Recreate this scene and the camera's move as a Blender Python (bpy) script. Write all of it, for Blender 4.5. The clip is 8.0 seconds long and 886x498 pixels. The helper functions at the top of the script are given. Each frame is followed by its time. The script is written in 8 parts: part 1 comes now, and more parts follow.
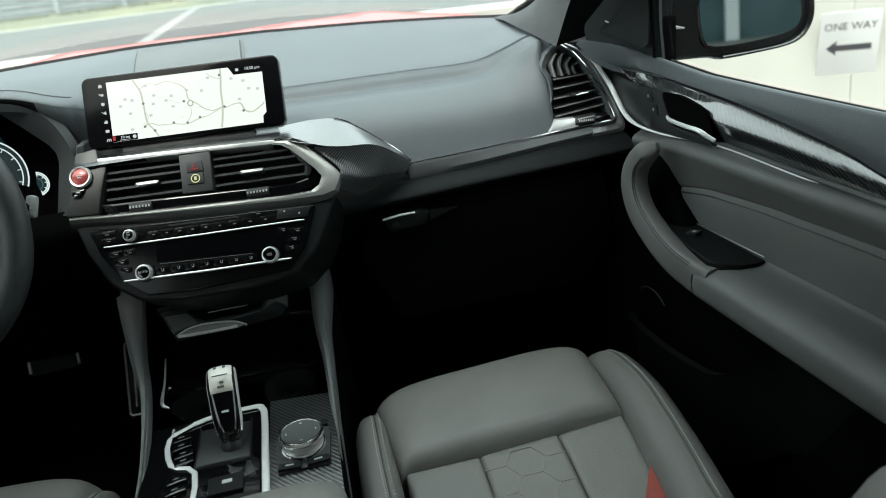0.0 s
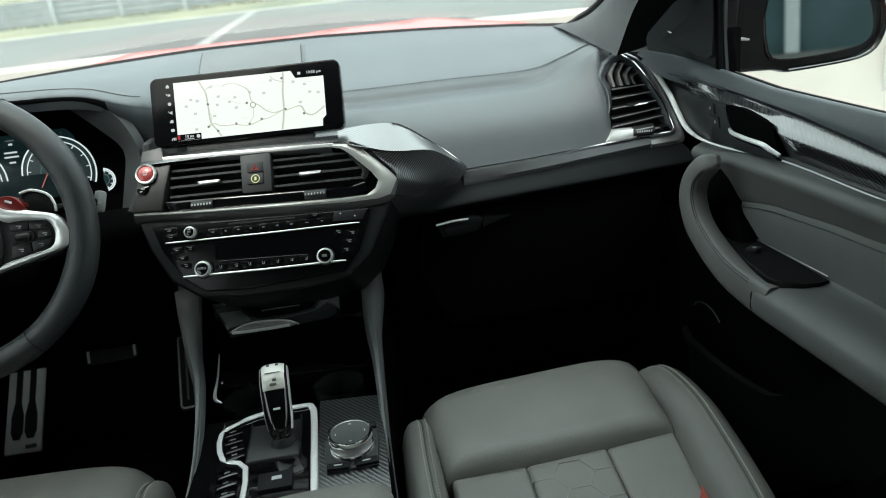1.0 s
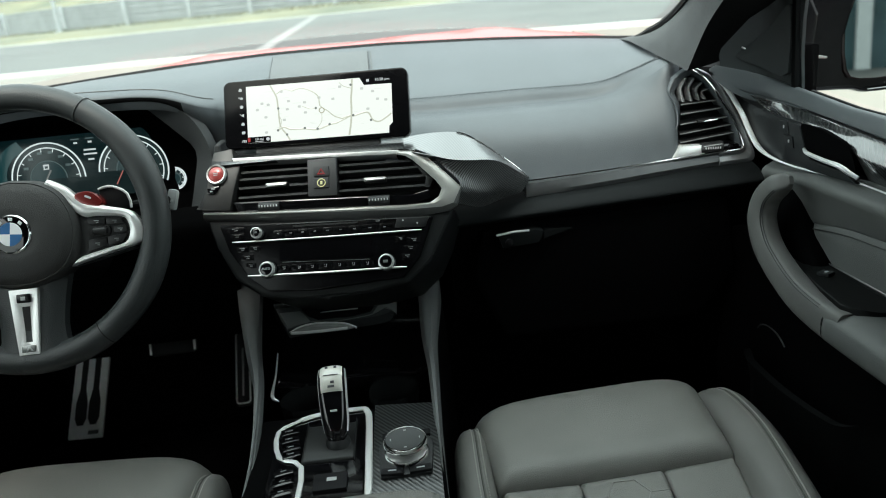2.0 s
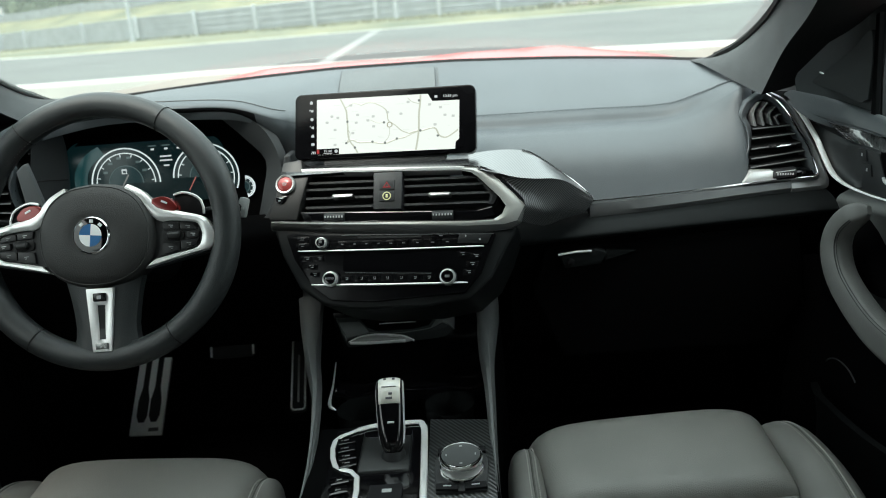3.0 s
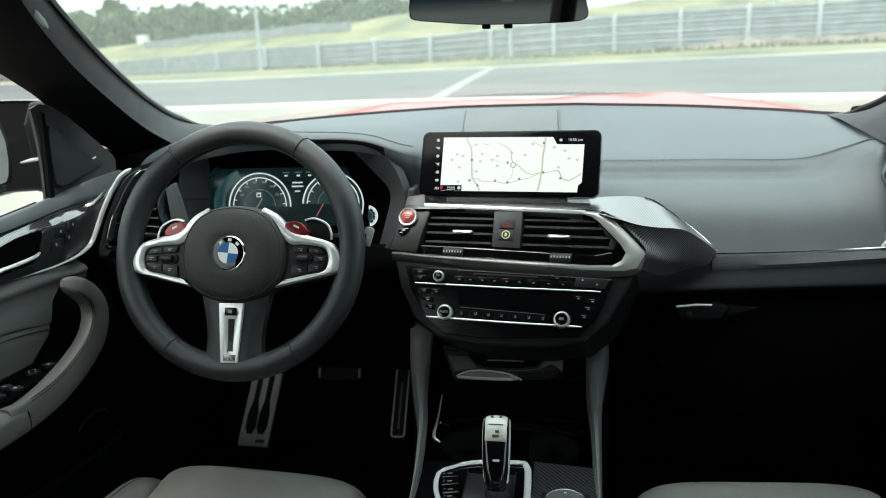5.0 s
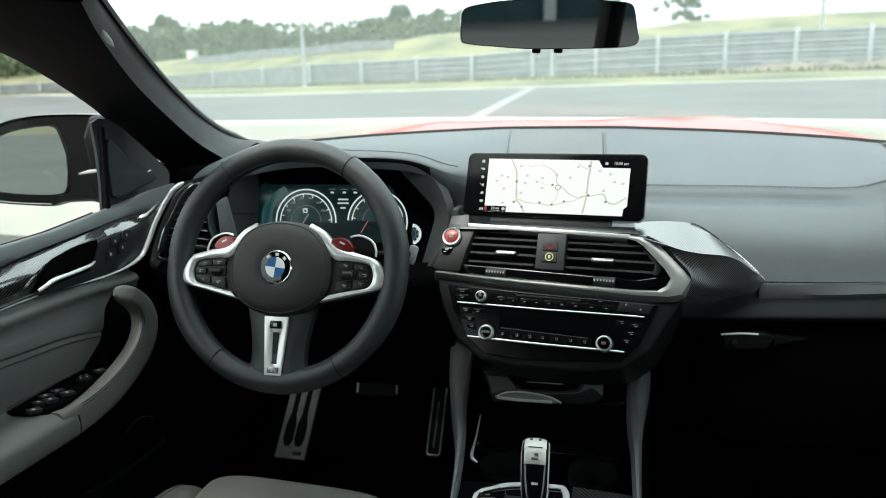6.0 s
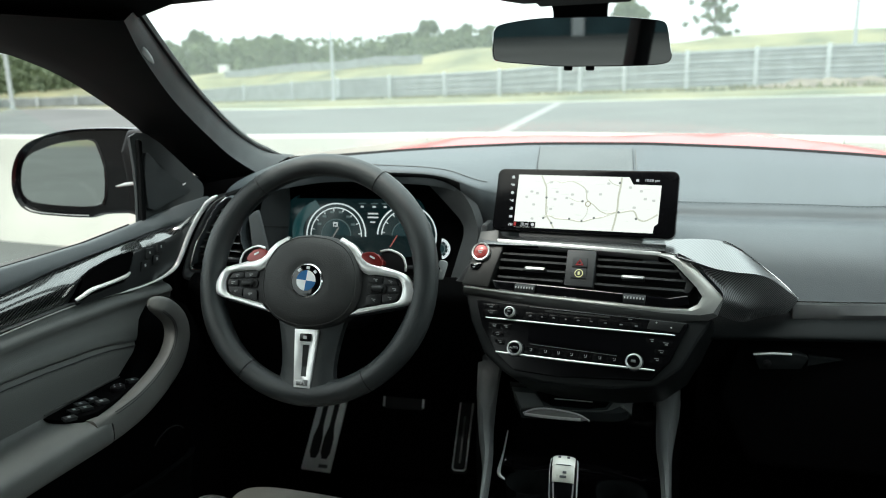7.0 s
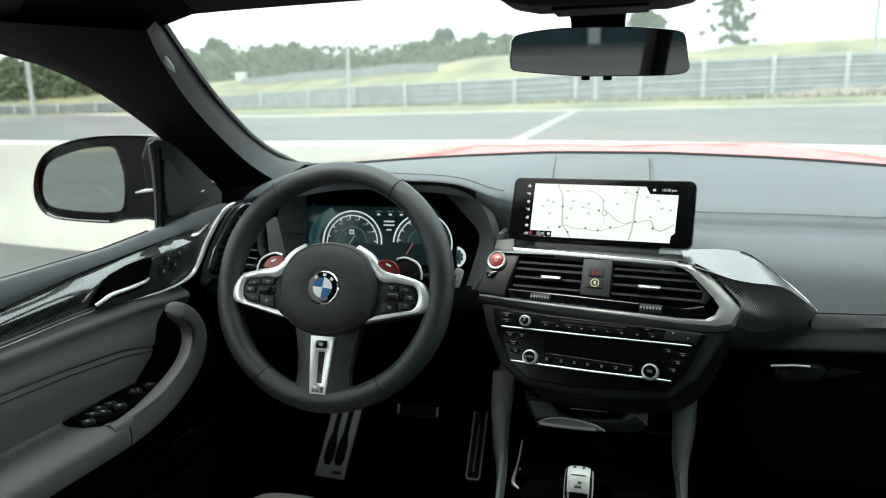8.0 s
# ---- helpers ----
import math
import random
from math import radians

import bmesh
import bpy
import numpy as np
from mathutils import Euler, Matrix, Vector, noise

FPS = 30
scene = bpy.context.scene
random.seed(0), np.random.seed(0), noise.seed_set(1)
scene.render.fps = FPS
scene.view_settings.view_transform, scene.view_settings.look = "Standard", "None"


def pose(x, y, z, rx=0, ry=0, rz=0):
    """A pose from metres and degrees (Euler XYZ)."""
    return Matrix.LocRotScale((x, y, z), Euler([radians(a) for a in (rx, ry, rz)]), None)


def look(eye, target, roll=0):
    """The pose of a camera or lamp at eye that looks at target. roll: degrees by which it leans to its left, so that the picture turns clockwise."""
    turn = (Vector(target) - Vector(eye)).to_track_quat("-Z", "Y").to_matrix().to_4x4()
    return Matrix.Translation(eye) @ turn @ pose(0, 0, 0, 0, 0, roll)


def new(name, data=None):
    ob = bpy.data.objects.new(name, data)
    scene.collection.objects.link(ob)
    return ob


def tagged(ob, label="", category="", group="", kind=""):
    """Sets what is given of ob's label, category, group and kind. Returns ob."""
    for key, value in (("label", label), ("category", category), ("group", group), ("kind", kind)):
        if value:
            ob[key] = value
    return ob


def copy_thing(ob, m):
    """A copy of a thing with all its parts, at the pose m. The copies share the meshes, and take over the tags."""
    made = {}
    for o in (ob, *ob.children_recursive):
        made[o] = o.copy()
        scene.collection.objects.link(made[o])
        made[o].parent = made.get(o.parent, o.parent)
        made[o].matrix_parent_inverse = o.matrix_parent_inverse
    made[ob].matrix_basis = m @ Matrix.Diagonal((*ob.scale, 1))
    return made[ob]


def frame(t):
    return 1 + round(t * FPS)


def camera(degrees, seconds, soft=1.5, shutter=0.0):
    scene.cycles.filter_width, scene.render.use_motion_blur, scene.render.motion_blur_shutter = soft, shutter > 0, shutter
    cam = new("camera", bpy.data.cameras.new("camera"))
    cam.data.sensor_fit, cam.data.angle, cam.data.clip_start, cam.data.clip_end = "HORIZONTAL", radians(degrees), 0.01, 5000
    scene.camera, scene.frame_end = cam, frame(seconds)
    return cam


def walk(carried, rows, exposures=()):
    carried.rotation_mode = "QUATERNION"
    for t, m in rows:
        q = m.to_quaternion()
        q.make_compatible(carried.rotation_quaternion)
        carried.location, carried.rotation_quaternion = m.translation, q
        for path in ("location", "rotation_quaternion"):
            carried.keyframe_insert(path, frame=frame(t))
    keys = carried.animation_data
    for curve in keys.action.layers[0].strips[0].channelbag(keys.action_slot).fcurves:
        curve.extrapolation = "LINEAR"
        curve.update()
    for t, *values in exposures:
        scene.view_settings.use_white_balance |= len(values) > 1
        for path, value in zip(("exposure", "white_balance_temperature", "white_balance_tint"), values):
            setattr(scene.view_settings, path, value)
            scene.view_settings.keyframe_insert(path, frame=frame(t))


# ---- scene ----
cam = camera(63.6, 8.0, soft=1.0)
cam.data.dof.use_dof, cam.data.dof.focus_distance, cam.data.dof.aperture_fstop = True, 0.98, 5.0
PATH = [
    (0, (0.171, -0.083, 1.255), (0.497, 1.75, 0.526), -7.3),
    (0.5, (0.165, -0.082, 1.256), (0.434, 1.766, 0.541), -7.0),
    (1, (0.158, -0.081, 1.257), (0.367, 1.781, 0.558), -6.6),
    (1.5, (0.15, -0.079, 1.26), (0.294, 1.794, 0.575), -6.1),
    (3, (0.125, -0.081, 1.267), (0.064, 1.821, 0.65), -4.6),
    (3.5, (0.118, -0.084, 1.27), (-0.013, 1.823, 0.684), -4.1),
    (4, (0.11, -0.087, 1.273), (-0.095, 1.823, 0.716), -3.5),
    (4.5, (0.104, -0.091, 1.275), (-0.167, 1.818, 0.742), -3.1),
    (6, (0.089, -0.104, 1.283), (-0.341, 1.796, 0.827), -1.7),
    (6.5, (0.086, -0.107, 1.285), (-0.383, 1.787, 0.85), -1.6),
    (7, (0.084, -0.109, 1.286), (-0.416, 1.782, 0.87), -1.5),
    (7.5, (0.083, -0.111, 1.286), (-0.44, 1.777, 0.885), -1.4),
    (8, (0.082, -0.112, 1.288), (-0.457, 1.773, 0.893), -1.3),
]
walk(cam, [(t, look(eye, target, roll)) for t, eye, target, roll in PATH], exposures=((0.0, 0.96, 6400, 7.0), (3.5, 0.95, 6400, 7.0), (8.0, 1.0, 6400, 7.0)))

# ---- light and sky ----
SUN_DIR = (-0.35, -0.45, 0.9)
world = bpy.data.worlds.new("overcast_sky")
scene.world = world
world.use_nodes = True
wt = world.node_tree
sky = wt.nodes.new("ShaderNodeTexSky")
sky.sky_type, sky.sun_disc = "NISHITA", False
sky.sun_elevation, sky.sun_rotation = radians(57), radians(212)
sky.air_density, sky.dust_density, sky.ozone_density = 1.0, 6.0, 1.0
haze = wt.nodes.new("ShaderNodeMixRGB")
haze.inputs[0].default_value = 0.7
haze.inputs[2].default_value = (10.75, 11.6, 11.35, 1)
wt.links.new(sky.outputs[0], haze.inputs[1])
# an overcast sky is brighter overhead than at the horizon
up = wt.nodes.new("ShaderNodeTexCoord")
height = wt.nodes.new("ShaderNodeSeparateXYZ")
wt.links.new(up.outputs["Generated"], height.inputs[0])
rise = wt.nodes.new("ShaderNodeMapRange")
rise.inputs[3].default_value, rise.inputs[4].default_value = 0.75, 2.2
wt.links.new(height.outputs["Z"], rise.inputs[0])
cover = wt.nodes.new("ShaderNodeVectorMath")
cover.operation = "SCALE"
wt.links.new(haze.outputs[0], cover.inputs[0])
wt.links.new(rise.outputs[0], cover.inputs["Scale"])
wt.links.new(cover.outputs[0], wt.nodes["Background"].inputs[0])
wt.nodes["Background"].inputs[1].default_value = 0.105
sun = new("sun", bpy.data.lights.new("sun", "SUN"))
sun.data.energy, sun.data.angle, sun.data.color = 0.7, radians(14), (1.0, 0.97, 0.92)
sun.matrix_world = look(SUN_DIR, (0, 0, 0))

# ---- materials ----


def mat(name, color, rough=0.5, metal=0.0, bump=0.0, grain=200.0, vary=0.0, vscale=6.0, spec=0.5, coat=0.0, rvary=0.0, alt=None):
    """A surface with fine grain in its relief and broad variation in its colour and gloss."""
    m = bpy.data.materials.new(name)
    m.use_nodes = True
    nt = m.node_tree
    b = nt.nodes["Principled BSDF"]
    b.inputs["Base Color"].default_value = (*color, 1)
    b.inputs["Roughness"].default_value = rough
    b.inputs["Metallic"].default_value = metal
    b.inputs["Specular IOR Level"].default_value = spec
    b.inputs["Coat Weight"].default_value = coat
    b.inputs["Coat Roughness"].default_value = 0.04
    tc = nt.nodes.new("ShaderNodeTexCoord")
    if bump:
        n = nt.nodes.new("ShaderNodeTexNoise")
        n.inputs["Scale"].default_value, n.inputs["Detail"].default_value = grain, 3
        nt.links.new(tc.outputs["Object"], n.inputs["Vector"])
        bp = nt.nodes.new("ShaderNodeBump")
        bp.inputs["Strength"].default_value, bp.inputs["Distance"].default_value = bump, 0.002
        nt.links.new(n.outputs["Fac"], bp.inputs["Height"])
        nt.links.new(bp.outputs[0], b.inputs["Normal"])
    if vary or alt:
        n = nt.nodes.new("ShaderNodeTexNoise")
        n.inputs["Scale"].default_value, n.inputs["Detail"].default_value = vscale, 5
        nt.links.new(tc.outputs["Object"], n.inputs["Vector"])
        r = nt.nodes.new("ShaderNodeValToRGB")
        r.color_ramp.elements[0].position, r.color_ramp.elements[1].position = 0.3, 0.7
        lo = [max(0, c * (1 - vary)) for c in color]
        hi = alt or [c * (1 + vary) for c in color]
        r.color_ramp.elements[0].color, r.color_ramp.elements[1].color = (*lo, 1), (*hi, 1)
        nt.links.new(n.outputs["Fac"], r.inputs[0])
        nt.links.new(r.outputs[0], b.inputs["Base Color"])
        if rvary:
            q = nt.nodes.new("ShaderNodeMapRange")
            q.inputs[3].default_value, q.inputs[4].default_value = rough - rvary, rough + rvary
            nt.links.new(n.outputs["Fac"], q.inputs[0])
            nt.links.new(q.outputs[0], b.inputs["Roughness"])
    return m


def glow(name, color, strength=1.0):
    m = bpy.data.materials.new(name)
    m.use_nodes = True
    b = m.node_tree.nodes["Principled BSDF"]
    b.inputs["Base Color"].default_value = (0.01, 0.01, 0.01, 1)
    b.inputs["Roughness"].default_value = 0.2
    b.inputs["Emission Color"].default_value = (*color, 1)
    b.inputs["Emission Strength"].default_value = strength
    return m


def carbon(name, coat=1.0, light=0.1, ior=1.5, shine=0.6, period=0.0056, haze=0.03, relief=0.35):
    """Twill weave of dark fibres under clear lacquer: every second bundle lies the other way and shines less."""
    m = mat(name, (0.012, 0.013, 0.014), 0.3, shine, coat=coat)
    nt = m.node_tree
    b = nt.nodes["Principled BSDF"]
    tc = nt.nodes.new("ShaderNodeTexCoord")

    def wave(direction, size):
        d = nt.nodes.new("ShaderNodeVectorMath")
        d.operation = "DOT_PRODUCT"
        d.inputs[1].default_value = direction
        s = nt.nodes.new("ShaderNodeMath")
        s.operation = "MULTIPLY"
        s.inputs[1].default_value = 2 * math.pi / size
        w = nt.nodes.new("ShaderNodeMath")
        w.operation = "SINE"
        nt.links.new(tc.outputs["Object"], d.inputs[0])
        nt.links.new(d.outputs["Value"], s.inputs[0])
        nt.links.new(s.outputs[0], w.inputs[0])
        return w

    w1, w2 = wave((0.62, 0.5, -0.9), period), wave((0.8, 0.5, 0.75), period * 0.8)
    add = nt.nodes.new("ShaderNodeMath")
    add.operation = "MULTIPLY_ADD"
    add.inputs[1].default_value = 0.3
    nt.links.new(w2.outputs[0], add.inputs[0])
    nt.links.new(w1.outputs[0], add.inputs[2])
    r = nt.nodes.new("ShaderNodeMapRange")
    r.inputs[1].default_value, r.inputs[2].default_value = -0.35, 0.45
    nt.links.new(add.outputs[0], r.inputs[0])
    mix = nt.nodes.new("ShaderNodeMixRGB")
    mix.inputs[1].default_value, mix.inputs[2].default_value = (0.008, 0.009, 0.0095, 1), (light, light * 1.05, light * 1.06, 1)
    nt.links.new(r.outputs[0], mix.inputs[0])
    nt.links.new(mix.outputs[0], b.inputs["Base Color"])
    bump = nt.nodes.new("ShaderNodeBump")
    bump.inputs["Strength"].default_value, bump.inputs["Distance"].default_value = relief, 0.0006
    nt.links.new(add.outputs[0], bump.inputs["Height"])
    nt.links.new(bump.outputs[0], b.inputs["Normal"])
    b.inputs["Coat IOR"].default_value, b.inputs["Coat Roughness"].default_value = ior, haze
    return m


def pane_material(name, tint=(0.97, 1.0, 0.99), gloss=0.03, veil=0.0):
    """Clear thin glass: it lets light straight through and mirrors a little of it. veil: translucent share that stands
    in for haze.
    """
    m = bpy.data.materials.new(name)
    m.use_nodes = True
    nt = m.node_tree
    nt.nodes.remove(nt.nodes["Principled BSDF"])
    t, g, x = (nt.nodes.new("ShaderNode" + k) for k in ("BsdfTransparent", "BsdfGlossy", "MixShader"))
    d, y = nt.nodes.new("ShaderNodeBsdfTranslucent"), nt.nodes.new("ShaderNodeMixShader")
    d.inputs[0].default_value, y.inputs[0].default_value = (0.9, 1.0, 0.95, 1), veil
    t.inputs[0].default_value, g.inputs["Roughness"].default_value = (*tint, 1), 0.01
    x.inputs[0].default_value = gloss
    nt.links.new(t.outputs[0], x.inputs[1])
    nt.links.new(g.outputs[0], x.inputs[2])
    nt.links.new(x.outputs[0], y.inputs[1])
    nt.links.new(d.outputs[0], y.inputs[2])
    nt.links.new(y.outputs[0], nt.nodes["Material Output"].inputs[0])
    return m


DASH = mat("dash_leather", (0.08, 0.092, 0.1), 0.5, bump=0.25, grain=900, vary=0.1, vscale=9, rvary=0.06)
SOFT_BLACK = mat("soft_black_plastic", (0.013, 0.014, 0.015), 0.55, bump=0.25, grain=1100, vary=0.12, vscale=14)
HARD_BLACK = mat("hard_black_plastic", (0.006, 0.006, 0.007), 0.6, spec=0.15, bump=0.2, grain=1500, vary=0.15, vscale=10)
DEEP_BLACK = mat("vent_shaft_black", (0.004, 0.004, 0.004), 0.7, vary=0.1)
WHEEL_LEATHER = mat("wheel_leather", (0.028, 0.032, 0.033), 0.38, bump=0.35, grain=800, vary=0.2, vscale=18, rvary=0.08)
SEAT_GREY = mat("seat_leather_grey", (0.192, 0.188, 0.175), 0.52, bump=0.35, grain=650, vary=0.07, vscale=12, rvary=0.06)
SEAT_SIDE = mat("seat_leather_bolster", (0.16, 0.157, 0.146), 0.52, bump=0.35, grain=650, vary=0.07, vscale=12)
DOOR_GREY = mat("door_leather_grey", (0.105, 0.11, 0.106), 0.55, bump=0.3, grain=700, vary=0.08, vscale=9)
DOOR_DARK = mat("door_dark_vinyl", (0.112, 0.126, 0.133), 0.42, bump=0.3, grain=700, vary=0.1, vscale=9)
PILLAR = mat("pillar_fabric_grey", (0.056, 0.06, 0.062), 0.8, bump=0.4, grain=1400, vary=0.1, vscale=20)
HEADLINER = mat("headliner_anthracite", (0.016, 0.017, 0.018), 0.9, bump=0.3, grain=1500, vary=0.1)
# plastic and carpet set near-black: deep footwell shade is put into the colour
SHADE_BLACK = mat("shade_black", (0.0022, 0.0022, 0.0024), 0.85, bump=0.2, grain=1200, vary=0.15, spec=0.02)
CARPET = mat("carpet_shade_black", (0.0025, 0.0025, 0.0026), 0.95, bump=0.8, grain=900, vary=0.3, vscale=60, spec=0.02)
PIANO = mat("piano_black", (0.003, 0.003, 0.0035), 0.05, spec=0.55, vary=0.2)
KEY_BLACK = mat("key_black", (0.0045, 0.0045, 0.005), 0.2, spec=0.3, vary=0.2)
BEZEL = mat("bezel_black", (0.003, 0.003, 0.0035), 0.12, spec=0.12, vary=0.1)
PANEL_BROWN = mat("speaker_cover_grey", (0.1, 0.108, 0.11), 0.6, bump=0.3, grain=1500, vary=0.08)
CARBON = carbon("carbon_fibre", 1.0, 0.026, 2.3, 0.05, 0.004, 0.05, 0.1)
CARBON_SATIN = carbon("carbon_fibre_satin", 0.3, 0.055, 1.5, 0.3, 0.0042)
CARBON_FRONT = carbon("carbon_fibre_front", 0.5, 0.1, 1.4, 0.2, 0.0036)
CARBON_WING = carbon("carbon_fibre_lacquered", 1.0, 0.03, 1.85, 0.08, 0.0036, 0.24, 0.12)
SATIN = mat("satin_silver", (0.72, 0.72, 0.71), 0.38, 1.0, vary=0.05, vscale=30, rvary=0.05)
CHROME = mat("polished_chrome", (0.88, 0.88, 0.88), 0.14, 1.0, vary=0.03)
LEVER_SILVER = mat("bright_satin_silver", (0.86, 0.87, 0.86), 0.28, 0.3, vary=0.04)
GUNMETAL = mat("dark_chrome", (0.23, 0.232, 0.228), 0.3, 1.0, vary=0.08, vscale=20, rvary=0.05)
RED_BTN = mat("red_anodised", (0.2, 0.02, 0.018), 0.25, 0.3, coat=0.3, vary=0.1)
RED_PAINT = mat("red_car_paint", (0.46, 0.045, 0.035), 0.38, 0.0, spec=0.4, coat=0.4, vary=0.06, vscale=2)
RED_LEATHER = mat("red_leather", (0.3, 0.05, 0.035), 0.5, bump=0.3, grain=700, vary=0.08)
WHITE_MARK = mat("white_print", (0.42, 0.43, 0.43), 0.5, vary=0.05)
GREY_MARK = mat("grey_print", (0.11, 0.115, 0.115), 0.5, vary=0.05)
BLUE = mat("badge_blue", (0.01, 0.12, 0.32), 0.3, spec=0.25, vary=0.05)
RUBBER = mat("rubber_black", (0.008, 0.008, 0.008), 0.8, vary=0.2)
MIRROR = mat("mirror_silver", (0.46, 0.49, 0.48), 0.015, 1.0)
DIM_MIRROR = mat("dimming_mirror", (0.24, 0.255, 0.255), 0.02, 1.0)
GLASS = pane_material("window_glass", gloss=0.015)
# translucent share in the windscreen stands in for haze over the view
SCREEN_GLASS = pane_material("windscreen_glass", veil=0.034)
THREAD = mat("grey_thread", (0.12, 0.12, 0.115), 0.7, vary=0.1)
SEAT_SEAM = mat("seat_seam_shadow", (0.09, 0.088, 0.08), 0.7, vary=0.1)
SEAT_THREAD = mat("seat_thread", (0.36, 0.35, 0.325), 0.7, vary=0.1)
MAP_BG = glow("map_paper", (0.95, 1.0, 0.93), 0.51)
MAP_ROAD = glow("map_road", (0.7, 0.73, 0.6), 0.43)
MAP_MARK = glow("map_marker", (0.5, 0.48, 0.34), 0.4)
MAP_DARK = glow("map_mark", (0.35, 0.38, 0.36), 0.3)
MAP_STREET = glow("map_street", (0.84, 0.88, 0.82), 0.48)
MAP_FIELD = glow("map_label", (0.72, 0.76, 0.71), 0.44)
UI_WHITE = glow("screen_white", (0.75, 0.8, 0.8), 0.4)
UI_RED = glow("screen_red", (0.6, 0.05, 0.05), 0.3)
CLUSTER_BG = glow("cluster_teal", (0.004, 0.018, 0.02), 0.25)
CLUSTER_TEAL = glow("cluster_side_teal", (0.014, 0.07, 0.075), 0.3)
DIAL_FACE = glow("dial_face", (0.012, 0.03, 0.032), 0.28)
DIAL_CORE = glow("dial_core", (0.012, 0.045, 0.05), 0.28)
CLUSTER_RING = glow("cluster_ring", (0.55, 0.62, 0.62), 0.7)
CLUSTER_DIM = glow("cluster_dim", (0.09, 0.13, 0.13), 0.45)
CONCRETE = mat("pale_concrete", (0.43, 0.42, 0.375), 0.85, bump=0.4, grain=30, vary=0.12, vscale=1.2)
ASPHALT = mat("asphalt", (0.068, 0.07, 0.066), 0.85, bump=0.5, grain=40, vary=0.2, vscale=0.35)
LINE_PAINT = mat("worn_white_line", (0.3, 0.3, 0.27), 0.8, vary=0.2, vscale=2)
FADED_PAINT = mat("faded_line", (0.2, 0.2, 0.192), 0.85, vary=0.25, vscale=3)
GRASS = mat("grass", (0.097, 0.115, 0.058), 0.9, bump=0.8, grain=8, vary=0.35, vscale=0.25, alt=(0.19, 0.175, 0.085))
RAIL_STEEL = mat("galvanised_steel", (0.2, 0.22, 0.225), 0.55, 0.3, vary=0.15, vscale=1.5)
RAIL_POST = mat("galvanised_post", (0.33, 0.355, 0.36), 0.55, 0.2, vary=0.12, vscale=3)
LEAF = mat("leaf_green", (0.066, 0.1, 0.05), 0.7, vary=0.3, vscale=0.5, alt=(0.125, 0.16, 0.082))
BARK = mat("bark", (0.09, 0.075, 0.06), 0.9, bump=0.5, grain=20, vary=0.3)
SIGN_WHITE = mat("sign_white", (0.6, 0.6, 0.58), 0.5, vary=0.05)
SIGN_BLACK = mat("sign_black", (0.06, 0.06, 0.065), 0.5, vary=0.1)
FACADE = mat("facade_teal_glass", (0.05, 0.09, 0.1), 0.2, vary=0.3, vscale=0.6)
FACADE_WHITE = mat("facade_white", (0.6, 0.62, 0.62), 0.6, vary=0.08)

# ---- mesh helpers ----


def finish(name, bm, material, parent=None, label="", angle=35):
    bmesh.ops.recalc_face_normals(bm, faces=bm.faces)
    me = bpy.data.meshes.new(name)
    bm.to_mesh(me)
    bm.free()
    me.polygons.foreach_set("use_smooth", [True] * len(me.polygons))
    me.set_sharp_from_angle(angle=radians(angle))
    me.materials.append(material)
    ob = new(name, me)
    if parent:
        ob.parent = parent
    if label:
        ob["label"] = label
    return ob


def part(name, bm, material, parent, label="", angle=35):
    return finish(name, bm, material, parent, label, angle)


def thing(name, label, category, group="", kind="", at=(0, 0, 0)):
    ob = tagged(new(name), label, category, group, kind)
    ob.empty_display_size = 0.05
    ROOT[ob.name] = Vector(at)
    return ob


ROOT = {}


def spline(pts, n):
    """Smooth curve through points of any dimension, n pieces a span."""
    p = np.array(pts, float)
    e = np.vstack([2 * p[0] - p[1], p, 2 * p[-1] - p[-2]])
    out = []
    for i in range(len(p) - 1):
        a, b, c, d = e[i : i + 4]
        for k in range(n):
            t = k / n
            out.append(0.5 * (2 * b + (c - a) * t + (2 * a - 5 * b + 4 * c - d) * t * t + (3 * b - a - 3 * c + d) * t**3))
    out.append(p[-1])
    return np.array(out)


def sheet(rows, close_v=False, close_u=False, bm=None):
    """Quads between rows of points."""
    bm = bm or bmesh.new()
    v = [[bm.verts.new(tuple(p)) for p in r] for r in rows]
    if close_u:
        v.append(v[0])
    for a, b in zip(v, v[1:]):
        m = len(a)
        for i in range(m if close_v else m - 1):
            q = [a[i], a[(i + 1) % m], b[(i + 1) % m], b[i]]
            bm.faces.new(q)
    return bm


def loft(sections, caps=True, bm=None):
    """Closed rings joined to a solid."""
    bm = bm or bmesh.new()
    v = [[bm.verts.new(tuple(p)) for p in r] for r in sections]
    m = len(v[0])
    for a, b in zip(v, v[1:]):
        for i in range(m):
            bm.faces.new([a[i], a[(i + 1) % m], b[(i + 1) % m], b[i]])
    if caps:
        bm.faces.new(v[0])
        bm.faces.new(list(reversed(v[-1])))
    return bm


def thick(rows, offset):
    """A shell: rows of points and the same rows moved by offset, closed at the rim."""
    off = Vector(offset)
    back = [[Vector(p) + off for p in r] for r in rows]
    bm = sheet(rows)
    sheet(back, bm=bm)
    bm.verts.ensure_lookup_table()
    nr, nc = len(rows), len(rows[0])
    f = lambda r, c, s: bm.verts[s * nr * nc + r * nc + c]
    for c in range(nc - 1):
        for r in (0, nr - 1):
            bm.faces.new([f(r, c, 0), f(r, c + 1, 0), f(r, c + 1, 1), f(r, c, 1)])
    for r in range(nr - 1):
        for c in (0, nc - 1):
            bm.faces.new([f(r, c, 0), f(r + 1, c, 0), f(r + 1, c, 1), f(r, c, 1)])
    return bm


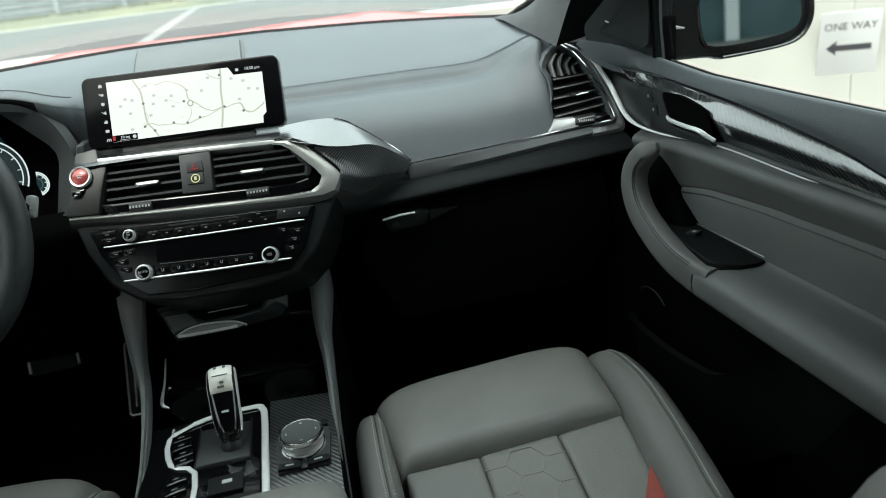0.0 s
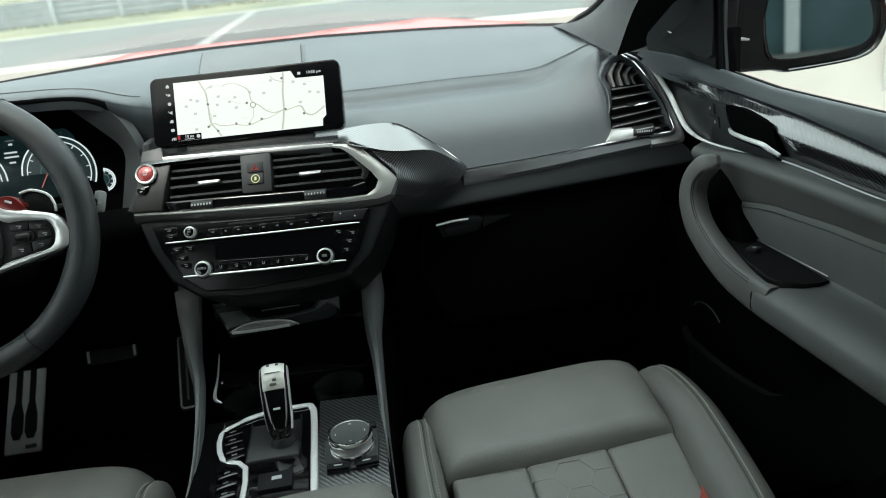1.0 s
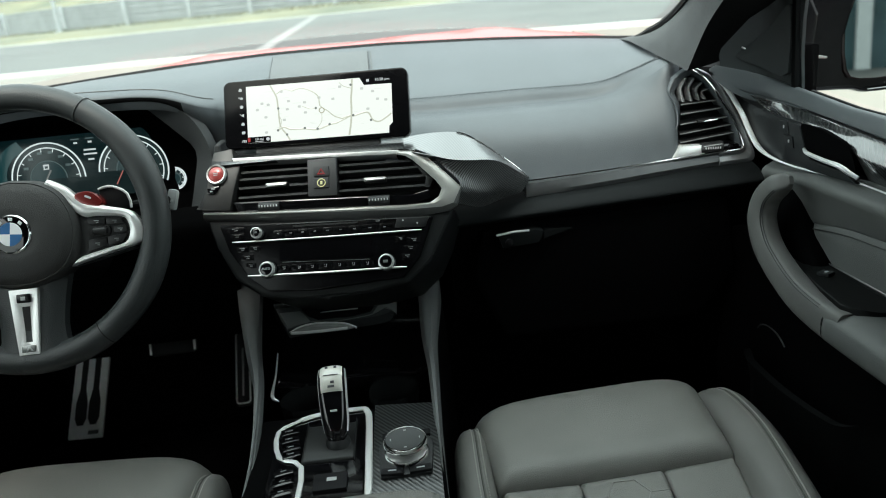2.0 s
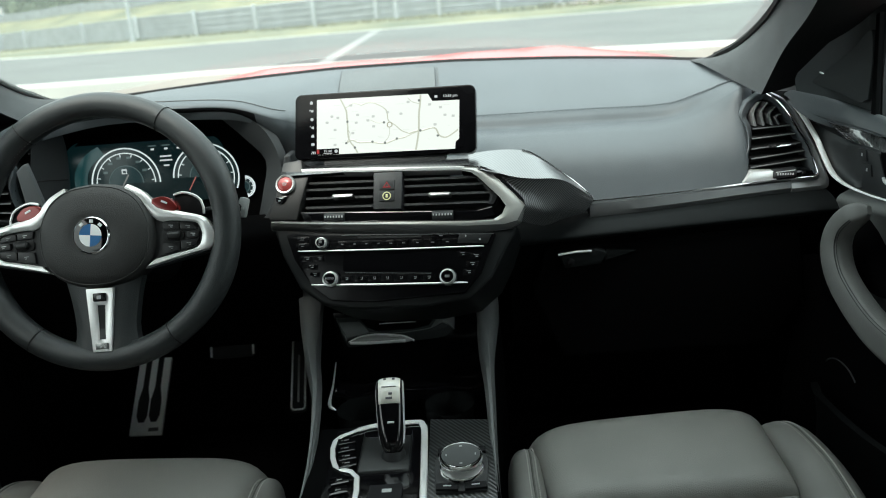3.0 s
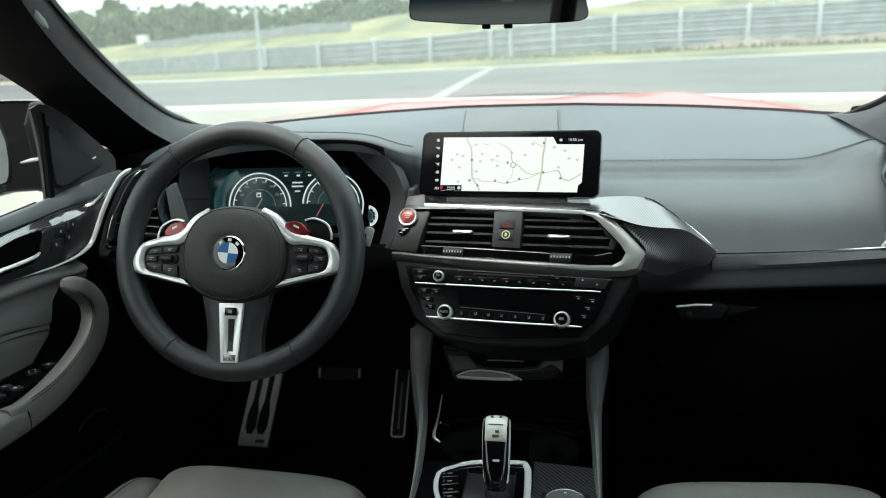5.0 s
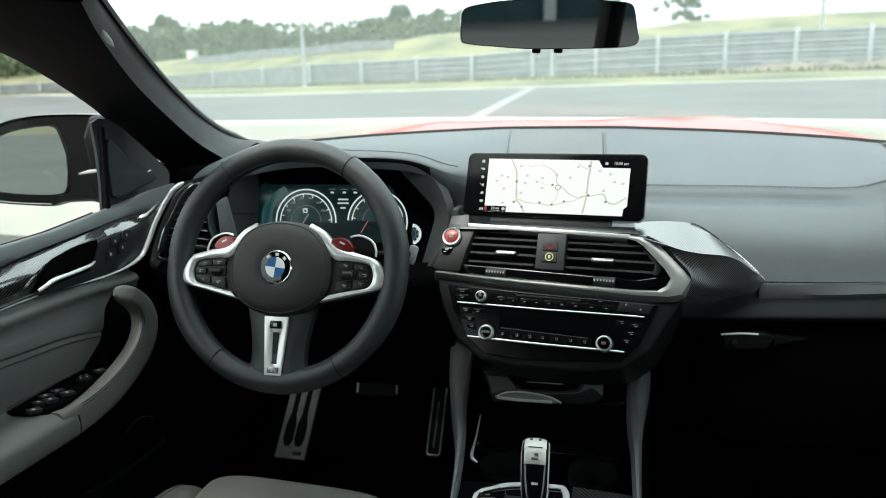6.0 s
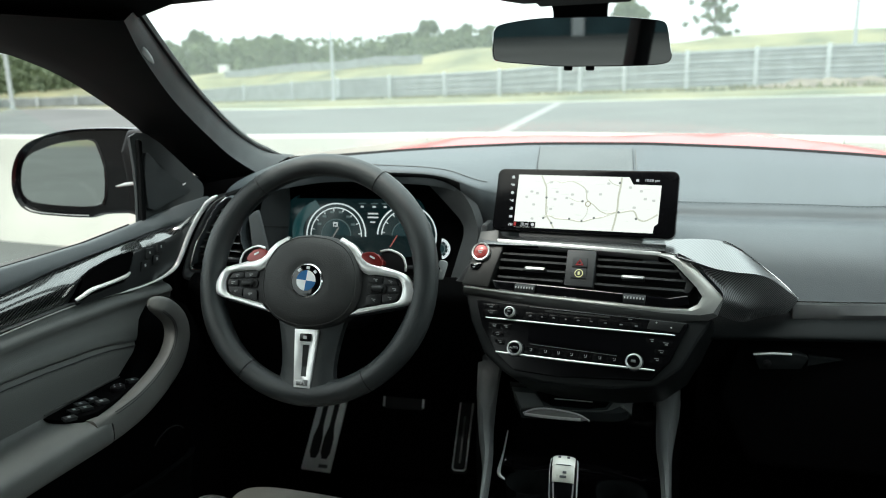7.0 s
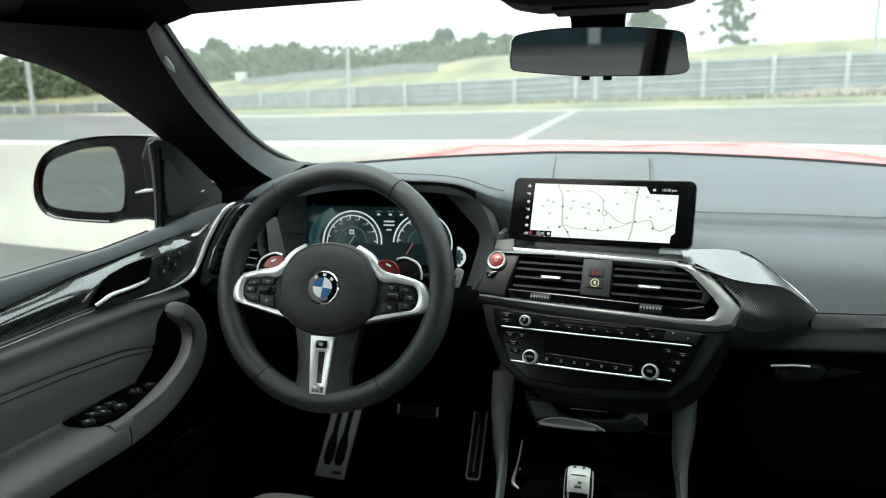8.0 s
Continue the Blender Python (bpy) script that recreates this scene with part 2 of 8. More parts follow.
def bevelled(bm, width, seg=2, sharp=25):
    edges = [e for e in bm.edges if len(e.link_faces) == 2 and e.calc_face_angle(0) > radians(sharp)]
    bmesh.ops.bevel(bm, geom=edges, offset=width, segments=seg, affect="EDGES", clamp_overlap=True, profile=0.6)
    return bm


def moved(bm, m):
    bm.transform(m)
    return bm


def prism(poly, y0, y1, m=None, bevel=0.0, seg=2):
    """A polygon of (x, z) pushed through from y0 to y1."""
    bm = loft([[(x, y0, z) for x, z in poly], [(x, y1, z) for x, z in poly]])
    bmesh.ops.recalc_face_normals(bm, faces=bm.faces)
    if bevel:
        bevelled(bm, bevel, seg)
    return moved(bm, m) if m else bm


def hoop(outer, inner, y0, y1, m=None, bevel=0.0, y_in=None):
    """A frame between two polygons of as many corners."""
    yi = y0 if y_in is None else y_in
    rings = [[(x, y0, z) for x, z in outer], [(x, yi, z) for x, z in inner], [(x, y1, z) for x, z in inner], [(x, y1, z) for x, z in outer]]
    bm = sheet(rings, close_v=True, close_u=True)
    bmesh.ops.recalc_face_normals(bm, faces=bm.faces)
    if bevel:
        bevelled(bm, bevel, 2)
    return moved(bm, m) if m else bm


def box(sx, sy, sz, m=None, bevel=0.0, seg=2, bm=None):
    b = bmesh.new()
    bmesh.ops.create_cube(b, size=1.0, matrix=Matrix.Diagonal((sx, sy, sz, 1)))
    if bevel:
        bevelled(b, bevel, seg)
    return moved(b, m) if m else b


def join(*bms):
    out = bmesh.new()
    for b in bms:
        me = bpy.data.meshes.new("temp")
        b.to_mesh(me)
        b.free()
        out.from_mesh(me)
        bpy.data.meshes.remove(me)
    return out


def lathe(profile, m=None, seg=32):
    """A profile of (radius, height) turned about local -y (towards the viewer): height counts towards -y."""
    rows = []
    for r, h in profile:
        rows.append([(r * math.cos(2 * math.pi * i / seg), -h, r * math.sin(2 * math.pi * i / seg)) for i in range(seg)])
    bm = loft(rows)
    return moved(bm, m) if m else bm


def tube(path, radius, seg=8, flat=1.0, up=(0, 0, 1), closed=False, caps=True):
    """A round or flattened bar along a path; radius may be a list."""
    p = [Vector(q) for q in path]
    n = len(p)
    rows = []
    for i in range(n):
        a, b = (p[i - 1], p[(i + 1) % n]) if closed else (p[max(i - 1, 0)], p[min(i + 1, n - 1)])
        t = (b - a).normalized()
        s = t.cross(Vector(up))
        s = s.normalized() if s.length > 1e-5 else Vector((1, 0, 0))
        u = s.cross(t)
        r = radius[i] if isinstance(radius, (list, tuple, np.ndarray)) else radius
        rows.append([p[i] + s * r * math.cos(k) + u * r * flat * math.sin(k) for k in (2 * math.pi * j / seg for j in range(seg))])
    if closed:
        return sheet(rows, close_v=True, close_u=True)
    return loft(rows, caps)


def rounded(w, h, r, n=4, cx=0.0, cz=0.0):
    """Corners of a rounded rectangle."""
    out = []
    for sx, sz, a in ((1, 1, 0), (-1, 1, 90), (-1, -1, 180), (1, -1, 270)):
        for k in range(n + 1):
            t = radians(a + 90 * k / n)
            out.append((cx + sx * (w / 2 - r) + r * math.cos(t), cz + sz * (h / 2 - r) + r * math.sin(t)))
    return out


def letters(name, words, size, m, material, parent, depth=0.0004, align="CENTER"):
    """Words as a thin mesh, facing local -y."""
    cu = bpy.data.curves.new(name, "FONT")
    cu.body, cu.size, cu.extrude, cu.align_x, cu.align_y, cu.resolution_u = words, size, depth, align, "CENTER", 2
    ob = bpy.data.objects.new(name, cu)
    scene.collection.objects.link(ob)
    me = bpy.data.meshes.new_from_object(ob.evaluated_get(bpy.context.evaluated_depsgraph_get()))
    bpy.data.objects.remove(ob)
    me.transform(m @ pose(0, 0, 0, 90, 0, 0))
    me.materials.clear()
    me.materials.append(material)
    out = new(name, me)
    out.parent = parent
    return out


def flip(pts, s):
    return [(s * x, y, z) for x, y, z in pts]

# ---- cabin shell ----
FRAME_BLACK = mat("door_frame_black", (0.0045, 0.005, 0.0054), 0.7, spec=0.08, vary=0.2)
CF = pose(0, 1.0, 1.0, 0, 0, -8.7)  # the centre stack, turned to the driver
SF = CF @ pose(0, 0, 0.038, -30.96, 0, 0)  # its sloping face: x across, z up the slope, -y towards the driver
SCF = CF @ pose(0, 0.04, 0.065, -22.8, 0, 0)  # the screen's face
WF = pose(-0.388, 0.905, 1.009, -20, 0, 0) @ pose(-0.003, -0.01, 0.001)  # the steering wheel's plane

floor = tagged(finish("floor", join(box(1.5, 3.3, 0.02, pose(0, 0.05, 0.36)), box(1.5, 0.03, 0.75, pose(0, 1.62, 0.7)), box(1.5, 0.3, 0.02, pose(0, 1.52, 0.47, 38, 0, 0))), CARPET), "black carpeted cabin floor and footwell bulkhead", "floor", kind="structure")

ROOF = [(0.74, 1.415), (0.62, 1.445), (0.35, 1.475), (-0.1, 1.49), (-0.7, 1.48), (-1.2, 1.43)]


def build_roof():
    rows = []
    for y, z in spline(ROOF, 4):
        w = 0.5 + 0.1 * min(1, max(0, (0.8 - y) / 0.5))
        rows.append([(x, y, z - 0.075 * abs(x / w) ** 4 * (1 if y < 0.4 else 0.05)) for x in np.linspace(-w, w, 17)])
    return tagged(finish("ceiling", thick(rows, (0, 0, 0.05)), HEADLINER), "anthracite fabric headliner", "ceiling", kind="structure")


build_roof()

TAG_PALE = mat("tag_pale_grey", (0.75, 0.77, 0.77), 0.4, vary=0.05)
PW = {-1: [(0.545, 0.74, 1.4), (0.576, 0.84, 1.352), (0.63, 1.0, 1.292), (0.674, 1.18, 1.224), (0.679, 1.3, 1.181), (0.655, 1.39, 1.164)], 1: [(0.52, 0.74, 1.385), (0.55, 0.84, 1.328), (0.6, 1.0, 1.255), (0.632, 1.18, 1.197), (0.628, 1.3, 1.16), (0.6, 1.405, 1.146)]}
PI = {-1: [(0.523, 0.66, 1.381), (0.562, 0.72, 1.349), (0.602, 0.82, 1.293), (0.626, 0.91, 1.244), (0.642, 1.0, 1.185), (0.63, 1.055, 1.126)], 1: [(0.5, 0.66, 1.37), (0.538, 0.72, 1.335), (0.575, 0.82, 1.28), (0.597, 0.91, 1.232), (0.607, 1.0, 1.182), (0.602, 1.055, 1.114)]}
PO = [(0.7, 0.56, 1.4), (0.76, 0.686, 1.374), (0.76, 0.832, 1.331), (0.76, 0.988, 1.251), (0.75, 1.07, 1.182), (0.735, 1.16, 1.13)]
PO_RIGHT = [(0.69, 0.56, 1.4), (0.735, 0.686, 1.36), (0.735, 0.832, 1.31), (0.728, 0.988, 1.232), (0.722, 1.08, 1.168), (0.71, 1.16, 1.115)]


def build_pillar(s):
    """Windscreen pillar: trimmed face towards the glass, black door frame outside it."""
    w, i, o = (spline(flip(a, s), 5) for a in (PW[s], PI[s], PO if s < 0 else PO_RIGHT))
    # driver's side: black widened over the trim to paint its shaded side
    if s < 0:
        i = i + (np.array(w) - np.array(i)) * 0.42
    name = "pillar_left" if s < 0 else "pillar_right"
    root = thing(name, "grey fabric trimmed windscreen pillar with black door frame", "pillar", kind="structure")
    rows = []
    for a, b in zip(w, i):
        mid = (a + b) / 2 + np.array([-s * 0.006, -0.006, 0.006])
        rows.append([a, a * 0.6 + mid * 0.4 + np.array([0, -0.004, 0.003]), mid, b * 0.7 + mid * 0.3, b])
    part("pillar_trim", thick(rows, (s * 0.02, 0.03, 0.0)), PILLAR, root, "grey fabric pillar trim", 60)
    rows = [[b, b * 0.75 + c * 0.25 + np.array([s * 0.008, 0.0, 0]), b * 0.4 + c * 0.6 + np.array([s * 0.01, 0, 0]), c] for b, c in zip(i, o)]
    part("door_frame", thick(rows, (s * 0.03, 0.02, 0.01)), FRAME_BLACK, root, "black rubber-edged door frame", 60)
    rows = [[(s * 0.38, 0.735, 1.44), (s * 0.548, 0.738, 1.397), (s * 0.62, 0.735, 1.368), (s * 0.8, 0.78, 1.362)], [(s * 0.38, 0.6, 1.46), (s * 0.56, 0.6, 1.43), (s * 0.68, 0.6, 1.41), (s * 0.8, 0.6, 1.395)], [(s * 0.38, 0.4, 1.48), (s * 0.56, 0.4, 1.44), (s * 0.68, 0.4, 1.425), (s * 0.8, 0.4, 1.41)]]
    part("roof_corner", thick(rows, (0, 0, 0.02)), FRAME_BLACK, root, "dark roof corner", 60)
    seal = [p + np.array([0, 0.004, 0.004 - 0.004 * max(0, k - len(w) + 6)]) for k, p in enumerate(w)]
    part("glass_seal", tube(seal, 0.006, 6), RUBBER, root)
    if s < 0:
        tag = tube([(-0.5625, 0.762, 1.3655), (-0.5575, 0.762, 1.357), (-0.5515, 0.763, 1.348), (-0.547, 0.764, 1.3405)], [0.0012, 0.004, 0.004, 0.0012], 8, 0.35, up=(0.3, -1, 0))
        part("airbag_tag", tag, TAG_PALE, root, "small grey embossed tag")
    return root


def build_upper_frame(s):
    """Roof rail over the doors, the body side behind them and the pillar between."""
    rows = []
    for y in np.linspace(0.66, -1.2, 10):
        z = 1.412 + 0.01 * min(1, (0.66 - y) / 0.6) - 0.09 * max(0, (-0.5 - y)) ** 1.3
        rows.append([(s * 0.5, y, z + 0.05), (s * 0.58, y, z + 0.02), (s * 0.66, y, z - 0.005), (s * 0.73, y, z - 0.022), (s * 0.765, y, z - 0.025), (s * 0.78, y, z + 0.0)])
    ob = finish("roof_rail", thick(rows, (0, 0, 0.04)), HEADLINER)
    tagged(ob, "dark fabric covered roof rail above the doors", "roof rail", kind="structure")
    b = finish("wall_rear_side", join(box(0.08, 1.2, 0.72, pose(s * 0.78, -0.6, 0.72), 0.02), box(0.07, 0.2, 0.4, pose(s * 0.72, -0.2, 1.25, 0, s * 8, 0), 0.02), box(0.07, 0.16, 0.4, pose(s * 0.7, -1.22, 1.25, 0, s * 8, 0), 0.02)), HARD_BLACK)
    tagged(b, "dark body side and pillar behind the front door", "wall", kind="structure")


def build_kick_panel(s):
    """Side of the footwell and the strip between dashboard and door."""
    ob = finish("wall_footwell", box(0.06, 0.66, 0.84, pose(s * 0.775, 1.36, 0.72), 0.01), SHADE_BLACK)
    tagged(ob, "black footwell side panel", "wall", kind="structure")
    back = 0.055 if s > 0 else 0.0
    rows = [[(s * 0.6, 1.44, 1.12), (s * 0.7, 1.44, 1.1), (s * 0.8, 1.44, 1.08)], [(s * 0.62, 1.3, 1.12), (s * 0.7, 1.3, 1.11), (s * 0.8, 1.3, 1.09)], [(s * 0.62, 1.12 + back, 1.105), (s * 0.68, 1.12 + back, 1.102), (s * 0.78, 1.12 + back, 1.09)], [(s * 0.62, 1.085 + back, 1.0), (s * 0.7, 1.085 + back, 1.0), (s * 0.78, 1.085 + back, 1.0)], [(s * 0.62, 1.09 + back, 0.9), (s * 0.7, 1.09 + back, 0.9), (s * 0.78, 1.09 + back, 0.9)]]
    ob = finish("dash_end", thick(rows, (0, 0.02, -0.02)), FRAME_BLACK)
    tagged(ob, "black filler between dashboard end and door", "trim", kind="structure")


for s in (-1, 1):
    build_kick_panel(s)
    build_pillar(s)
    build_upper_frame(s)
tagged(finish("wall_rear", join(box(1.5, 0.1, 0.75, pose(0, -1.25, 0.72), 0.02), box(1.3, 0.05, 0.1, pose(0, -1.3, 1.42), 0.02)), HARD_BLACK), "dark rear bench and parcel shelf closing the cabin", "wall", kind="structure")

# windscreen header and glass
hdr = [(x, 0.735 + 0.012 * (1 - (x / 0.56) ** 2), 1.426 + 0.008 * (1 - (x / 0.56) ** 2)) for x in np.linspace(-0.55, 0.55, 21)]
tagged(finish("header", tube(hdr, 0.014, 8, 0.7), HEADLINER), "dark headliner edge above the windscreen", "trim", kind="structure")


def build_windscreen():
    a = spline(flip(PW[-1], -1), 5)
    b = spline(PW[1], 5)
    rows = []
    for p, q in zip(a, b):
        f = (p[1] - 0.74) / 0.66
        rows.append([(p[0] + (q[0] - p[0]) * k, p[1] + (0.03 + 0.16 * f) * (1 - (2 * k - 1) ** 2), p[2] + 0.036 * (1 - (2 * k - 1) ** 2)) for k in np.linspace(0, 1, 17)])
    ob = finish("windscreen", thick(rows, (0, 0.004, 0.003)), SCREEN_GLASS)
    ob.visible_shadow = False
    return tagged(ob, "clear curved windscreen glass", "windscreen", kind="structure")


build_windscreen()

# ---- dashboard ----
DASH_PROFILES = {
    -0.645: ((1.36, 1.158), (1.27, 1.155), (1.2, 1.149), (1.13, 1.14), (1.09, 1.13), (1.07, 1.118), (1.062, 1.1), (1.06, 1.04), (1.06, 0.98)),
    -0.58: ((1.42, 1.158), (1.32, 1.16), (1.22, 1.16), (1.13, 1.156), (1.08, 1.146), (1.07, 1.136), (1.09, 1.128), (1.15, 1.122), (1.2, 1.118)),
    -0.45: ((1.475, 1.164), (1.36, 1.17), (1.24, 1.174), (1.14, 1.174), (1.085, 1.168), (1.074, 1.158), (1.09, 1.148), (1.15, 1.14), (1.2, 1.132)),
    -0.32: ((1.49, 1.17), (1.37, 1.174), (1.25, 1.176), (1.14, 1.175), (1.085, 1.167), (1.074, 1.157), (1.09, 1.147), (1.15, 1.139), (1.2, 1.13)),
    -0.23: ((1.497, 1.173), (1.38, 1.172), (1.26, 1.17), (1.15, 1.168), (1.085, 1.16), (1.074, 1.15), (1.09, 1.138), (1.14, 1.12), (1.18, 1.1)),
    -0.165: ((1.5, 1.175), (1.39, 1.17), (1.28, 1.163), (1.17, 1.152), (1.09, 1.138), (1.077, 1.126), (1.085, 1.1), (1.1, 1.07), (1.11, 1.035)),
    -0.1: ((1.5, 1.176), (1.4, 1.166), (1.3, 1.15), (1.22, 1.135), (1.16, 1.12), (1.13, 1.1), (1.12, 1.08), (1.11, 1.06), (1.1, 1.035)),
    0.1: ((1.5, 1.174), (1.4, 1.152), (1.3, 1.125), (1.2, 1.099), (1.184, 1.084), (1.158, 1.076), (1.125, 1.064), (1.09, 1.045), (1.075, 1.02)),
    0.18: ((1.5, 1.171), (1.4, 1.149), (1.3, 1.122), (1.2, 1.0945), (1.179, 1.0745), (1.158, 1.07), (1.125, 1.0645), (1.075, 1.035), (1.046, 0.962)),
    0.35: ((1.49, 1.163), (1.4, 1.145), (1.3, 1.12), (1.2, 1.0925), (1.179, 1.0725), (1.158, 1.068), (1.125, 1.0615), (1.075, 1.03), (1.046, 0.964)),
    0.49: ((1.465, 1.154), (1.38, 1.138), (1.29, 1.115), (1.2, 1.0905), (1.179, 1.0715), (1.158, 1.0672), (1.125, 1.0585), (1.075, 1.026), (1.047, 0.968)),
    0.55: ((1.44, 1.15), (1.36, 1.137), (1.275, 1.12), (1.187, 1.107), (1.162, 1.097), (1.137, 1.087), (1.108, 1.07), (1.07, 1.025), (1.0485, 0.971)),
    0.59: ((1.41, 1.147), (1.33, 1.137), (1.25, 1.128), (1.175, 1.123), (1.143, 1.12), (1.117, 1.113), (1.101, 1.08), (1.071, 1.03), (1.0535, 0.974)),
    0.607: ((1.398, 1.146), (1.315, 1.1365), (1.235, 1.128), (1.175, 1.123), (1.15, 1.12), (1.135, 1.113), (1.13, 1.085), (1.12, 1.03), (1.11, 0.974)),
    0.625: ((1.385, 1.145), (1.3, 1.136), (1.22, 1.128), (1.18, 1.123), (1.16, 1.12), (1.15, 1.113), (1.145, 1.085), (1.14, 1.03), (1.13, 0.974)),
}


def dash_grid():
    xs = sorted(DASH_PROFILES)
    stations = np.array([[(x, y, z) for y, z in DASH_PROFILES[x]] for x in xs])
    cols = np.array([spline(stations[:, k], 6) for k in range(stations.shape[1])])
    return [spline(cols[:, i], 4) for i in range(cols.shape[1])]


GRID = dash_grid()
# the leather's underside is split off in black to paint the hood's shade
HOOD_SHADE = mat("hood_shade_black", (0.006, 0.0065, 0.007), 0.7, spec=0.15, bump=0.2, grain=1100, vary=0.15)
dashboard = thing("dashboard", "dark grey leather-covered dashboard with stitched seam", "dashboard")
part("upper_pad", thick([r[:20] for r in GRID], (0, 0.01, -0.02)), DASH, dashboard, "stitched grey-blue leather upper pad", 50)
split = min(range(len(GRID)), key=lambda i: abs(GRID[i][0][0] + 0.195))
part("front_pad", thick([r[19:] for r in GRID[split:]], (0, 0.01, -0.01)), DASH, dashboard, "grey-blue leather front pad", 50)
part("hood_underside", thick([r[19:] for r in GRID[: split + 1]], (0, 0.01, 0.004)), HOOD_SHADE, dashboard, "hood underside, black with shade put into its colour", 50)
seam = [Vector(r[12]) + Vector((0, -0.001, 0.0012)) for r in GRID if 0.15 < r[12][0] < 0.6]
SEAM_THREAD = mat("seam_thread", (0.07, 0.081, 0.088), 0.6, vary=0.1)
part("seam", tube(seam, 0.0005, 5), SEAM_THREAD, dashboard)
dash_stitch = bmesh.new()
for k in range(len(seam) - 1):
    for f in np.linspace(0, 1, 4)[:-1]:
        c = seam[k].lerp(seam[k + 1], float(f)) + Vector((0, -0.004, -0.0008))
        bmesh.ops.create_cube(dash_stitch, size=1.0, matrix=Matrix.Translation(c) @ Matrix.Diagonal((0.0035, 0.0009, 0.0009, 1)))
part("stitching", dash_stitch, SEAM_THREAD, dashboard)
brow = [Vector(r[15]) + Vector((0, 0, 0.0012)) for r in GRID if -0.6 < r[15][0] < -0.15]
part("brow_seam", tube([q - Vector((0, 0, 0.0006)) for q in brow], 0.0007, 5), THREAD, dashboard)


def on_dash(x, y):
    """Height of the dash's top at a place."""
    best = min((abs(r[0][0] - x), i) for i, r in enumerate(GRID))[1]
    r = GRID[best]
    k = min(range(0, 14), key=lambda j: abs(r[j][1] - y))
    a, b = r[k], r[min(k + 1, 14)]
    t = 0 if abs(a[1] - b[1]) < 1e-6 else (y - a[1]) / (b[1] - a[1])
    return a[2] + (b[2] - a[2]) * t


def cover_x(u, y):
    """Across the speaker cover: its sides draw together towards the driver."""
    return (-0.105 + (1.46 - y) * 0.09) * (1 - u) + (0.0875 + (1.46 - y) * 0.02) * u


grid = [[(cover_x(u, y), y, on_dash(cover_x(u, y), y) + 0.003) for y in np.linspace(1.46, 1.22, 8)] for u in np.linspace(0, 1, 9)]
part("centre_speaker_cover", thick(grid, (0, 0, -0.004)), PANEL_BROWN, dashboard, "flat grey speaker cover panel", 60)
for u, dx, mt in ((0, -0.001, SOFT_BLACK), (1, 0.001, SOFT_BLACK), (1, 0.006, THREAD)):
    edge = [(cover_x(u, y) + dx, y, on_dash(cover_x(u, y), y) + 0.0022) for y in np.linspace(1.46, 1.22, 10)]
    part("speaker_cover_edge", tube(edge, 0.0008, 5), mt, dashboard)

cowl = [Vector(r[0]) + Vector((0, 0.012, 0.0)) for r in GRID]
part("cowl_seal", tube(cowl, 0.006, 6), RUBBER, dashboard, "black rubber seal under the glass")

# satin strip below the passenger's pad, then the lower dash and the glove box
strip_top = [(0.33, 1.042, 0.966), (0.45, 1.043, 0.969), (0.58, 1.05, 0.974), (0.7, 1.056, 0.978)]
rows = []
for x, y, z in spline(strip_top, 6):
    h = 0.03 - 0.01 * (x - 0.33) / 0.37
    rows.append([(x, y, z), (x, y - 0.006, z - 0.003), (x, y - 0.01, z - h * 0.6), (x, y - 0.006, z - h)])
part("trim_strip", thick(rows, (0, 0.02, 0)), mat("graphite_trim", (0.11, 0.115, 0.118), 0.36, 0.4, vary=0.12, vscale=30), dashboard, "dark graphite metal trim strip")
part("trim_line", tube([(x, y - 0.004, z + 0.0012) for x, y, z in spline(strip_top, 6)], 0.0016, 6), CHROME, dashboard, "thin chrome line")


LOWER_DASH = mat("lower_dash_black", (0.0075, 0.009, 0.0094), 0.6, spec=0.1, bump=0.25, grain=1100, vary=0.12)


def lower_dash(x0, x1, prof, name, n=10):
    rows = []
    for x in np.linspace(x0, x1, n):
        rows.append([(x, y, z + dz * (x - x0) / (x1 - x0)) for y, z, dz in spline(prof, 4)])
    return part(name, thick(rows, (0, 0.02, 0)), SHADE_BLACK if name == "knee_panel" else LOWER_DASH, dashboard, "black soft lower dash")


# knee panels are darker than the edge above: shade under the dash, painted
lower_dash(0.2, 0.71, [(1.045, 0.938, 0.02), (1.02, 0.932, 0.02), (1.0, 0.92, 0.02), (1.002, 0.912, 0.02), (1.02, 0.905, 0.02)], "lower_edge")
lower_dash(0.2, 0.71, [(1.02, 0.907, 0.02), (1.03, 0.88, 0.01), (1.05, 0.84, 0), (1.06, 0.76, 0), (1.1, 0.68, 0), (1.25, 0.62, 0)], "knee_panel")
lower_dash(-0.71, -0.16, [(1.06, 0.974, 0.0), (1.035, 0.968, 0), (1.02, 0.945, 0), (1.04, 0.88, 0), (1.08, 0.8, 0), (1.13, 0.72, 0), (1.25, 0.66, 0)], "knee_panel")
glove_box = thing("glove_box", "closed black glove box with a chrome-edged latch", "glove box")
part("lid", bevelled(prism([(0.25, 0.9), (0.66, 0.912), (0.68, 0.78), (0.62, 0.7), (0.28, 0.7), (0.23, 0.82)], 1.014, 1.05), 0.012, 3), SHADE_BLACK, glove_box, "black lid")
latch = part("latch", prism([(0.275, 0.892), (0.335, 0.898), (0.35, 0.893), (0.34, 0.874), (0.282, 0.87)], 0.996, 1.016, None, 0.003), LOWER_DASH, glove_box, "black latch")
part("latch_edge", tube([(0.272, 0.996, 0.894), (0.3, 0.994, 0.898), (0.325, 0.995, 0.8975)], 0.0018, 6), LEVER_SILVER, latch, "chrome edge")
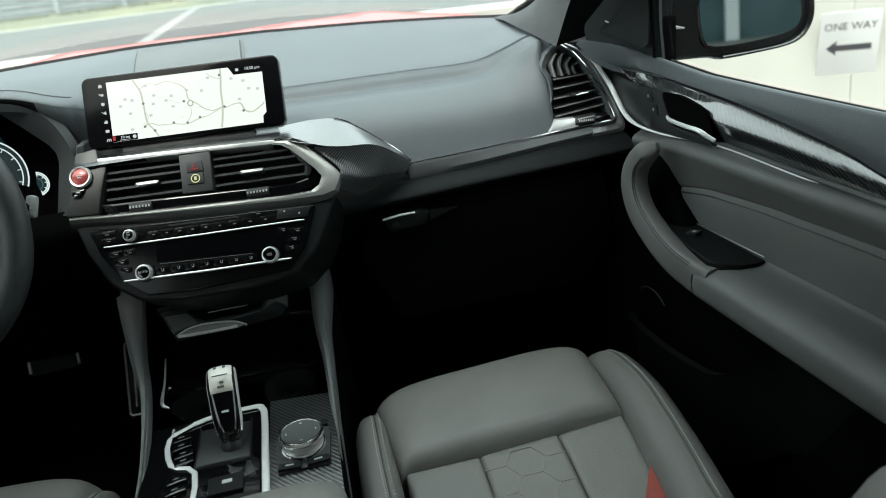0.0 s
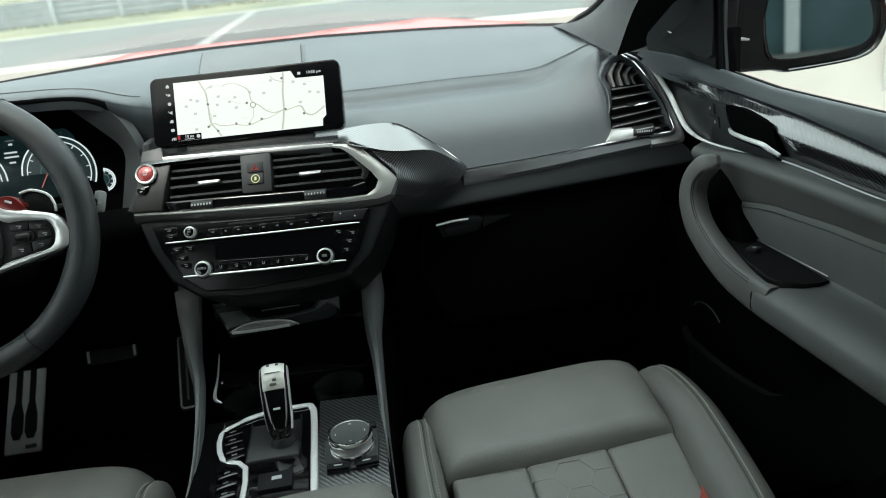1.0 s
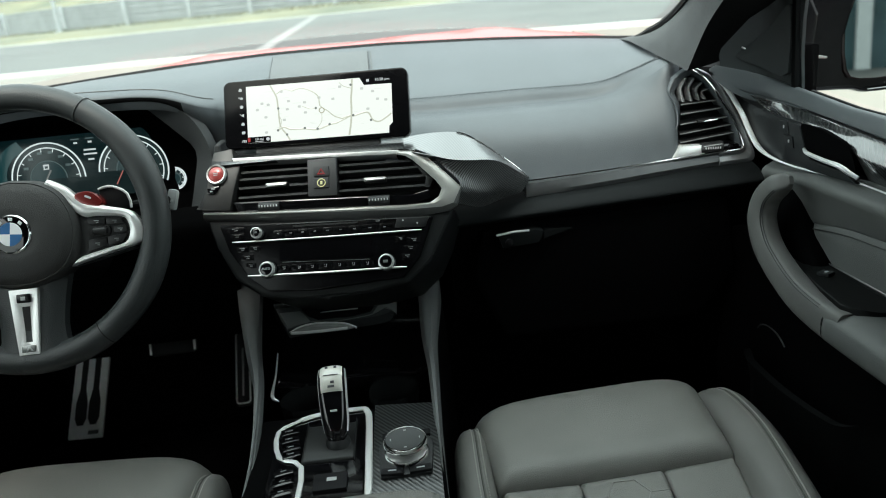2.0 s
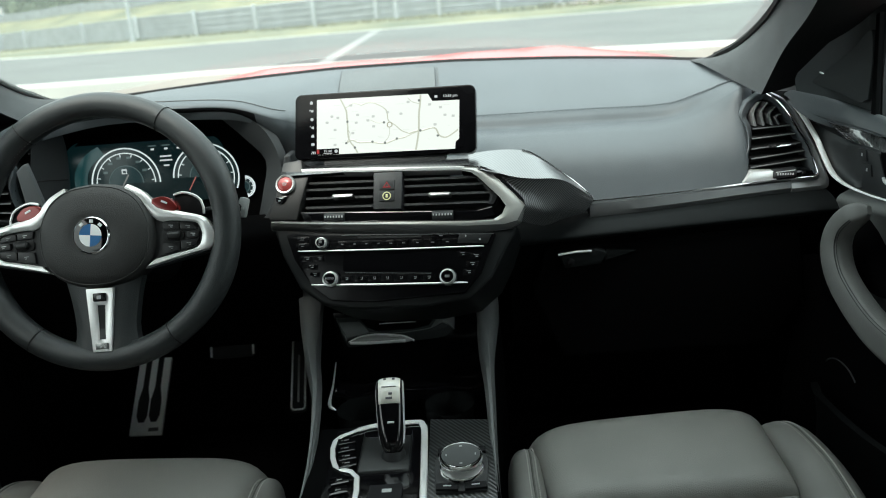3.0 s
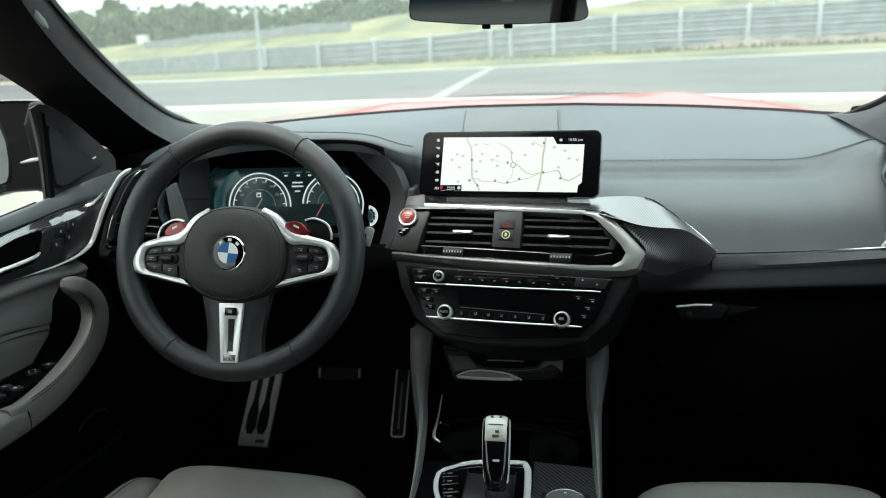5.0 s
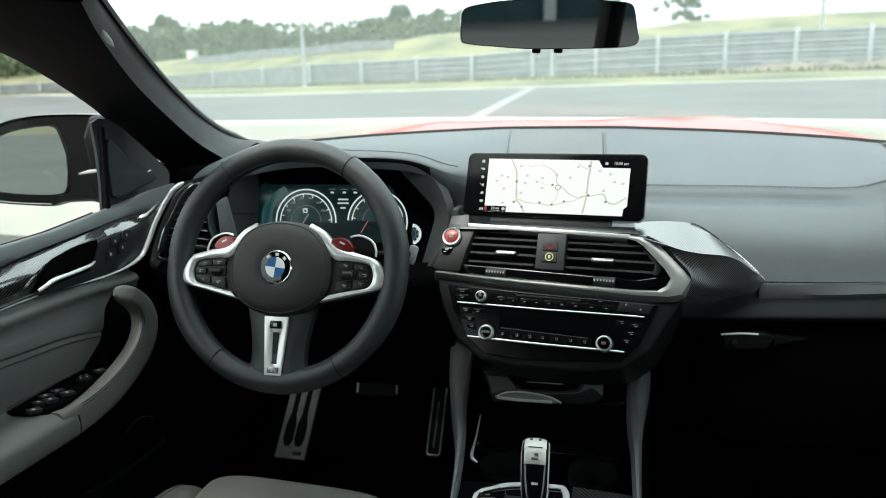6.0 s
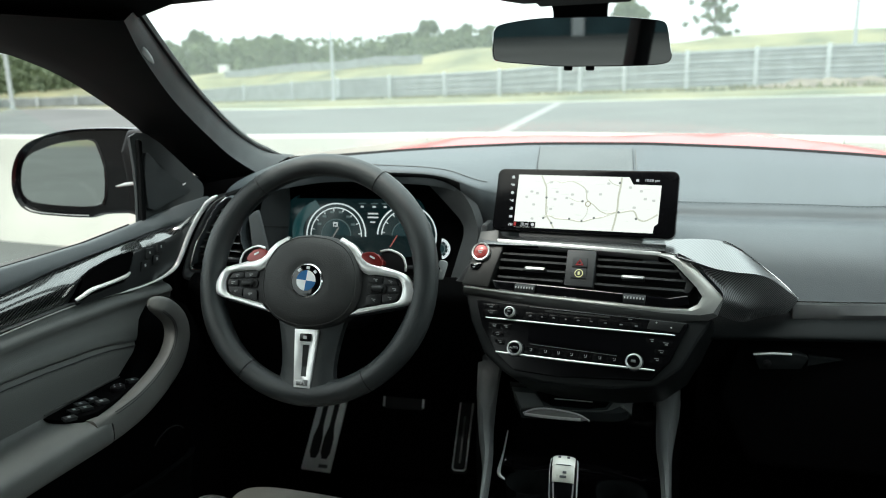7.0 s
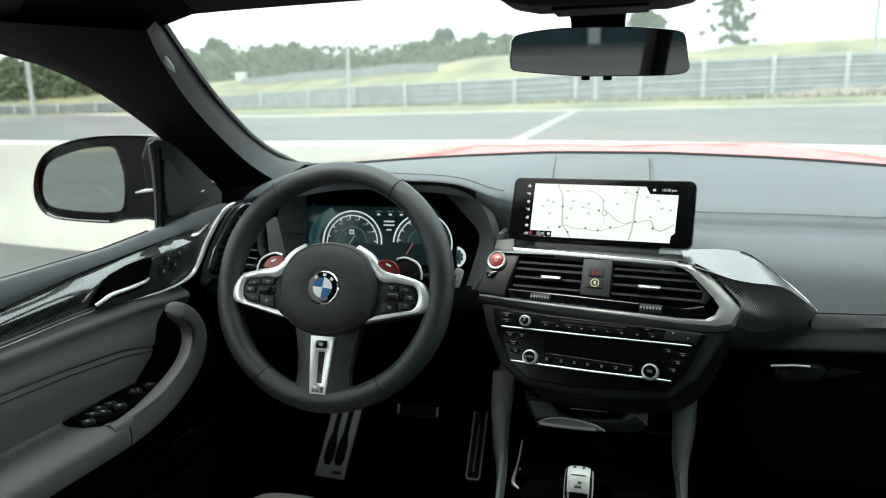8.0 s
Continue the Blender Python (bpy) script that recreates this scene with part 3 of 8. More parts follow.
part("latch_button", lathe([(0.006, 0), (0.006, 0.003), (0.0045, 0.004)], pose(0.292, 0.996, 0.881), 16), HARD_BLACK, latch)
part("latch_recess", prism([(0.352, 0.893), (0.398, 0.889), (0.35, 0.876)], 1.008, 1.0145), LOWER_DASH, glove_box)

# carbon wing beside the centre vents
def patch(top, bottom, left, right, n=14, m=10):
    """A smooth sheet between four edges that meet at their ends."""
    t, b = (spline(c, 8) for c in (top, bottom))
    l, r = (spline(c, 8) for c in (left, right))

    def on(c, f):
        d = np.concatenate([[0], np.cumsum(np.linalg.norm(np.diff(c, axis=0), axis=1))])
        return np.array([np.interp(f * d[-1], d, c[:, k]) for k in range(3)])

    rows = []
    for v in np.linspace(0, 1, m + 1):
        row = []
        for u in np.linspace(0, 1, n + 1):
            flat = (1 - u) * (1 - v) * t[0] + u * (1 - v) * t[-1] + (1 - u) * v * b[0] + u * v * b[-1]
            row.append((1 - v) * on(t, u) + v * on(b, u) + (1 - u) * on(l, v) + u * on(r, v) - flat)
        rows.append(row)
    return rows


def on_face(x, y, z):
    return tuple(SF @ Vector((x, y, z)))


wing = thing("carbon_wing", "carbon fibre trim wing with glossy lacquer on the dashboard", "trim panel")
TIP = (0.337, 1.036, 0.9715)
WING_TOP = [(0.14, 1.052, 1.056), (0.17, 1.05, 1.0585), (0.195, 1.049, 1.0592), (0.222, 1.048, 1.057), (0.245, 1.046, 1.0485), (0.275, 1.044, 1.0265), (0.302, 1.042, 1.005), (0.322, 1.04, 0.987), TIP]
FOLD = [(0.14, 0.985, 1.0475), (0.1635, 0.967, 1.045), (0.186, 0.958, 1.0405), (0.2075, 0.954, 1.0345), (0.236, 0.957, 1.0295), (0.263, 0.967, 1.0255), (0.2845, 0.981, 1.0165), (0.3085, 1.003, 0.9975), TIP]
FRAME_SIDE = [on_face(*q) for q in ((0.158, -0.004, 0.0125), (0.176, -0.004, 0.0055), (0.2, -0.004, -0.018), (0.2246, -0.004, -0.046), (0.221, -0.002, -0.06), (0.214, 0.0, -0.074))]
low_corner = FRAME_SIDE[-1]
WING_LOW = [low_corner, (0.247, 0.968, 0.953), (0.282, 0.993, 0.954), (0.32, 1.02, 0.9545)]
start = tuple(FRAME_SIDE[0])
fold = [start] + FOLD[2:]
part("wing_top", thick(patch(WING_TOP, FOLD, [WING_TOP[0], (0.14, 1.025, 1.0525), FOLD[0]], [TIP, TIP, TIP], 26, 6), (0, 0.012, -0.01)), CARBON_WING, wing, "lacquered carbon fibre top facet", 40)
front = patch(fold, WING_LOW, FRAME_SIDE, [TIP, (0.331, 1.031, 0.963), WING_LOW[-1]], 26, 14)
part("wing_front", thick(front, (0, 0.016, -0.004)), CARBON_FRONT, wing, "carbon fibre front facet", 40)
shelf = [[(x, 1.05 - 0.012 * (x + 0.155) / 0.3, 1.056), (x, 1.03 - 0.016 * (x + 0.155) / 0.3, 1.054), (x, 1.018 - 0.02 * (x + 0.155) / 0.3, 1.049)] for x in np.linspace(-0.155, 0.141, 16)]
part("wing_shelf", thick(shelf, (0, 0.01, -0.006)), CARBON_WING, wing, "carbon fibre shelf under the screen", 40)
part("wing_edge", tube([a + np.array([0, -0.001, 0.001]) for a in spline(WING_TOP, 5)[16:]], 0.0011, 6), CHROME, wing, "thin bright edge")

# ---- centre vents ----
RING_SILVER = mat("ring_silver", (0.68, 0.68, 0.67), 0.3, 0.55, vary=0.04, vscale=30)
# darker copy of the frame's satin: paints the dim reflection on its lower bar
BAR_SHADED = mat("bar_shaded_satin", (0.11, 0.113, 0.112), 0.34, 0.5, vary=0.08, vscale=20)
VENT_FRAME = mat("vent_frame_satin", (0.42, 0.42, 0.4), 0.36, 0.55, vary=0.06, vscale=20)
vents = thing("centre_air_vents", "pair of black air vents in a dark chrome frame", "air vent")
part("shaft", prism([(-0.13, -0.07), (-0.112, 0.012), (0.16, 0.006), (0.195, -0.032), (0.18, -0.072), (0.14, -0.08)], 0.035, 0.06, SF), DEEP_BLACK, vents)
FRAME_OUT = [(0.1341, 0.0115), (0.1542, 0.0105), (0.1705, 0.0038), (0.1913, -0.0155), (0.2118, -0.036), (0.2255, -0.0517), (0.2184, -0.0772), (0.2056, -0.0844), (0.1436, -0.0905), (0.0632, -0.0916), (-0.0232, -0.0875), (-0.1163, -0.0804), (-0.1724, -0.0763)]
FRAME_IN = [(0.1305, 0.0055), (0.1435, 0.0025), (0.1545, -0.005), (0.1684, -0.0189), (0.1869, -0.0378), (0.1965, -0.0515), (0.1915, -0.0635), (0.1795, -0.0714), (0.1419, -0.0729), (0.0607, -0.0709), (-0.0258, -0.0696), (-0.1186, -0.0674), (-0.1676, -0.0652)]
band, inner_wall = [], []
for k, ((xo, zo), (xi, zi)) in enumerate(zip(FRAME_OUT, FRAME_IN)):
    back = 0.006 * min(1, max(0, (k - 6) / 2))  # the lower bar leans away
    band.append([(xo, -0.003 + back * 1.6, zo), (xo * 0.6 + xi * 0.4, -0.0055 + back * 0.6, zo * 0.6 + zi * 0.4), (xo * 0.2 + xi * 0.8, -0.006, zo * 0.2 + zi * 0.8), (xi, -0.0045, zi)])
    inner_wall.append([(xi, -0.0045, zi), (xi * 0.99, 0.006, zi * 0.985), (xi * 0.985, 0.03, zi * 0.97)])
reach = (1, 1, 1, 1, 1, 0.95, 0.8, 0.6, 0.42, 0.32, 0.28, 0.26, 0.26)  # how far the unshaded satin colour goes out from the opening


def across(row, f0, f1):
    r = np.array(row)
    return [[float(np.interp(f, (0, 0.4, 0.8, 1), r[:, k])) for k in range(3)] for f in np.linspace(f0, f1, 4)]


part("frame", moved(thick([across(r, 1 - f, 1) for r, f in zip(band, reach)], (0.0, 0.006, 0.0)), SF), VENT_FRAME, vents, "satin chrome frame", 20)
part("lower_bar", moved(thick([across(r, 0, 1 - f) for r, f in zip(band[5:], reach[5:])], (0.0, 0.006, 0.0)), SF), BAR_SHADED, vents, "lower bar of the frame, painted darker as shaded", 20)
part("inner_wall", moved(thick(inner_wall, (0.0, 0.004, 0.0)), SF), PIANO, vents, "glossy black inner wall", 20)
part("frame_edge", moved(tube([(x, -0.0042, z) for x, z in FRAME_OUT[:6]], 0.0012, 6, up=(0, 1, 0)), SF), CHROME, vents, "bright outer edge")
# chrome bead that draws the lit lip above the dark bar
part("inner_edge", moved(tube([(x, -0.0052, z) for x, z in FRAME_IN[7:]], 0.0011, 6, up=(0, 1, 0)), SF), CHROME, vents, "bright lower edge")
part("upper_strip", prism([(-0.126, 0.0195), (-0.124, 0.0125), (0.148, 0.006), (0.152, 0.0125)], -0.004, 0.02, SF, 0.0015), RING_SILVER, vents, "bright satin strip")
part("lower_fascia", prism([(-0.125, -0.05), (0.0, -0.052), (0.15, -0.056), (0.176, -0.05), (0.18, -0.064), (0.1415, -0.0735), (-0.115, -0.067)], 0.0, 0.02, SF, 0.002), PIANO, vents, "glossy black lower strip")
for v in (0.0005, -0.0105, -0.0245, -0.0395):
    for a, b in ((-0.1225 + (0.0095 - v) * -0.02 + 0.006, -0.009), (0.04, 0.158 + min(0.02, -v * 0.9))):
        xs = np.linspace(a, b, 5)
        prof = [(0.0, 0.0016), (0.002, 0.0026), (0.02, 0.0018), (0.02, -0.0018), (0.002, -0.0026), (0.0, -0.0016)]
        bm = loft([[(x, 0.004 + y, v - 0.003 + z) for y, z in prof] for x in xs])
        part("slat", moved(bm, SF), SOFT_BLACK, vents)
for x, v in ((-0.0552, -0.0278), (0.0967, -0.0304)):
    t = part("vent_tab", box(0.034, 0.012, 0.007, SF @ pose(x, 0.001, v), 0.0024), GUNMETAL, vents, "dark slider tab")
    part("tab_edge", box(0.029, 0.003, 0.0026, SF @ pose(x + 0.001, -0.0055, v - 0.001), 0.001), SATIN, t, "bright lower edge")
for x, v in ((-0.0676, -0.0608), (0.1018, -0.0625)):
    w = part("thumb_wheel", moved(lathe([(0.008, -0.016), (0.0085, -0.014), (0.0085, 0.014), (0.008, 0.016)], pose(0, 0, 0, 0, 0, 90), 20), SF @ pose(x, 0.003, v)), SOFT_BLACK, vents)
    for k in range(7):
        part("wheel_mark", box(0.0018, 0.002, 0.003, SF @ pose(x - 0.0135 + 0.0045 * k, -0.0055, v)), WHITE_MARK, w)
part("shutter_plate", prism([(0.15, -0.002), (0.166, -0.005), (0.186, -0.03), (0.178, -0.046), (0.17, -0.046), (0.172, -0.03)], 0.004, 0.02, SF, 0.002), SOFT_BLACK, vents)

hazard = thing("hazard_switch_block", "black switch block with red warning triangle and lock button", "switch")
part("block", prism([(-0.0075, 0.008), (0.0383, 0.0085), (0.0387, -0.0509), (-0.0058, -0.0505)], -0.004, 0.03, SF, 0.002), mat("switch_block_grey", (0.022, 0.023, 0.024), 0.5, vary=0.1), hazard)
for z0, z1 in ((-0.0045, -0.0205), (-0.0222, -0.0385)):
    part("button", prism([(0.0025, z0), (0.0265, z0), (0.0275, z1), (0.0035, z1)], -0.006, -0.002, SF, 0.0012), SOFT_BLACK, hazard)
tri = hoop([(0.0085, -0.0175), (0.0215, -0.0175), (0.015, -0.0075)], [(0.0118, -0.0155), (0.0182, -0.0155), (0.015, -0.0105)], -0.0066, -0.0058, SF)
part("warning_triangle", tri, glow("hazard_red", (0.5, 0.04, 0.045), 0.22), hazard, "red triangle")
part("lock_ring", moved(tube([(0.0155 + 0.006 * math.cos(a), -0.0063, -0.0305 + 0.006 * math.sin(a)) for a in np.linspace(0, 2 * math.pi, 21)[:-1]], 0.0007, 5, up=(0, 1, 0), closed=True), SF), glow("lock_yellow", (0.6, 0.62, 0.3), 0.6), hazard, "pale yellow ring symbol")
part("lock_symbol", box(0.0035, 0.001, 0.0055, SF @ pose(0.0155, -0.0063, -0.0305), 0.0004), glow("lock_glyph", (0.6, 0.62, 0.3), 0.5), hazard)

RED_CAP = mat("red_gloss_cap", (0.36, 0.06, 0.055), 0.25, 0.2, coat=0.5, vary=0.08)
starter = thing("start_button", "round red start button in a silver ring", "button")
part("housing", prism([(-0.175, -0.062), (-0.166, -0.02), (-0.1574, 0.0313), (-0.1265, 0.0361), (-0.1225, 0.012), (-0.112, 0.0095), (-0.122, -0.03), (-0.128, -0.064)], -0.003, 0.03, SF, 0.004), mat("dark_satin", (0.035, 0.035, 0.034), 0.4, 0.4, vary=0.1), starter, "dark satin housing")
SB = SF @ pose(-0.149, -0.004, -0.006)
part("ring", lathe([(0.0155, 0), (0.0162, 0.003), (0.0148, 0.006), (0.0126, 0.0055), (0.0126, 0.001)], SB, 36), RING_SILVER, starter, "silver ring")
part("cap", lathe([(0.0124, 0.0), (0.0124, 0.004), (0.0105, 0.0055), (0.004, 0.006)], SB, 32), RED_CAP, starter, "red cap")
part("cap_print", join(box(0.008, 0.0006, 0.0012, SB @ pose(0, -0.0064, 0.001)), box(0.006, 0.0006, 0.0012, SB @ pose(0, -0.0064, -0.002))), WHITE_MARK, starter)
stopb = prism([(-0.164, -0.026), (-0.144, -0.024), (-0.147, -0.031), (-0.152, -0.037), (-0.163, -0.036)], -0.006, -0.002, SF, 0.0015)
part("auto_stop_button", stopb, PIANO, starter, "small glossy button")
part("button_print", join(box(0.006, 0.0006, 0.0015, SF @ pose(-0.154, -0.0064, -0.0285)), box(0.004, 0.0006, 0.0015, SF @ pose(-0.157, -0.0064, -0.0325))), WHITE_MARK, starter)

# ---- radio and climate panel ----
PRINT_GREY = mat("soft_grey_print", (0.2, 0.205, 0.205), 0.5, vary=0.05)
KEY_SATIN_PANEL = mat("panel_satin_black", (0.01, 0.0105, 0.011), 0.4, spec=0.35, vary=0.15)
STACK_BLACK = mat("stack_black", (0.009, 0.0105, 0.011), 0.45, spec=0.25, bump=0.1, grain=1200, vary=0.1)
panel = thing("climate_panel", "glossy black radio and climate panel with silver knobs", "control panel")
PO2 = [(-0.17, -0.072), (-0.152, -0.118), (-0.12, -0.17), (-0.078, -0.197), (-0.02, -0.203), (0.08, -0.199), (0.142, -0.187), (0.176, -0.156), (0.198, -0.11), (0.215, -0.078)]
part("surround", prism(PO2, 0.006, 0.16, SF, 0.008, 3), STACK_BLACK, panel, "soft black surround")
part("face", prism([(-0.1458, -0.0845), (-0.1288, -0.1257), (-0.0979, -0.1674), (-0.066, -0.19), (0.0, -0.192), (0.136, -0.18), (0.16, -0.1506), (0.1815, -0.092), (0.14, -0.091)], -0.001, 0.02, SF, 0.003), mat("panel_face_black", (0.003, 0.003, 0.0035), 0.2, spec=0.15, vary=0.1), panel, "piano black face")
for a, b, wdt in (((-0.1235, -0.113), (0.1642, -0.1116), 0.0028), ((-0.0982, -0.1656), (0.1407, -0.1653), 0.0036)):
    pts = [(a[0], -0.002, a[1]), (a[0] + 0.01, -0.003, a[1] - 0.0006), ((a[0] + b[0]) / 2, -0.003, (a[1] + b[1]) / 2 - 0.0012), (b[0] - 0.01, -0.003, b[1] - 0.0002), (b[0], -0.002, b[1])]
    part("chrome_line", moved(tube(pts, [wdt * 0.3, wdt * 0.46, wdt * 0.5, wdt * 0.46, wdt * 0.25], 8, up=(0, 1, 0)), SF), SATIN, panel, "satin chrome line")


def knob(x, v, r, words):
    k = part("knob", lathe([(r, 0.0), (r, 0.008), (r * 0.93, 0.011), (r * 0.78, 0.0115), (r * 0.74, 0.0095)], SF @ pose(x, 0.0, v), 40), RING_SILVER, panel, "silver rotary knob")
    part("knob_base", lathe([(r * 1.12, 0.0), (r * 1.1, 0.004), (r, 0.0045)], SF @ pose(x, 0.0, v), 40), SOFT_BLACK, k)
    part("knob_cap", lathe([(r * 0.76, 0.0), (r * 0.76, 0.0105), (r * 0.6, 0.0112)], SF @ pose(x, 0.0, v), 32), PIANO, k)
    if words:
        letters("knob_word", words, r * 0.42, SF @ pose(x, -0.0116, v), WHITE_MARK, k)
    else:
        part("knob_mark", box(r * 0.6, 0.0005, r * 0.35, SF @ pose(x, -0.0114, v), 0.0002), GREY_MARK, k)


knob(-0.0845, -0.1018, 0.0086, "")
knob(-0.0675, -0.158, 0.0118, "AUTO")
knob(0.1115, -0.157, 0.0118, "")
part("slot", prism([(-0.03, -0.092), (0.07, -0.0925), (0.07, -0.0955), (-0.03, -0.095)], -0.0015, 0.0, SF), DEEP_BLACK, panel, "disc slot")
for k, (x0, x1) in enumerate(((-0.062, -0.043), (-0.041, -0.026), (-0.024, -0.006), (-0.004, 0.012), (0.014, 0.032), (0.034, 0.052), (0.054, 0.074), (0.076, 0.098), (0.1, 0.118), (0.12, 0.137), (0.139, 0.158))):
    lean = 0.0025 * (-1) ** k
    key = part("key", prism([(x0 + lean, -0.0985), (x1 - lean, -0.0985), (x1, -0.1085), (x0, -0.1085)], -0.0014, 0.0, SF, 0.0004), KEY_BLACK, panel)
    part("key_print", box((x1 - x0) * 0.22, 0.0003, 0.0018, SF @ pose((x0 + x1) / 2, -0.0016, -0.1035)), GREY_MARK, key)
part("slot_edge", moved(tube([(-0.055, -0.0016, -0.0895), (0.1, -0.0016, -0.0915), (0.178, -0.0016, -0.093)], 0.0006, 5, up=(0, 1, 0)), SF), GREY_MARK, panel, "thin grey joint")
part("end_plate", prism([(0.128, -0.091), (0.1765, -0.0915), (0.169, -0.1075), (0.124, -0.106)], -0.002, 0.0, SF, 0.0008), KEY_SATIN_PANEL, panel, "dark satin end plate")
for x, z in ((0.137, -0.0955), (0.158, -0.101)):
    part("plate_print", box(0.0022, 0.0003, 0.0022, SF @ pose(x, -0.0022, z, 0, 45, 0)), WHITE_MARK, panel)
for x0, x1, v in ((-0.132, -0.106, -0.0945), (-0.128, -0.106, -0.1045), (-0.118, -0.098, -0.125), (-0.096, -0.08, -0.125), (-0.11, -0.09, -0.138), (-0.102, -0.086, -0.15), (0.125, 0.14, -0.123), (0.143, 0.162, -0.126), (0.138, 0.156, -0.138), (0.134, 0.15, -0.15), (0.085, 0.112, -0.0935)):
    key = part("key", box(x1 - x0, 0.002, 0.0085, SF @ pose((x0 + x1) / 2, -0.0008, v), 0.0005), KEY_BLACK, panel)
    mid = (x0 + x1) / 2
    part("key_print", join(box((x1 - x0) * 0.4, 0.0003, 0.0008, SF @ pose(mid, -0.002, v + 0.002)), box((x1 - x0) * 0.22, 0.0003, 0.0014, SF @ pose(mid + 0.001, -0.002, v - 0.0006))), PRINT_GREY if v < -0.11 else GREY_MARK, key)
part("display", prism([(-0.05, -0.12), (0.09, -0.12), (0.09, -0.145), (-0.05, -0.145)], -0.0013, 0.0, SF), PIANO, panel, "dark display window")
part("display_line", moved(tube([(-0.046, -0.0012, -0.1475), (0.02, -0.0012, -0.149), (0.086, -0.0012, -0.1505)], 0.00045, 5, up=(0, 1, 0)), SF), GREY_MARK, panel)
for x in (-0.043, -0.02, 0.0, 0.02, 0.041, 0.062, 0.083):
    key = part("key", box(0.0205, 0.002, 0.0095, SF @ pose(x, -0.0008, -0.1565), 0.0004), KEY_BLACK, panel)
    part("key_print", join(box(0.003, 0.0003, 0.0012, SF @ pose(x, -0.002, -0.158)), box(0.0012, 0.0003, 0.0034, SF @ pose(x + 0.0014, -0.002, -0.156)), box(0.001, 0.0003, 0.0016, SF @ pose(x - 0.0014, -0.002, -0.1552))), PRINT_GREY, key)

# ---- screen ----
display = thing("infotainment_screen", "black-bezelled wide screen showing a pale road map", "screen")
part("housing", prism(rounded(0.296, 0.108, 0.011, 6, 0.001, 0.053), -0.001, 0.016, SCF, 0.003, 3), BEZEL, display, "glossy black bezel")
part("foot", prism([(-0.1, 0.0), (0.1, 0.0), (0.1, -0.03), (-0.1, -0.03)], 0.004, 0.05, SCF, 0.003), SOFT_BLACK, display)


def pane(name, x0, x1, z0, z1, y, material, parent, thin=0.0004):
    return part(name, prism([(x0, z0), (x1, z0), (x1, z1), (x0, z1)], y, y + thin, SCF), material, parent)


map_pane = part("map", prism([(-0.109, 0.006), (0.116, 0.006), (0.117, 0.017), (0.1225, 0.022), (0.1235, 0.083), (0.0805, 0.0835), (0.0735, 0.0955), (-0.1095, 0.0965)], -0.0016, -0.0011, SCF), MAP_BG, display, "pale lit map")
ROADS = [
    ([(-0.07, 0.0955), (-0.062, 0.08), (-0.0597, 0.073), (-0.058, 0.054), (-0.0557, 0.03), (-0.0465, 0.016), (-0.041, 0.0065)], 0.0014),
    ([(-0.0597, 0.023), (-0.0507, 0.0275), (-0.039, 0.0232), (-0.0174, 0.0224), (0.003, 0.0197), (0.0224, 0.0254), (0.0365, 0.028)], 0.0014),
    ([(0.043, 0.0338), (0.056, 0.0372), (0.0621, 0.0366), (0.0835, 0.0404), (0.0915, 0.028), (0.102, 0.0249), (0.114, 0.031), (0.121, 0.036)], 0.0014),
    ([(0.0615, 0.0945), (0.0607, 0.08), (0.0588, 0.0633), (0.0587, 0.0448), (0.057, 0.0262), (0.0535, 0.007)], 0.0016),
    ([(-0.0352, 0.0837), (-0.0197, 0.0871), (-0.0023, 0.08), (0.007, 0.0707), (0.0093, 0.0566), (0.021, 0.0477), (0.031, 0.0388), (0.043, 0.0338)], 0.001),
    ([(-0.062, 0.08), (-0.048, 0.087), (-0.0352, 0.0837)], 0.0007),
    ([(-0.02, 0.0585), (-0.008, 0.0535), (0.0023, 0.0535)], 0.0006),
    ([(0.0115, 0.0455), (0.0105, 0.032), (0.003, 0.0215)], 0.0005),
    ([(0.0365, 0.028), (0.047, 0.0325), (0.058, 0.0372)], 0.001),
    ([(0.0607, 0.08), (0.048, 0.0845), (0.041, 0.091)], 0.0006),
    ([(-0.0597, 0.023), (-0.0535, 0.036), (-0.056, 0.044)], 0.0005),
]
for pts, wdt in ROADS:
    q = spline(pts, 5)
    part("map_road", moved(tube([(x, -0.0017, z) for x, z in q], wdt, 5, 0.2, up=(0, 1, 0)), SCF), MAP_ROAD, map_pane)
for x, z in ((-0.058, 0.0578), (-0.0597, 0.0231), (-0.0165, 0.0234), (0.0039, 0.0207), (0.0232, 0.0264), (0.0612, 0.0375), (0.0889, 0.0279), (0.0593, 0.0856), (0.0023, 0.0535), (-0.0455, 0.0153)):
    part("map_node", lathe([(0.002, 0), (0.002, 0.0004)], SCF @ pose(x, -0.0018, z), 10), MAP_DARK, map_pane)
part("map_cursor", moved(tube([(0.0115 + 0.004 * math.cos(a), -0.0019, 0.0495 + 0.004 * math.sin(a)) for a in np.linspace(0, 2 * math.pi, 17)[:-1]], 0.0008, 4, 0.4, up=(0, 1, 0), closed=True), SCF), MAP_MARK, map_pane)
rng = random.Random(4)
for k in range(34):
    x, z = rng.uniform(-0.1, 0.112), rng.uniform(0.02, 0.09)
    if x < 0.066 or z < 0.078:
        pane("map_street", x, x + rng.uniform(0.004, 0.016), z, z + 0.0005, -0.0017, MAP_STREET, map_pane, 0.0002)
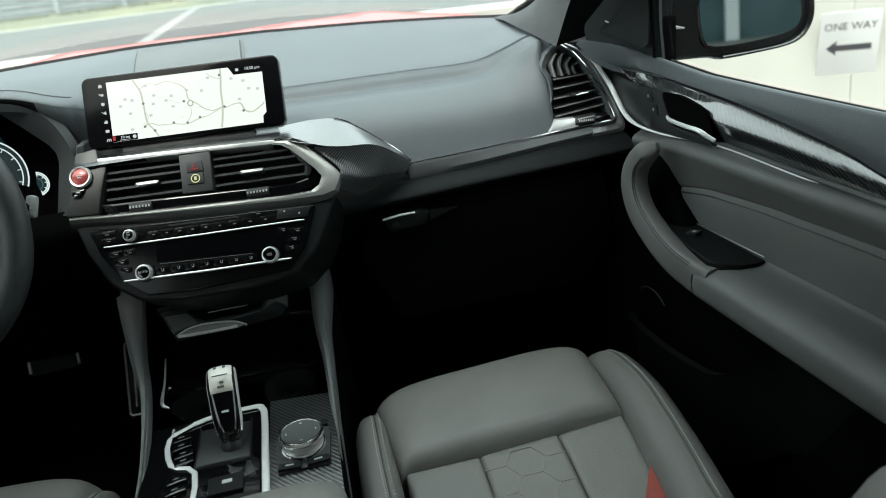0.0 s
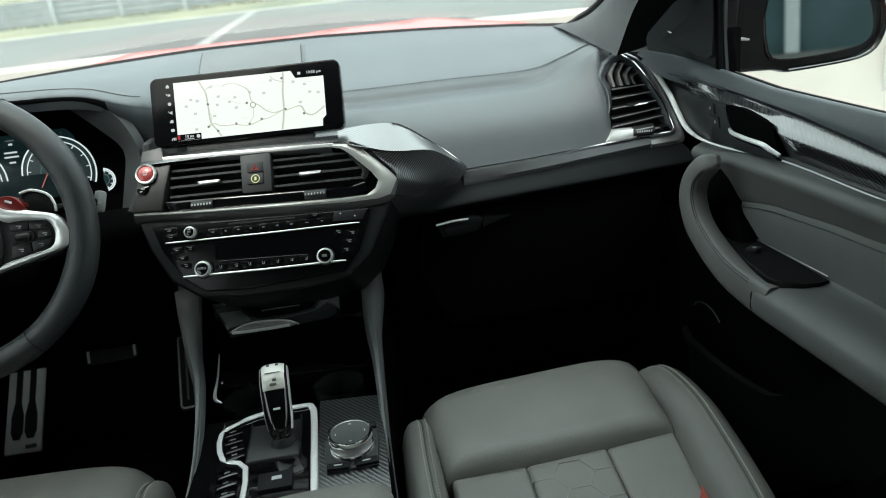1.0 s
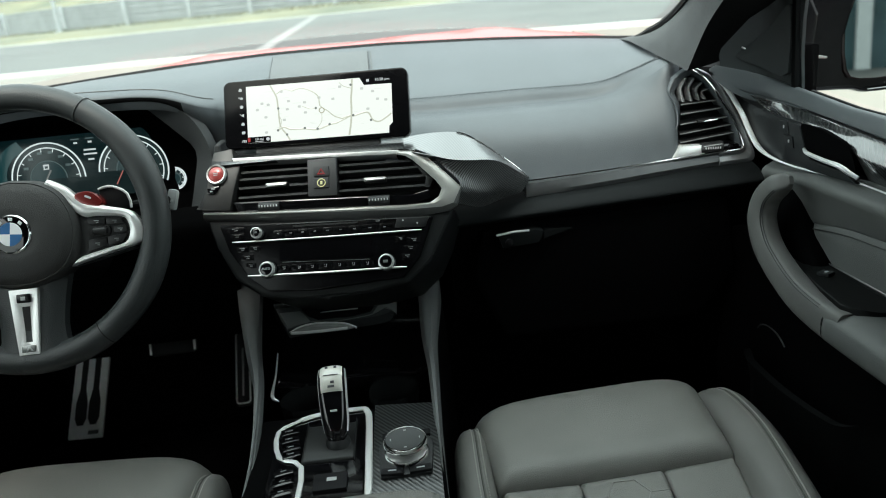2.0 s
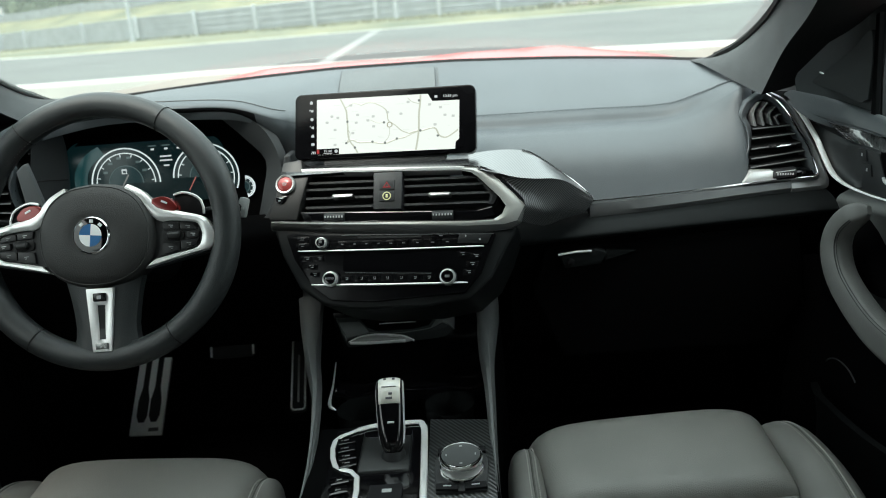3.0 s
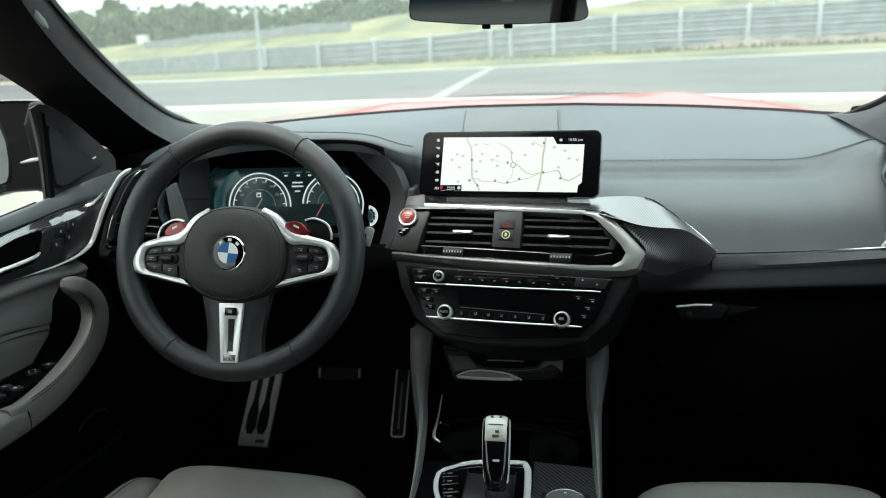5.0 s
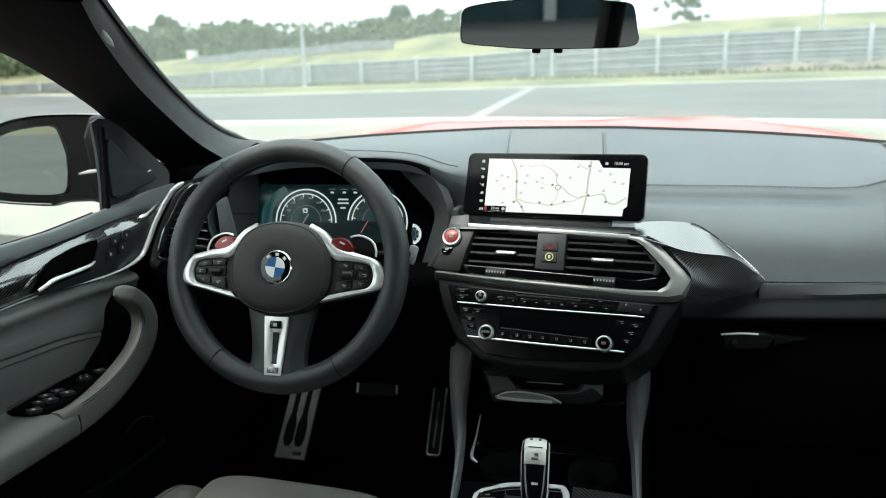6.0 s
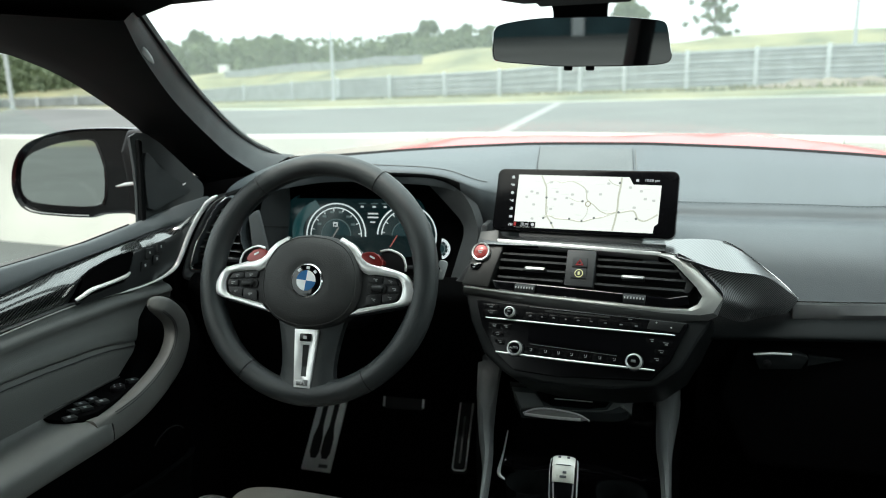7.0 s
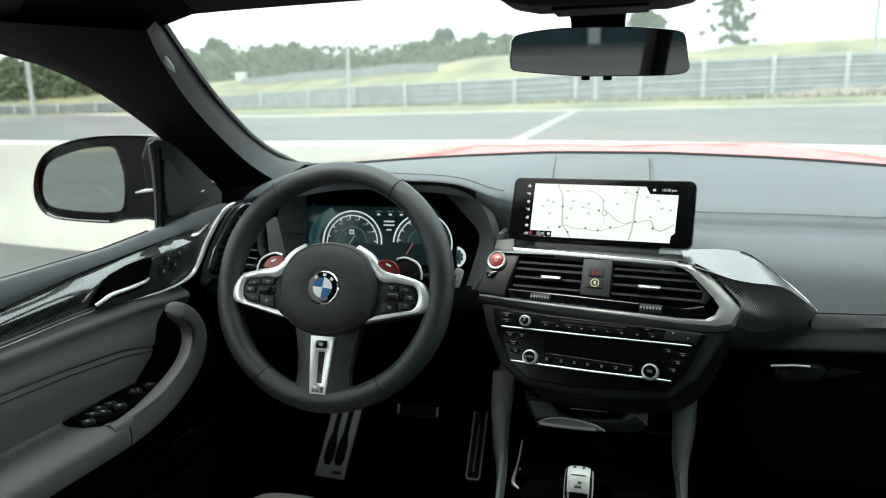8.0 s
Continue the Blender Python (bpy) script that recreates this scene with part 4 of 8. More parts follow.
for x, z in ((-0.0524, 0.0842), (-0.0841, 0.0675), (-0.0741, 0.065), (-0.0786, 0.0454), (-0.0411, 0.0681), (-0.0434, 0.0555), (-0.024, 0.0582), (-0.0154, 0.0642), (-0.0146, 0.0481), (0.008, 0.0698), (0.0417, 0.0842), (0.0763, 0.0785), (0.0935, 0.0729), (0.1006, 0.0603), (0.1135, 0.0581), (0.0847, 0.0459), (-0.049, 0.0389), (-0.0786, 0.0212), (-0.092, 0.058), (0.03, 0.066)):
    part("map_label", prism(rounded(0.005, 0.0038, 0.001, 2, x, z), -0.0018, -0.0016, SCF), MAP_FIELD, map_pane)
ICONS = {
    0: [[(-0.0025, -0.0025), (0.0025, -0.0025), (0.0025, 0.0008), (0.0, 0.003), (-0.0025, 0.0008)]],
    1: [rounded(0.0042, 0.0034, 0.0008, 2, 0.0008, 0.0), rounded(0.002, 0.002, 0.0005, 2, -0.0028, 0.0012)],
    2: [rounded(0.0052, 0.0052, 0.0025, 4)],
    3: [[(-0.0026, 0.0), (0.0026, 0.0028), (0.0026, -0.0028)], rounded(0.0014, 0.0014, 0.0004, 2, -0.0034, 0.002)],
    4: [rounded(0.0055, 0.0028, 0.0012, 3, 0, -0.0008), rounded(0.0034, 0.0028, 0.0008, 3, 0.0006, 0.001)],
    5: [rounded(0.0054, 0.0042, 0.0008, 2)],
    6: [[(-0.0036, -0.002), (-0.0024, -0.002), (-0.0008, 0.002), (-0.002, 0.002)], rounded(0.0016, 0.004, 0.0003, 2, 0.0004, 0), rounded(0.0012, 0.004, 0.0003, 2, 0.003, 0)],
}
for k, shapes in ICONS.items():
    c = SCF @ pose(-0.119 + 0.0006 * k, 0, 0.0922 - 0.0137 * k)
    part("side_icon", join(*[prism(q, -0.0014, -0.001, c) for q in shapes]), UI_WHITE, display)
pane("scale_box", -0.111, -0.072, 0.006, 0.0155, -0.0022, PIANO, display)
pane("scale_flag", -0.109, -0.105, 0.008, 0.0145, -0.0026, UI_RED, display)
letters("scale_word", "10 mi", 0.0062, SCF @ pose(-0.0905, -0.0027, 0.0115), UI_WHITE, display)
part("scale_bar", prism([(-0.098, 0.0075), (-0.083, 0.0075), (-0.083, 0.0082), (-0.098, 0.0082)], -0.0027, -0.0023, SCF), UI_WHITE, display)
part("scale_disc", lathe([(0.0028, 0), (0.0028, 0.0004)], SCF @ pose(-0.0765, -0.0024, 0.0108), 14), UI_WHITE, display)
letters("clock_word", "10:58 pm", 0.0062, SCF @ pose(0.109, -0.0016, 0.0905), UI_WHITE, display)
pane("signal_icon", 0.084, 0.0885, 0.0885, 0.0925, -0.0014, UI_WHITE, display)

# ---- instrument cluster ----
cluster = thing("instrument_cluster", "lit teal instrument cluster with round dials", "instrument cluster")
KF = pose(-0.385, 1.15, 1.045, -12, 0, 0)
# lining and backplate near-black: the shade under the hood is in their colour
part("hood_liner", moved(thick([[(x, 0.01 - 0.085 * k, 0.075 + 0.024 * k - 0.02 * (abs(x) / 0.21) ** 4) for k in (0, 0.5, 1)] for x in np.linspace(-0.2, 0.19, 11)], (0, 0, 0.008)), KF), SHADE_BLACK, cluster, "hood lining, near-black with the hood's shade")
part("backplate", prism(rounded(0.42, 0.2, 0.05, 5, 0.0, -0.01), 0.004, 0.02, KF, 0.004), SHADE_BLACK, cluster)
part("display_pane", prism(rounded(0.285, 0.115, 0.035, 6, -0.0395, 0.005), -0.001, 0.004, KF, 0.001), CLUSTER_BG, cluster, "dark teal lit pane")
part("teal_side", prism([(-0.077 + r * math.cos(radians(a)), -0.007 + r * math.sin(radians(a)) * 0.75) for r, angles in ((0.09, range(118, 211, 8)), (0.067, range(206, 113, -8))) for a in angles], -0.0016, -0.001, KF), CLUSTER_TEAL, cluster, "teal lit edge")


def dial(x, z, r, sweep, ticks):
    arc = [(x + r * math.cos(a), -0.003, z + r * math.sin(a)) for a in np.linspace(radians(sweep[0]), radians(sweep[1]), 40)]
    d = part("dial_ring", moved(tube(arc, 0.0012, 5, up=(0, 1, 0)), KF), CLUSTER_RING, cluster, "bright dial ring")
    face = [(x, z)] + [(x + r * 0.96 * math.cos(a), z + r * 0.96 * math.sin(a)) for a in np.linspace(radians(sweep[0]), radians(sweep[1]), 24)]
    part("dial_face", prism(face, -0.0018, -0.0012, KF), DIAL_FACE, d)
    inner = [(x + (px - x) * 0.86, py, z + (pz - z) * 0.86) for px, py, pz in arc]
    part("inner_ring", moved(tube(inner, 0.00085, 4, up=(0, 1, 0)), KF), CLUSTER_RING, d)
    for a in np.linspace(radians(sweep[0]) + 0.1, radians(sweep[1]) - 0.1, ticks):
        part("dial_tick", box(0.005, 0.0006, 0.0011, KF @ pose(x + r * 0.8 * math.cos(a), -0.003, z + r * 0.8 * math.sin(a), 0, -math.degrees(a), 0)), CLUSTER_RING, d)
    core = [(x + r * 0.5 * math.cos(a), -0.0025, z + r * 0.5 * math.sin(a)) for a in np.linspace(radians(sweep[0]), radians(sweep[1]), 24)]
    disc = [(x + r * 0.5 * math.cos(a), z + r * 0.5 * math.sin(a)) for a in np.linspace(radians(sweep[0]), radians(sweep[1]), 24)]
    part("dial_core", prism([(x, z)] + disc, -0.0022, -0.0017, KF), DIAL_CORE, d)
    part("core_ring", moved(tube(core, 0.0008, 4, up=(0, 1, 0)), KF), CLUSTER_DIM, d)
    return d


d1 = dial(-0.0745, -0.014, 0.0605, (-2, 196), 9)
for k, a in enumerate(np.linspace(20, 160, 6)):
    part("dial_number", box(0.008, 0.0005, 0.004, KF @ pose(-0.0745 + 0.037 * math.cos(radians(a)), -0.003, -0.006 + 0.037 * math.sin(radians(a)))), CLUSTER_DIM, d1)
part("dial_glyph", hoop([(-0.0805, 0.002), (-0.0715, 0.002), (-0.0715, 0.0105), (-0.0805, 0.0105)], [(-0.0788, 0.0037), (-0.0732, 0.0037), (-0.0732, 0.0078), (-0.0788, 0.0078)], -0.0033, -0.0027, KF), UI_WHITE, d1)
part("needle", prism([(-0.083, -0.02), (-0.081, -0.021), (-0.068, 0.0), (-0.07, 0.001)], -0.0034, -0.0028, KF), glow("needle_grey", (0.2, 0.2, 0.19), 0.5), d1)
d2 = dial(0.0677, -0.013, 0.0575, (-24, 178), 9)
part("redline", prism([(0.035, -0.034), (0.0365, -0.0345), (0.05, -0.0125), (0.0485, -0.012)], -0.0034, -0.0028, KF), glow("needle_red", (0.4, 0.12, 0.1), 0.5), d2)
dial(0.133, -0.035, 0.0185, (-75, 80), 5)
for z, w in ((0.032, 0.02), (0.025, 0.022), (0.016, 0.01)):
    part("readout", box(w, 0.0006, 0.0026, KF @ pose(0.0, -0.003, z - 0.004)), UI_WHITE, cluster)
for x in (-0.022, 0.002, 0.024):
    part("warning_icon", box(0.006, 0.0006, 0.003, KF @ pose(x, -0.003, 0.041)), UI_WHITE, cluster)
    part("menu_word", box(0.014, 0.0006, 0.0018, KF @ pose(x, -0.003, 0.047)), CLUSTER_DIM, cluster)
part("info_band", prism([(-0.16, 0.056), (0.14, 0.056), (0.13, 0.0625), (-0.15, 0.0625)], -0.0022, -0.0012, KF), SHADE_BLACK, cluster)
POST = mat("post_dark_grey", (0.04, 0.043, 0.045), 0.55, bump=0.25, grain=900, vary=0.1)
POD = mat("pod_leather_grey", (0.036, 0.04, 0.042), 0.5, bump=0.3, grain=900, vary=0.1, vscale=12)
POST_PALE = mat("post_satin_grey", (0.1, 0.107, 0.11), 0.45, bump=0.2, grain=900, vary=0.08)
post = thing("cluster_side_post", "grey dash panel beside the instrument cluster", "trim panel")
part("post", bevelled(prism([(-0.58, 1.084), (-0.568, 1.093), (-0.561, 1.096), (-0.556, 1.07), (-0.549, 1.03), (-0.545, 0.96), (-0.572, 0.96), (-0.578, 1.03)], 1.034, 1.044), 0.003, 3), POST_PALE, post, "paler satin grey upright")
panel_left = [(-0.56, 1.06, 1.13), (-0.569, 1.07, 1.1085), (-0.582, 1.07, 1.058), (-0.58, 1.07, 0.99)]
panel_right = [(-0.538, 1.11, 1.125), (-0.543, 1.12, 1.095), (-0.5494, 1.12, 1.048), (-0.561, 1.12, 0.99)]
part("post_side", thick(patch([panel_left[0], (-0.548, 1.08, 1.129), panel_right[0]], [panel_left[-1], (-0.568, 1.09, 0.99), panel_right[-1]], panel_left, panel_right, 10, 14), (0, 0.01, 0)), POD, post, "dark grey leather cheek", 60)
for z0, z1, bow in ((1.0595, 1.0505, 0.002), (1.106, 1.099, 0.007)):
    part("post_seam", tube(spline([(-0.573, 1.0685, z0), (-0.562, 1.086, (z0 + z1) / 2 + bow), (-0.546, 1.117, z1)], 5), 0.001, 5), RUBBER, post)
cheek_in = [(-0.262, 1.1, 1.138), (-0.2212, 1.1, 1.095), (-0.1965, 1.1, 1.06), (-0.2085, 1.1, 1.011), (-0.2235, 1.1, 0.965)]
cheek_out = [(-0.23, 1.085, 1.15), (-0.185, 1.075, 1.115), (-0.164, 1.066, 1.06), (-0.176, 1.062, 1.015), (-0.2, 1.062, 0.968)]
part("pod_cheek", thick(patch([cheek_in[0], (-0.246, 1.092, 1.146), cheek_out[0]], [cheek_in[-1], (-0.211, 1.08, 0.964), cheek_out[-1]], cheek_in, cheek_out, 8, 14), (0.01, 0.01, 0)), POD, post, "dark grey leather cheek", 60)
part("stack_side", prism([(-0.235, 0.96), (-0.2, 0.975), (-0.165, 1.03), (-0.155, 1.075), (-0.145, 1.075), (-0.145, 0.95), (-0.19, 0.93)], 1.055, 1.11, None, 0.008, 3), POST, post)

# ---- steering wheel ----
KEY_SATIN = mat("key_satin_black", (0.011, 0.0115, 0.012), 0.42, spec=0.35, vary=0.15)
PRINT_DIM = mat("dim_print", (0.2, 0.205, 0.205), 0.5, vary=0.05)
AIRBAG = mat("airbag_leather", (0.03, 0.03, 0.029), 0.6, bump=0.35, grain=800, vary=0.12, vscale=14)
BEZEL_SILVER = mat("bezel_silver", (0.8, 0.8, 0.79), 0.33, 0.5, vary=0.04, vscale=30)
BADGE_WHITE = mat("badge_white", (0.72, 0.74, 0.74), 0.25, coat=1, vary=0.03)
wheel = thing("steering_wheel", "black leather sports steering wheel with silver spokes", "steering wheel")
rim_pts, rim_r = [], []
for k in range(72):
    a = 2 * math.pi * k / 72
    rim_pts.append((0.1815 * math.cos(a), 0.0, 0.1815 * math.sin(a)))
    rim_r.append(0.0185 + 0.0018 * max(0, math.cos(2 * (a - radians(25)))) ** 4 + 0.0018 * max(0, math.cos(2 * (a - radians(155)))) ** 4)
rim = part("rim", moved(tube(rim_pts, rim_r, 16, up=(0, 1, 0), closed=True), WF), WHEEL_LEATHER, wheel, "perforated black leather rim", 60)
for a in (58, 126, 236, 303):
    c = (0.1815 * math.cos(radians(a)), 0, 0.1815 * math.sin(radians(a)))
    ringp = [(0.0192 * math.cos(b), 0.0192 * math.sin(b), 0) for b in np.linspace(0, 2 * math.pi, 21)[:-1]]
    part("rim_joint", moved(tube(ringp, 0.0007, 4, closed=True), WF @ pose(*c, 0, -a, 0)), RUBBER, rim)
stitch = bmesh.new()
for k in range(190):
    a = 2 * math.pi * k / 190
    m = WF @ pose(0.1643 * math.cos(a), -0.0068, 0.1643 * math.sin(a), 0, -math.degrees(a), 0)
    bmesh.ops.create_cube(stitch, size=1.0, matrix=m @ pose(0, 0, 0, 0, 25, 0) @ Matrix.Diagonal((0.0009, 0.001, 0.0042, 1)))
part("stitching", stitch, THREAD, rim)
HUB = [(0.0, 0.067), (0.034, 0.062), (0.062, 0.046), (0.078, 0.02), (0.083, -0.006), (0.079, -0.038), (0.063, -0.062), (0.035, -0.077), (0.0, -0.082)]
hub_out = [(-x, z) for x, z in reversed(HUB[1:-1])]
hub_ring = [tuple(p) for p in spline(HUB + hub_out + HUB[:1], 4)[:-1]]
HZ = -0.0075


def hub_rows(steps):
    return [[(x * f, y, HZ + (z - HZ) * f) for x, z in hub_ring] for f, y in steps]


part("airbag_cover", moved(loft(hub_rows(((1.0, 0.012), (1.0, -0.004), (0.985, -0.014), (0.955, -0.02), (0.93, -0.0225), (0.915, -0.022), (0.9, -0.0235), (0.75, -0.028), (0.5, -0.031), (0.4, -0.0315), (0.34, -0.03), (0.2, -0.0295)))), WF), AIRBAG, wheel, "black leather airbag cover", 50)
EM = WF @ pose(0, -0.0285, -0.008)
badge = part("badge", lathe([(0.0258, 0.0), (0.0265, 0.002), (0.0248, 0.0035), (0.0238, 0.003)], EM, 40), CHROME, wheel, "round badge with chrome rim")
part("badge_ring", lathe([(0.024, 0.0), (0.0238, 0.0034), (0.016, 0.0042)], EM, 40), PIANO, badge, "black ring")
for q, mt in ((0, BLUE), (1, BADGE_WHITE), (2, BLUE), (3, BADGE_WHITE)):
    a0 = radians(90 * (q + 3) - 6)
    poly = [(0, 0)] + [(0.0158 * math.cos(a0 + b), 0.0158 * math.sin(a0 + b)) for b in np.linspace(0, math.pi / 2, 8)]
    part("badge_quarter", prism(poly, -0.0047, -0.003, EM), mt, badge)
for a in (44, 84, 128):
    part("badge_mark", box(0.0055, 0.0005, 0.0045, EM @ pose(0.0197 * math.cos(radians(a)), -0.0044, 0.0197 * math.sin(radians(a)), 0, 90 - a, 0), 0.0004), BADGE_WHITE, badge)

for s in (-1, 1):
    core = [(s * x, z) for x, z in ((0.06, 0.03), (0.12, 0.012), (0.16, 0.002), (0.166, -0.02), (0.152, -0.042), (0.1, -0.053), (0.06, -0.06))]
    part("spoke_core", prism(core, -0.007, 0.014, WF, 0.006), WHEEL_LEATHER, wheel)
    out = [(s * x, z) for x, z in ((0.046, 0.0625), (0.068, 0.05), (0.089, 0.0285), (0.118, 0.019), (0.147, 0.011), (0.159, 0.0005), (0.167, -0.02), (0.161, -0.0355), (0.125, -0.0445), (0.066, -0.0585))]
    inn = [(s * x, z) for x, z in ((0.04, 0.052), (0.058, 0.036), (0.086, 0.0085), (0.106, 0.0068), (0.139, 0.0025), (0.1475, -0.0075), (0.1485, -0.021), (0.141, -0.0335), (0.115, -0.039), (0.082, -0.046))]
    o2, i2 = spline(out, 3), spline(inn, 3)
    rows = [[(o[0], -0.004, o[1]), (o[0], -0.012, o[1]), (o[0] * 0.7 + i[0] * 0.3, -0.0155, o[1] * 0.7 + i[1] * 0.3), (o[0] * 0.3 + i[0] * 0.7, -0.0155, o[1] * 0.3 + i[1] * 0.7), (i[0], -0.0125, i[1]), (i[0], -0.004, i[1])] for o, i in zip(o2, i2)]
    part("spoke_bezel", moved(thick(rows, (0, 0.004, 0)), WF), BEZEL_SILVER, wheel, "satin silver spoke bezel", 40)
    pad = part("button_pad", prism([(s * x, z) for x, z in ((0.07, 0.012), (0.106, 0.0068), (0.139, 0.0025), (0.1475, -0.0075), (0.1485, -0.021), (0.141, -0.0335), (0.115, -0.039), (0.07, -0.048))], -0.009, -0.002, WF, 0.002), SOFT_BLACK, wheel, "black button pad")
    # keys lie flush in the pad, parted by narrow joints
    outlines = [((0.0925, 0.0045), (0.1165, 0.0025), (0.1165, -0.0062), (0.0945, -0.0052)), ((0.1178, 0.0024), (0.138, -0.0004), (0.143, -0.0085), (0.1178, -0.0062)), ((0.127, -0.0098), (0.1445, -0.0098), (0.145, -0.0195), (0.127, -0.0195)), ((0.1178, -0.0232), (0.1438, -0.0215), (0.139, -0.0312), (0.1178, -0.0355)), ((0.0925, -0.0252), (0.1165, -0.0234), (0.1165, -0.036), (0.09, -0.0418))]
    for k, q in enumerate(outlines):
        key = part("wheel_key", prism([(s * x, z) for x, z in q], -0.0125, -0.006, WF, 0.0012), KEY_SATIN, pad)
        x, z = sum(a for a, _ in q) / 4, sum(b for _, b in q) / 4
        marks = [box(0.0065, 0.0004, 0.0011, WF @ pose(s * x, -0.0126, z + 0.001, 0, s * 6, 0)), box(0.003, 0.0004, 0.0011, WF @ pose(s * (x + 0.001), -0.0126, z - 0.0016, 0, s * 6, 0))]
        part("key_print", join(*marks), PRINT_DIM if k % 2 else WHITE_MARK, key)
    part("roller_well", prism([tuple(q) for q in rounded(0.03, 0.015, 0.006, 4, s * 0.1075, -0.0147)], -0.0115, -0.006, WF, 0.001), DEEP_BLACK, pad)
    part("roller", moved(lathe([(0.0038, -0.0095), (0.0056, -0.0075), (0.006, 0.0), (0.0056, 0.0075), (0.0038, 0.0095)], pose(0, 0, 0, 0, 0, 90), 16), WF @ pose(s * 0.109, -0.0125, -0.0148)), KEY_SATIN, pad)
    part("mode_button", prism([tuple(q) for q in spline([(s * x, z) for x, z in ((0.08, 0.0385), (0.092, 0.0415), (0.105, 0.0385), (0.1155, 0.0265), (0.112, 0.0195), (0.096, 0.0215), (0.08, 0.029), (0.08, 0.0385))], 2)[:-1]], -0.014, 0.004, WF, 0.004, 3), RED_BTN, wheel, "red mode button")
    part("mode_print", box(0.009, 0.0005, 0.0028, WF @ pose(s * 0.098, -0.0146, 0.033, 0, s * 25, 0)), BADGE_WHITE, wheel)
    pad_pts = [(s * x, z) for x, z in spline([(0.1, 0.046), (0.113, 0.049), (0.127, 0.045), (0.139, 0.036), (0.143, 0.016), (0.128, 0.014), (0.1, 0.02)], 2)]
    pd = part("shift_paddle", prism(pad_pts, 0.018, 0.024, WF, 0.002), HARD_BLACK, wheel, "black shift paddle with silver edge")
    part("paddle_edge", moved(tube([(x, 0.016, z) for x, z in pad_pts[0:9]], 0.0019, 6, up=(0, 1, 0)), WF), BEZEL_SILVER, pd, "silver edge")
rows = []
for k in np.linspace(0, 1, 7):
    w = 0.056 - 0.03 * k + 0.016 * k * k + 0.012 * max(0, k - 0.8) * 5
    z = -0.066 - 0.104 * k
    rows.append([(x * w, y0, z) for x, y0 in ((-1, 0.014), (-1, -0.001), (-0.7, -0.008 - 0.003 * k), (-0.4, -0.009 - 0.005 * k), (0.4, -0.009 - 0.005 * k), (0.7, -0.008 - 0.003 * k), (1, -0.001), (1, 0.014))])
part("lower_spoke", moved(loft(rows), WF), WHEEL_LEATHER, wheel, "black lower spoke", 50)
part("lower_bezel", hoop([(-0.0195, -0.082), (0.0195, -0.082), (0.0135, -0.171), (-0.0135, -0.171)], [(-0.0052, -0.106), (0.0052, -0.106), (0.0036, -0.153), (-0.0036, -0.153)], -0.0165, -0.008, WF, 0.001, y_in=-0.013), BEZEL_SILVER, wheel, "silver lower spoke bezel")
part("bezel_slot", prism([(-0.0055, -0.105), (0.0055, -0.105), (0.004, -0.154), (-0.004, -0.154)], -0.0125, -0.009, WF), DEEP_BLACK, wheel)
part("bezel_key", box(0.0185, 0.004, 0.012, WF @ pose(0, -0.0165, -0.0945), 0.002), KEY_BLACK, wheel)
part("bezel_key_print", box(0.006, 0.0005, 0.005, WF @ pose(0, -0.0188, -0.0945)), WHITE_MARK, wheel)
part("bezel_plate", box(0.018, 0.002, 0.009, WF @ pose(0, -0.0165, -0.163), 0.0008), GUNMETAL, wheel)
part("bezel_emblem", prism([(-0.006, -0.166), (-0.003, -0.166), (0.0, -0.16), (0.003, -0.16), (0.0065, -0.166), (0.004, -0.166), (0.002, -0.162), (-0.001, -0.166)], -0.0182, -0.0172, WF), WHITE_MARK, wheel)
STALK_GREY = mat("stalk_end_grey", (0.3, 0.31, 0.31), 0.45, vary=0.06)
column = thing("steering_column", "black steering column shroud with control stalks", "steering column")
part("shroud", moved(loft([[(0.055 * f * math.cos(a), y, -0.005 + 0.06 * f * math.sin(a)) for a in np.linspace(0, 2 * math.pi, 21)[:-1]] for y, f in ((0.03, 1.0), (0.1, 1.15), (0.25, 1.2))]), WF), HARD_BLACK, column)
for s in (-1, 1):
    st = spline([(s * 0.05, 0.05, 0.01), (s * 0.12, 0.045, 0.02), (s * 0.175, 0.03, 0.022), (s * 0.2, 0.028, 0.02)], 4)
    part("stalk", moved(tube(st, [0.007] * 9 + [0.009, 0.0095, 0.009, 0.006], 10), WF), HARD_BLACK, column, "black stalk")
    part("stalk_end", box(0.014, 0.014, 0.03, WF @ pose(s * 0.197, 0.028, 0.022, 0, s * 14, 0), 0.005), STALK_GREY if s > 0 else SOFT_BLACK, column)
    part("stalk_print", box(0.006, 0.0006, 0.003, WF @ pose(s * 0.197, 0.0206, 0.02)), WHITE_MARK, column)

# ---- side air vents ----
SHIFT = {-1: -0.022, 1: 0.0}  # the cabin's middle lies a little to the driver's side


def slant(p):
    """The passenger's vent and the arc beside it lean forwards towards the glass, as the pad does."""
    f = 1 + 0.38 * max(0, p[2] - 0.985)
    return Vector((0.148 + (p[0] - 0.148) * f, -0.081 + (p[1] + 0.081) * f, 1.26 + (p[2] - 1.26) * f))


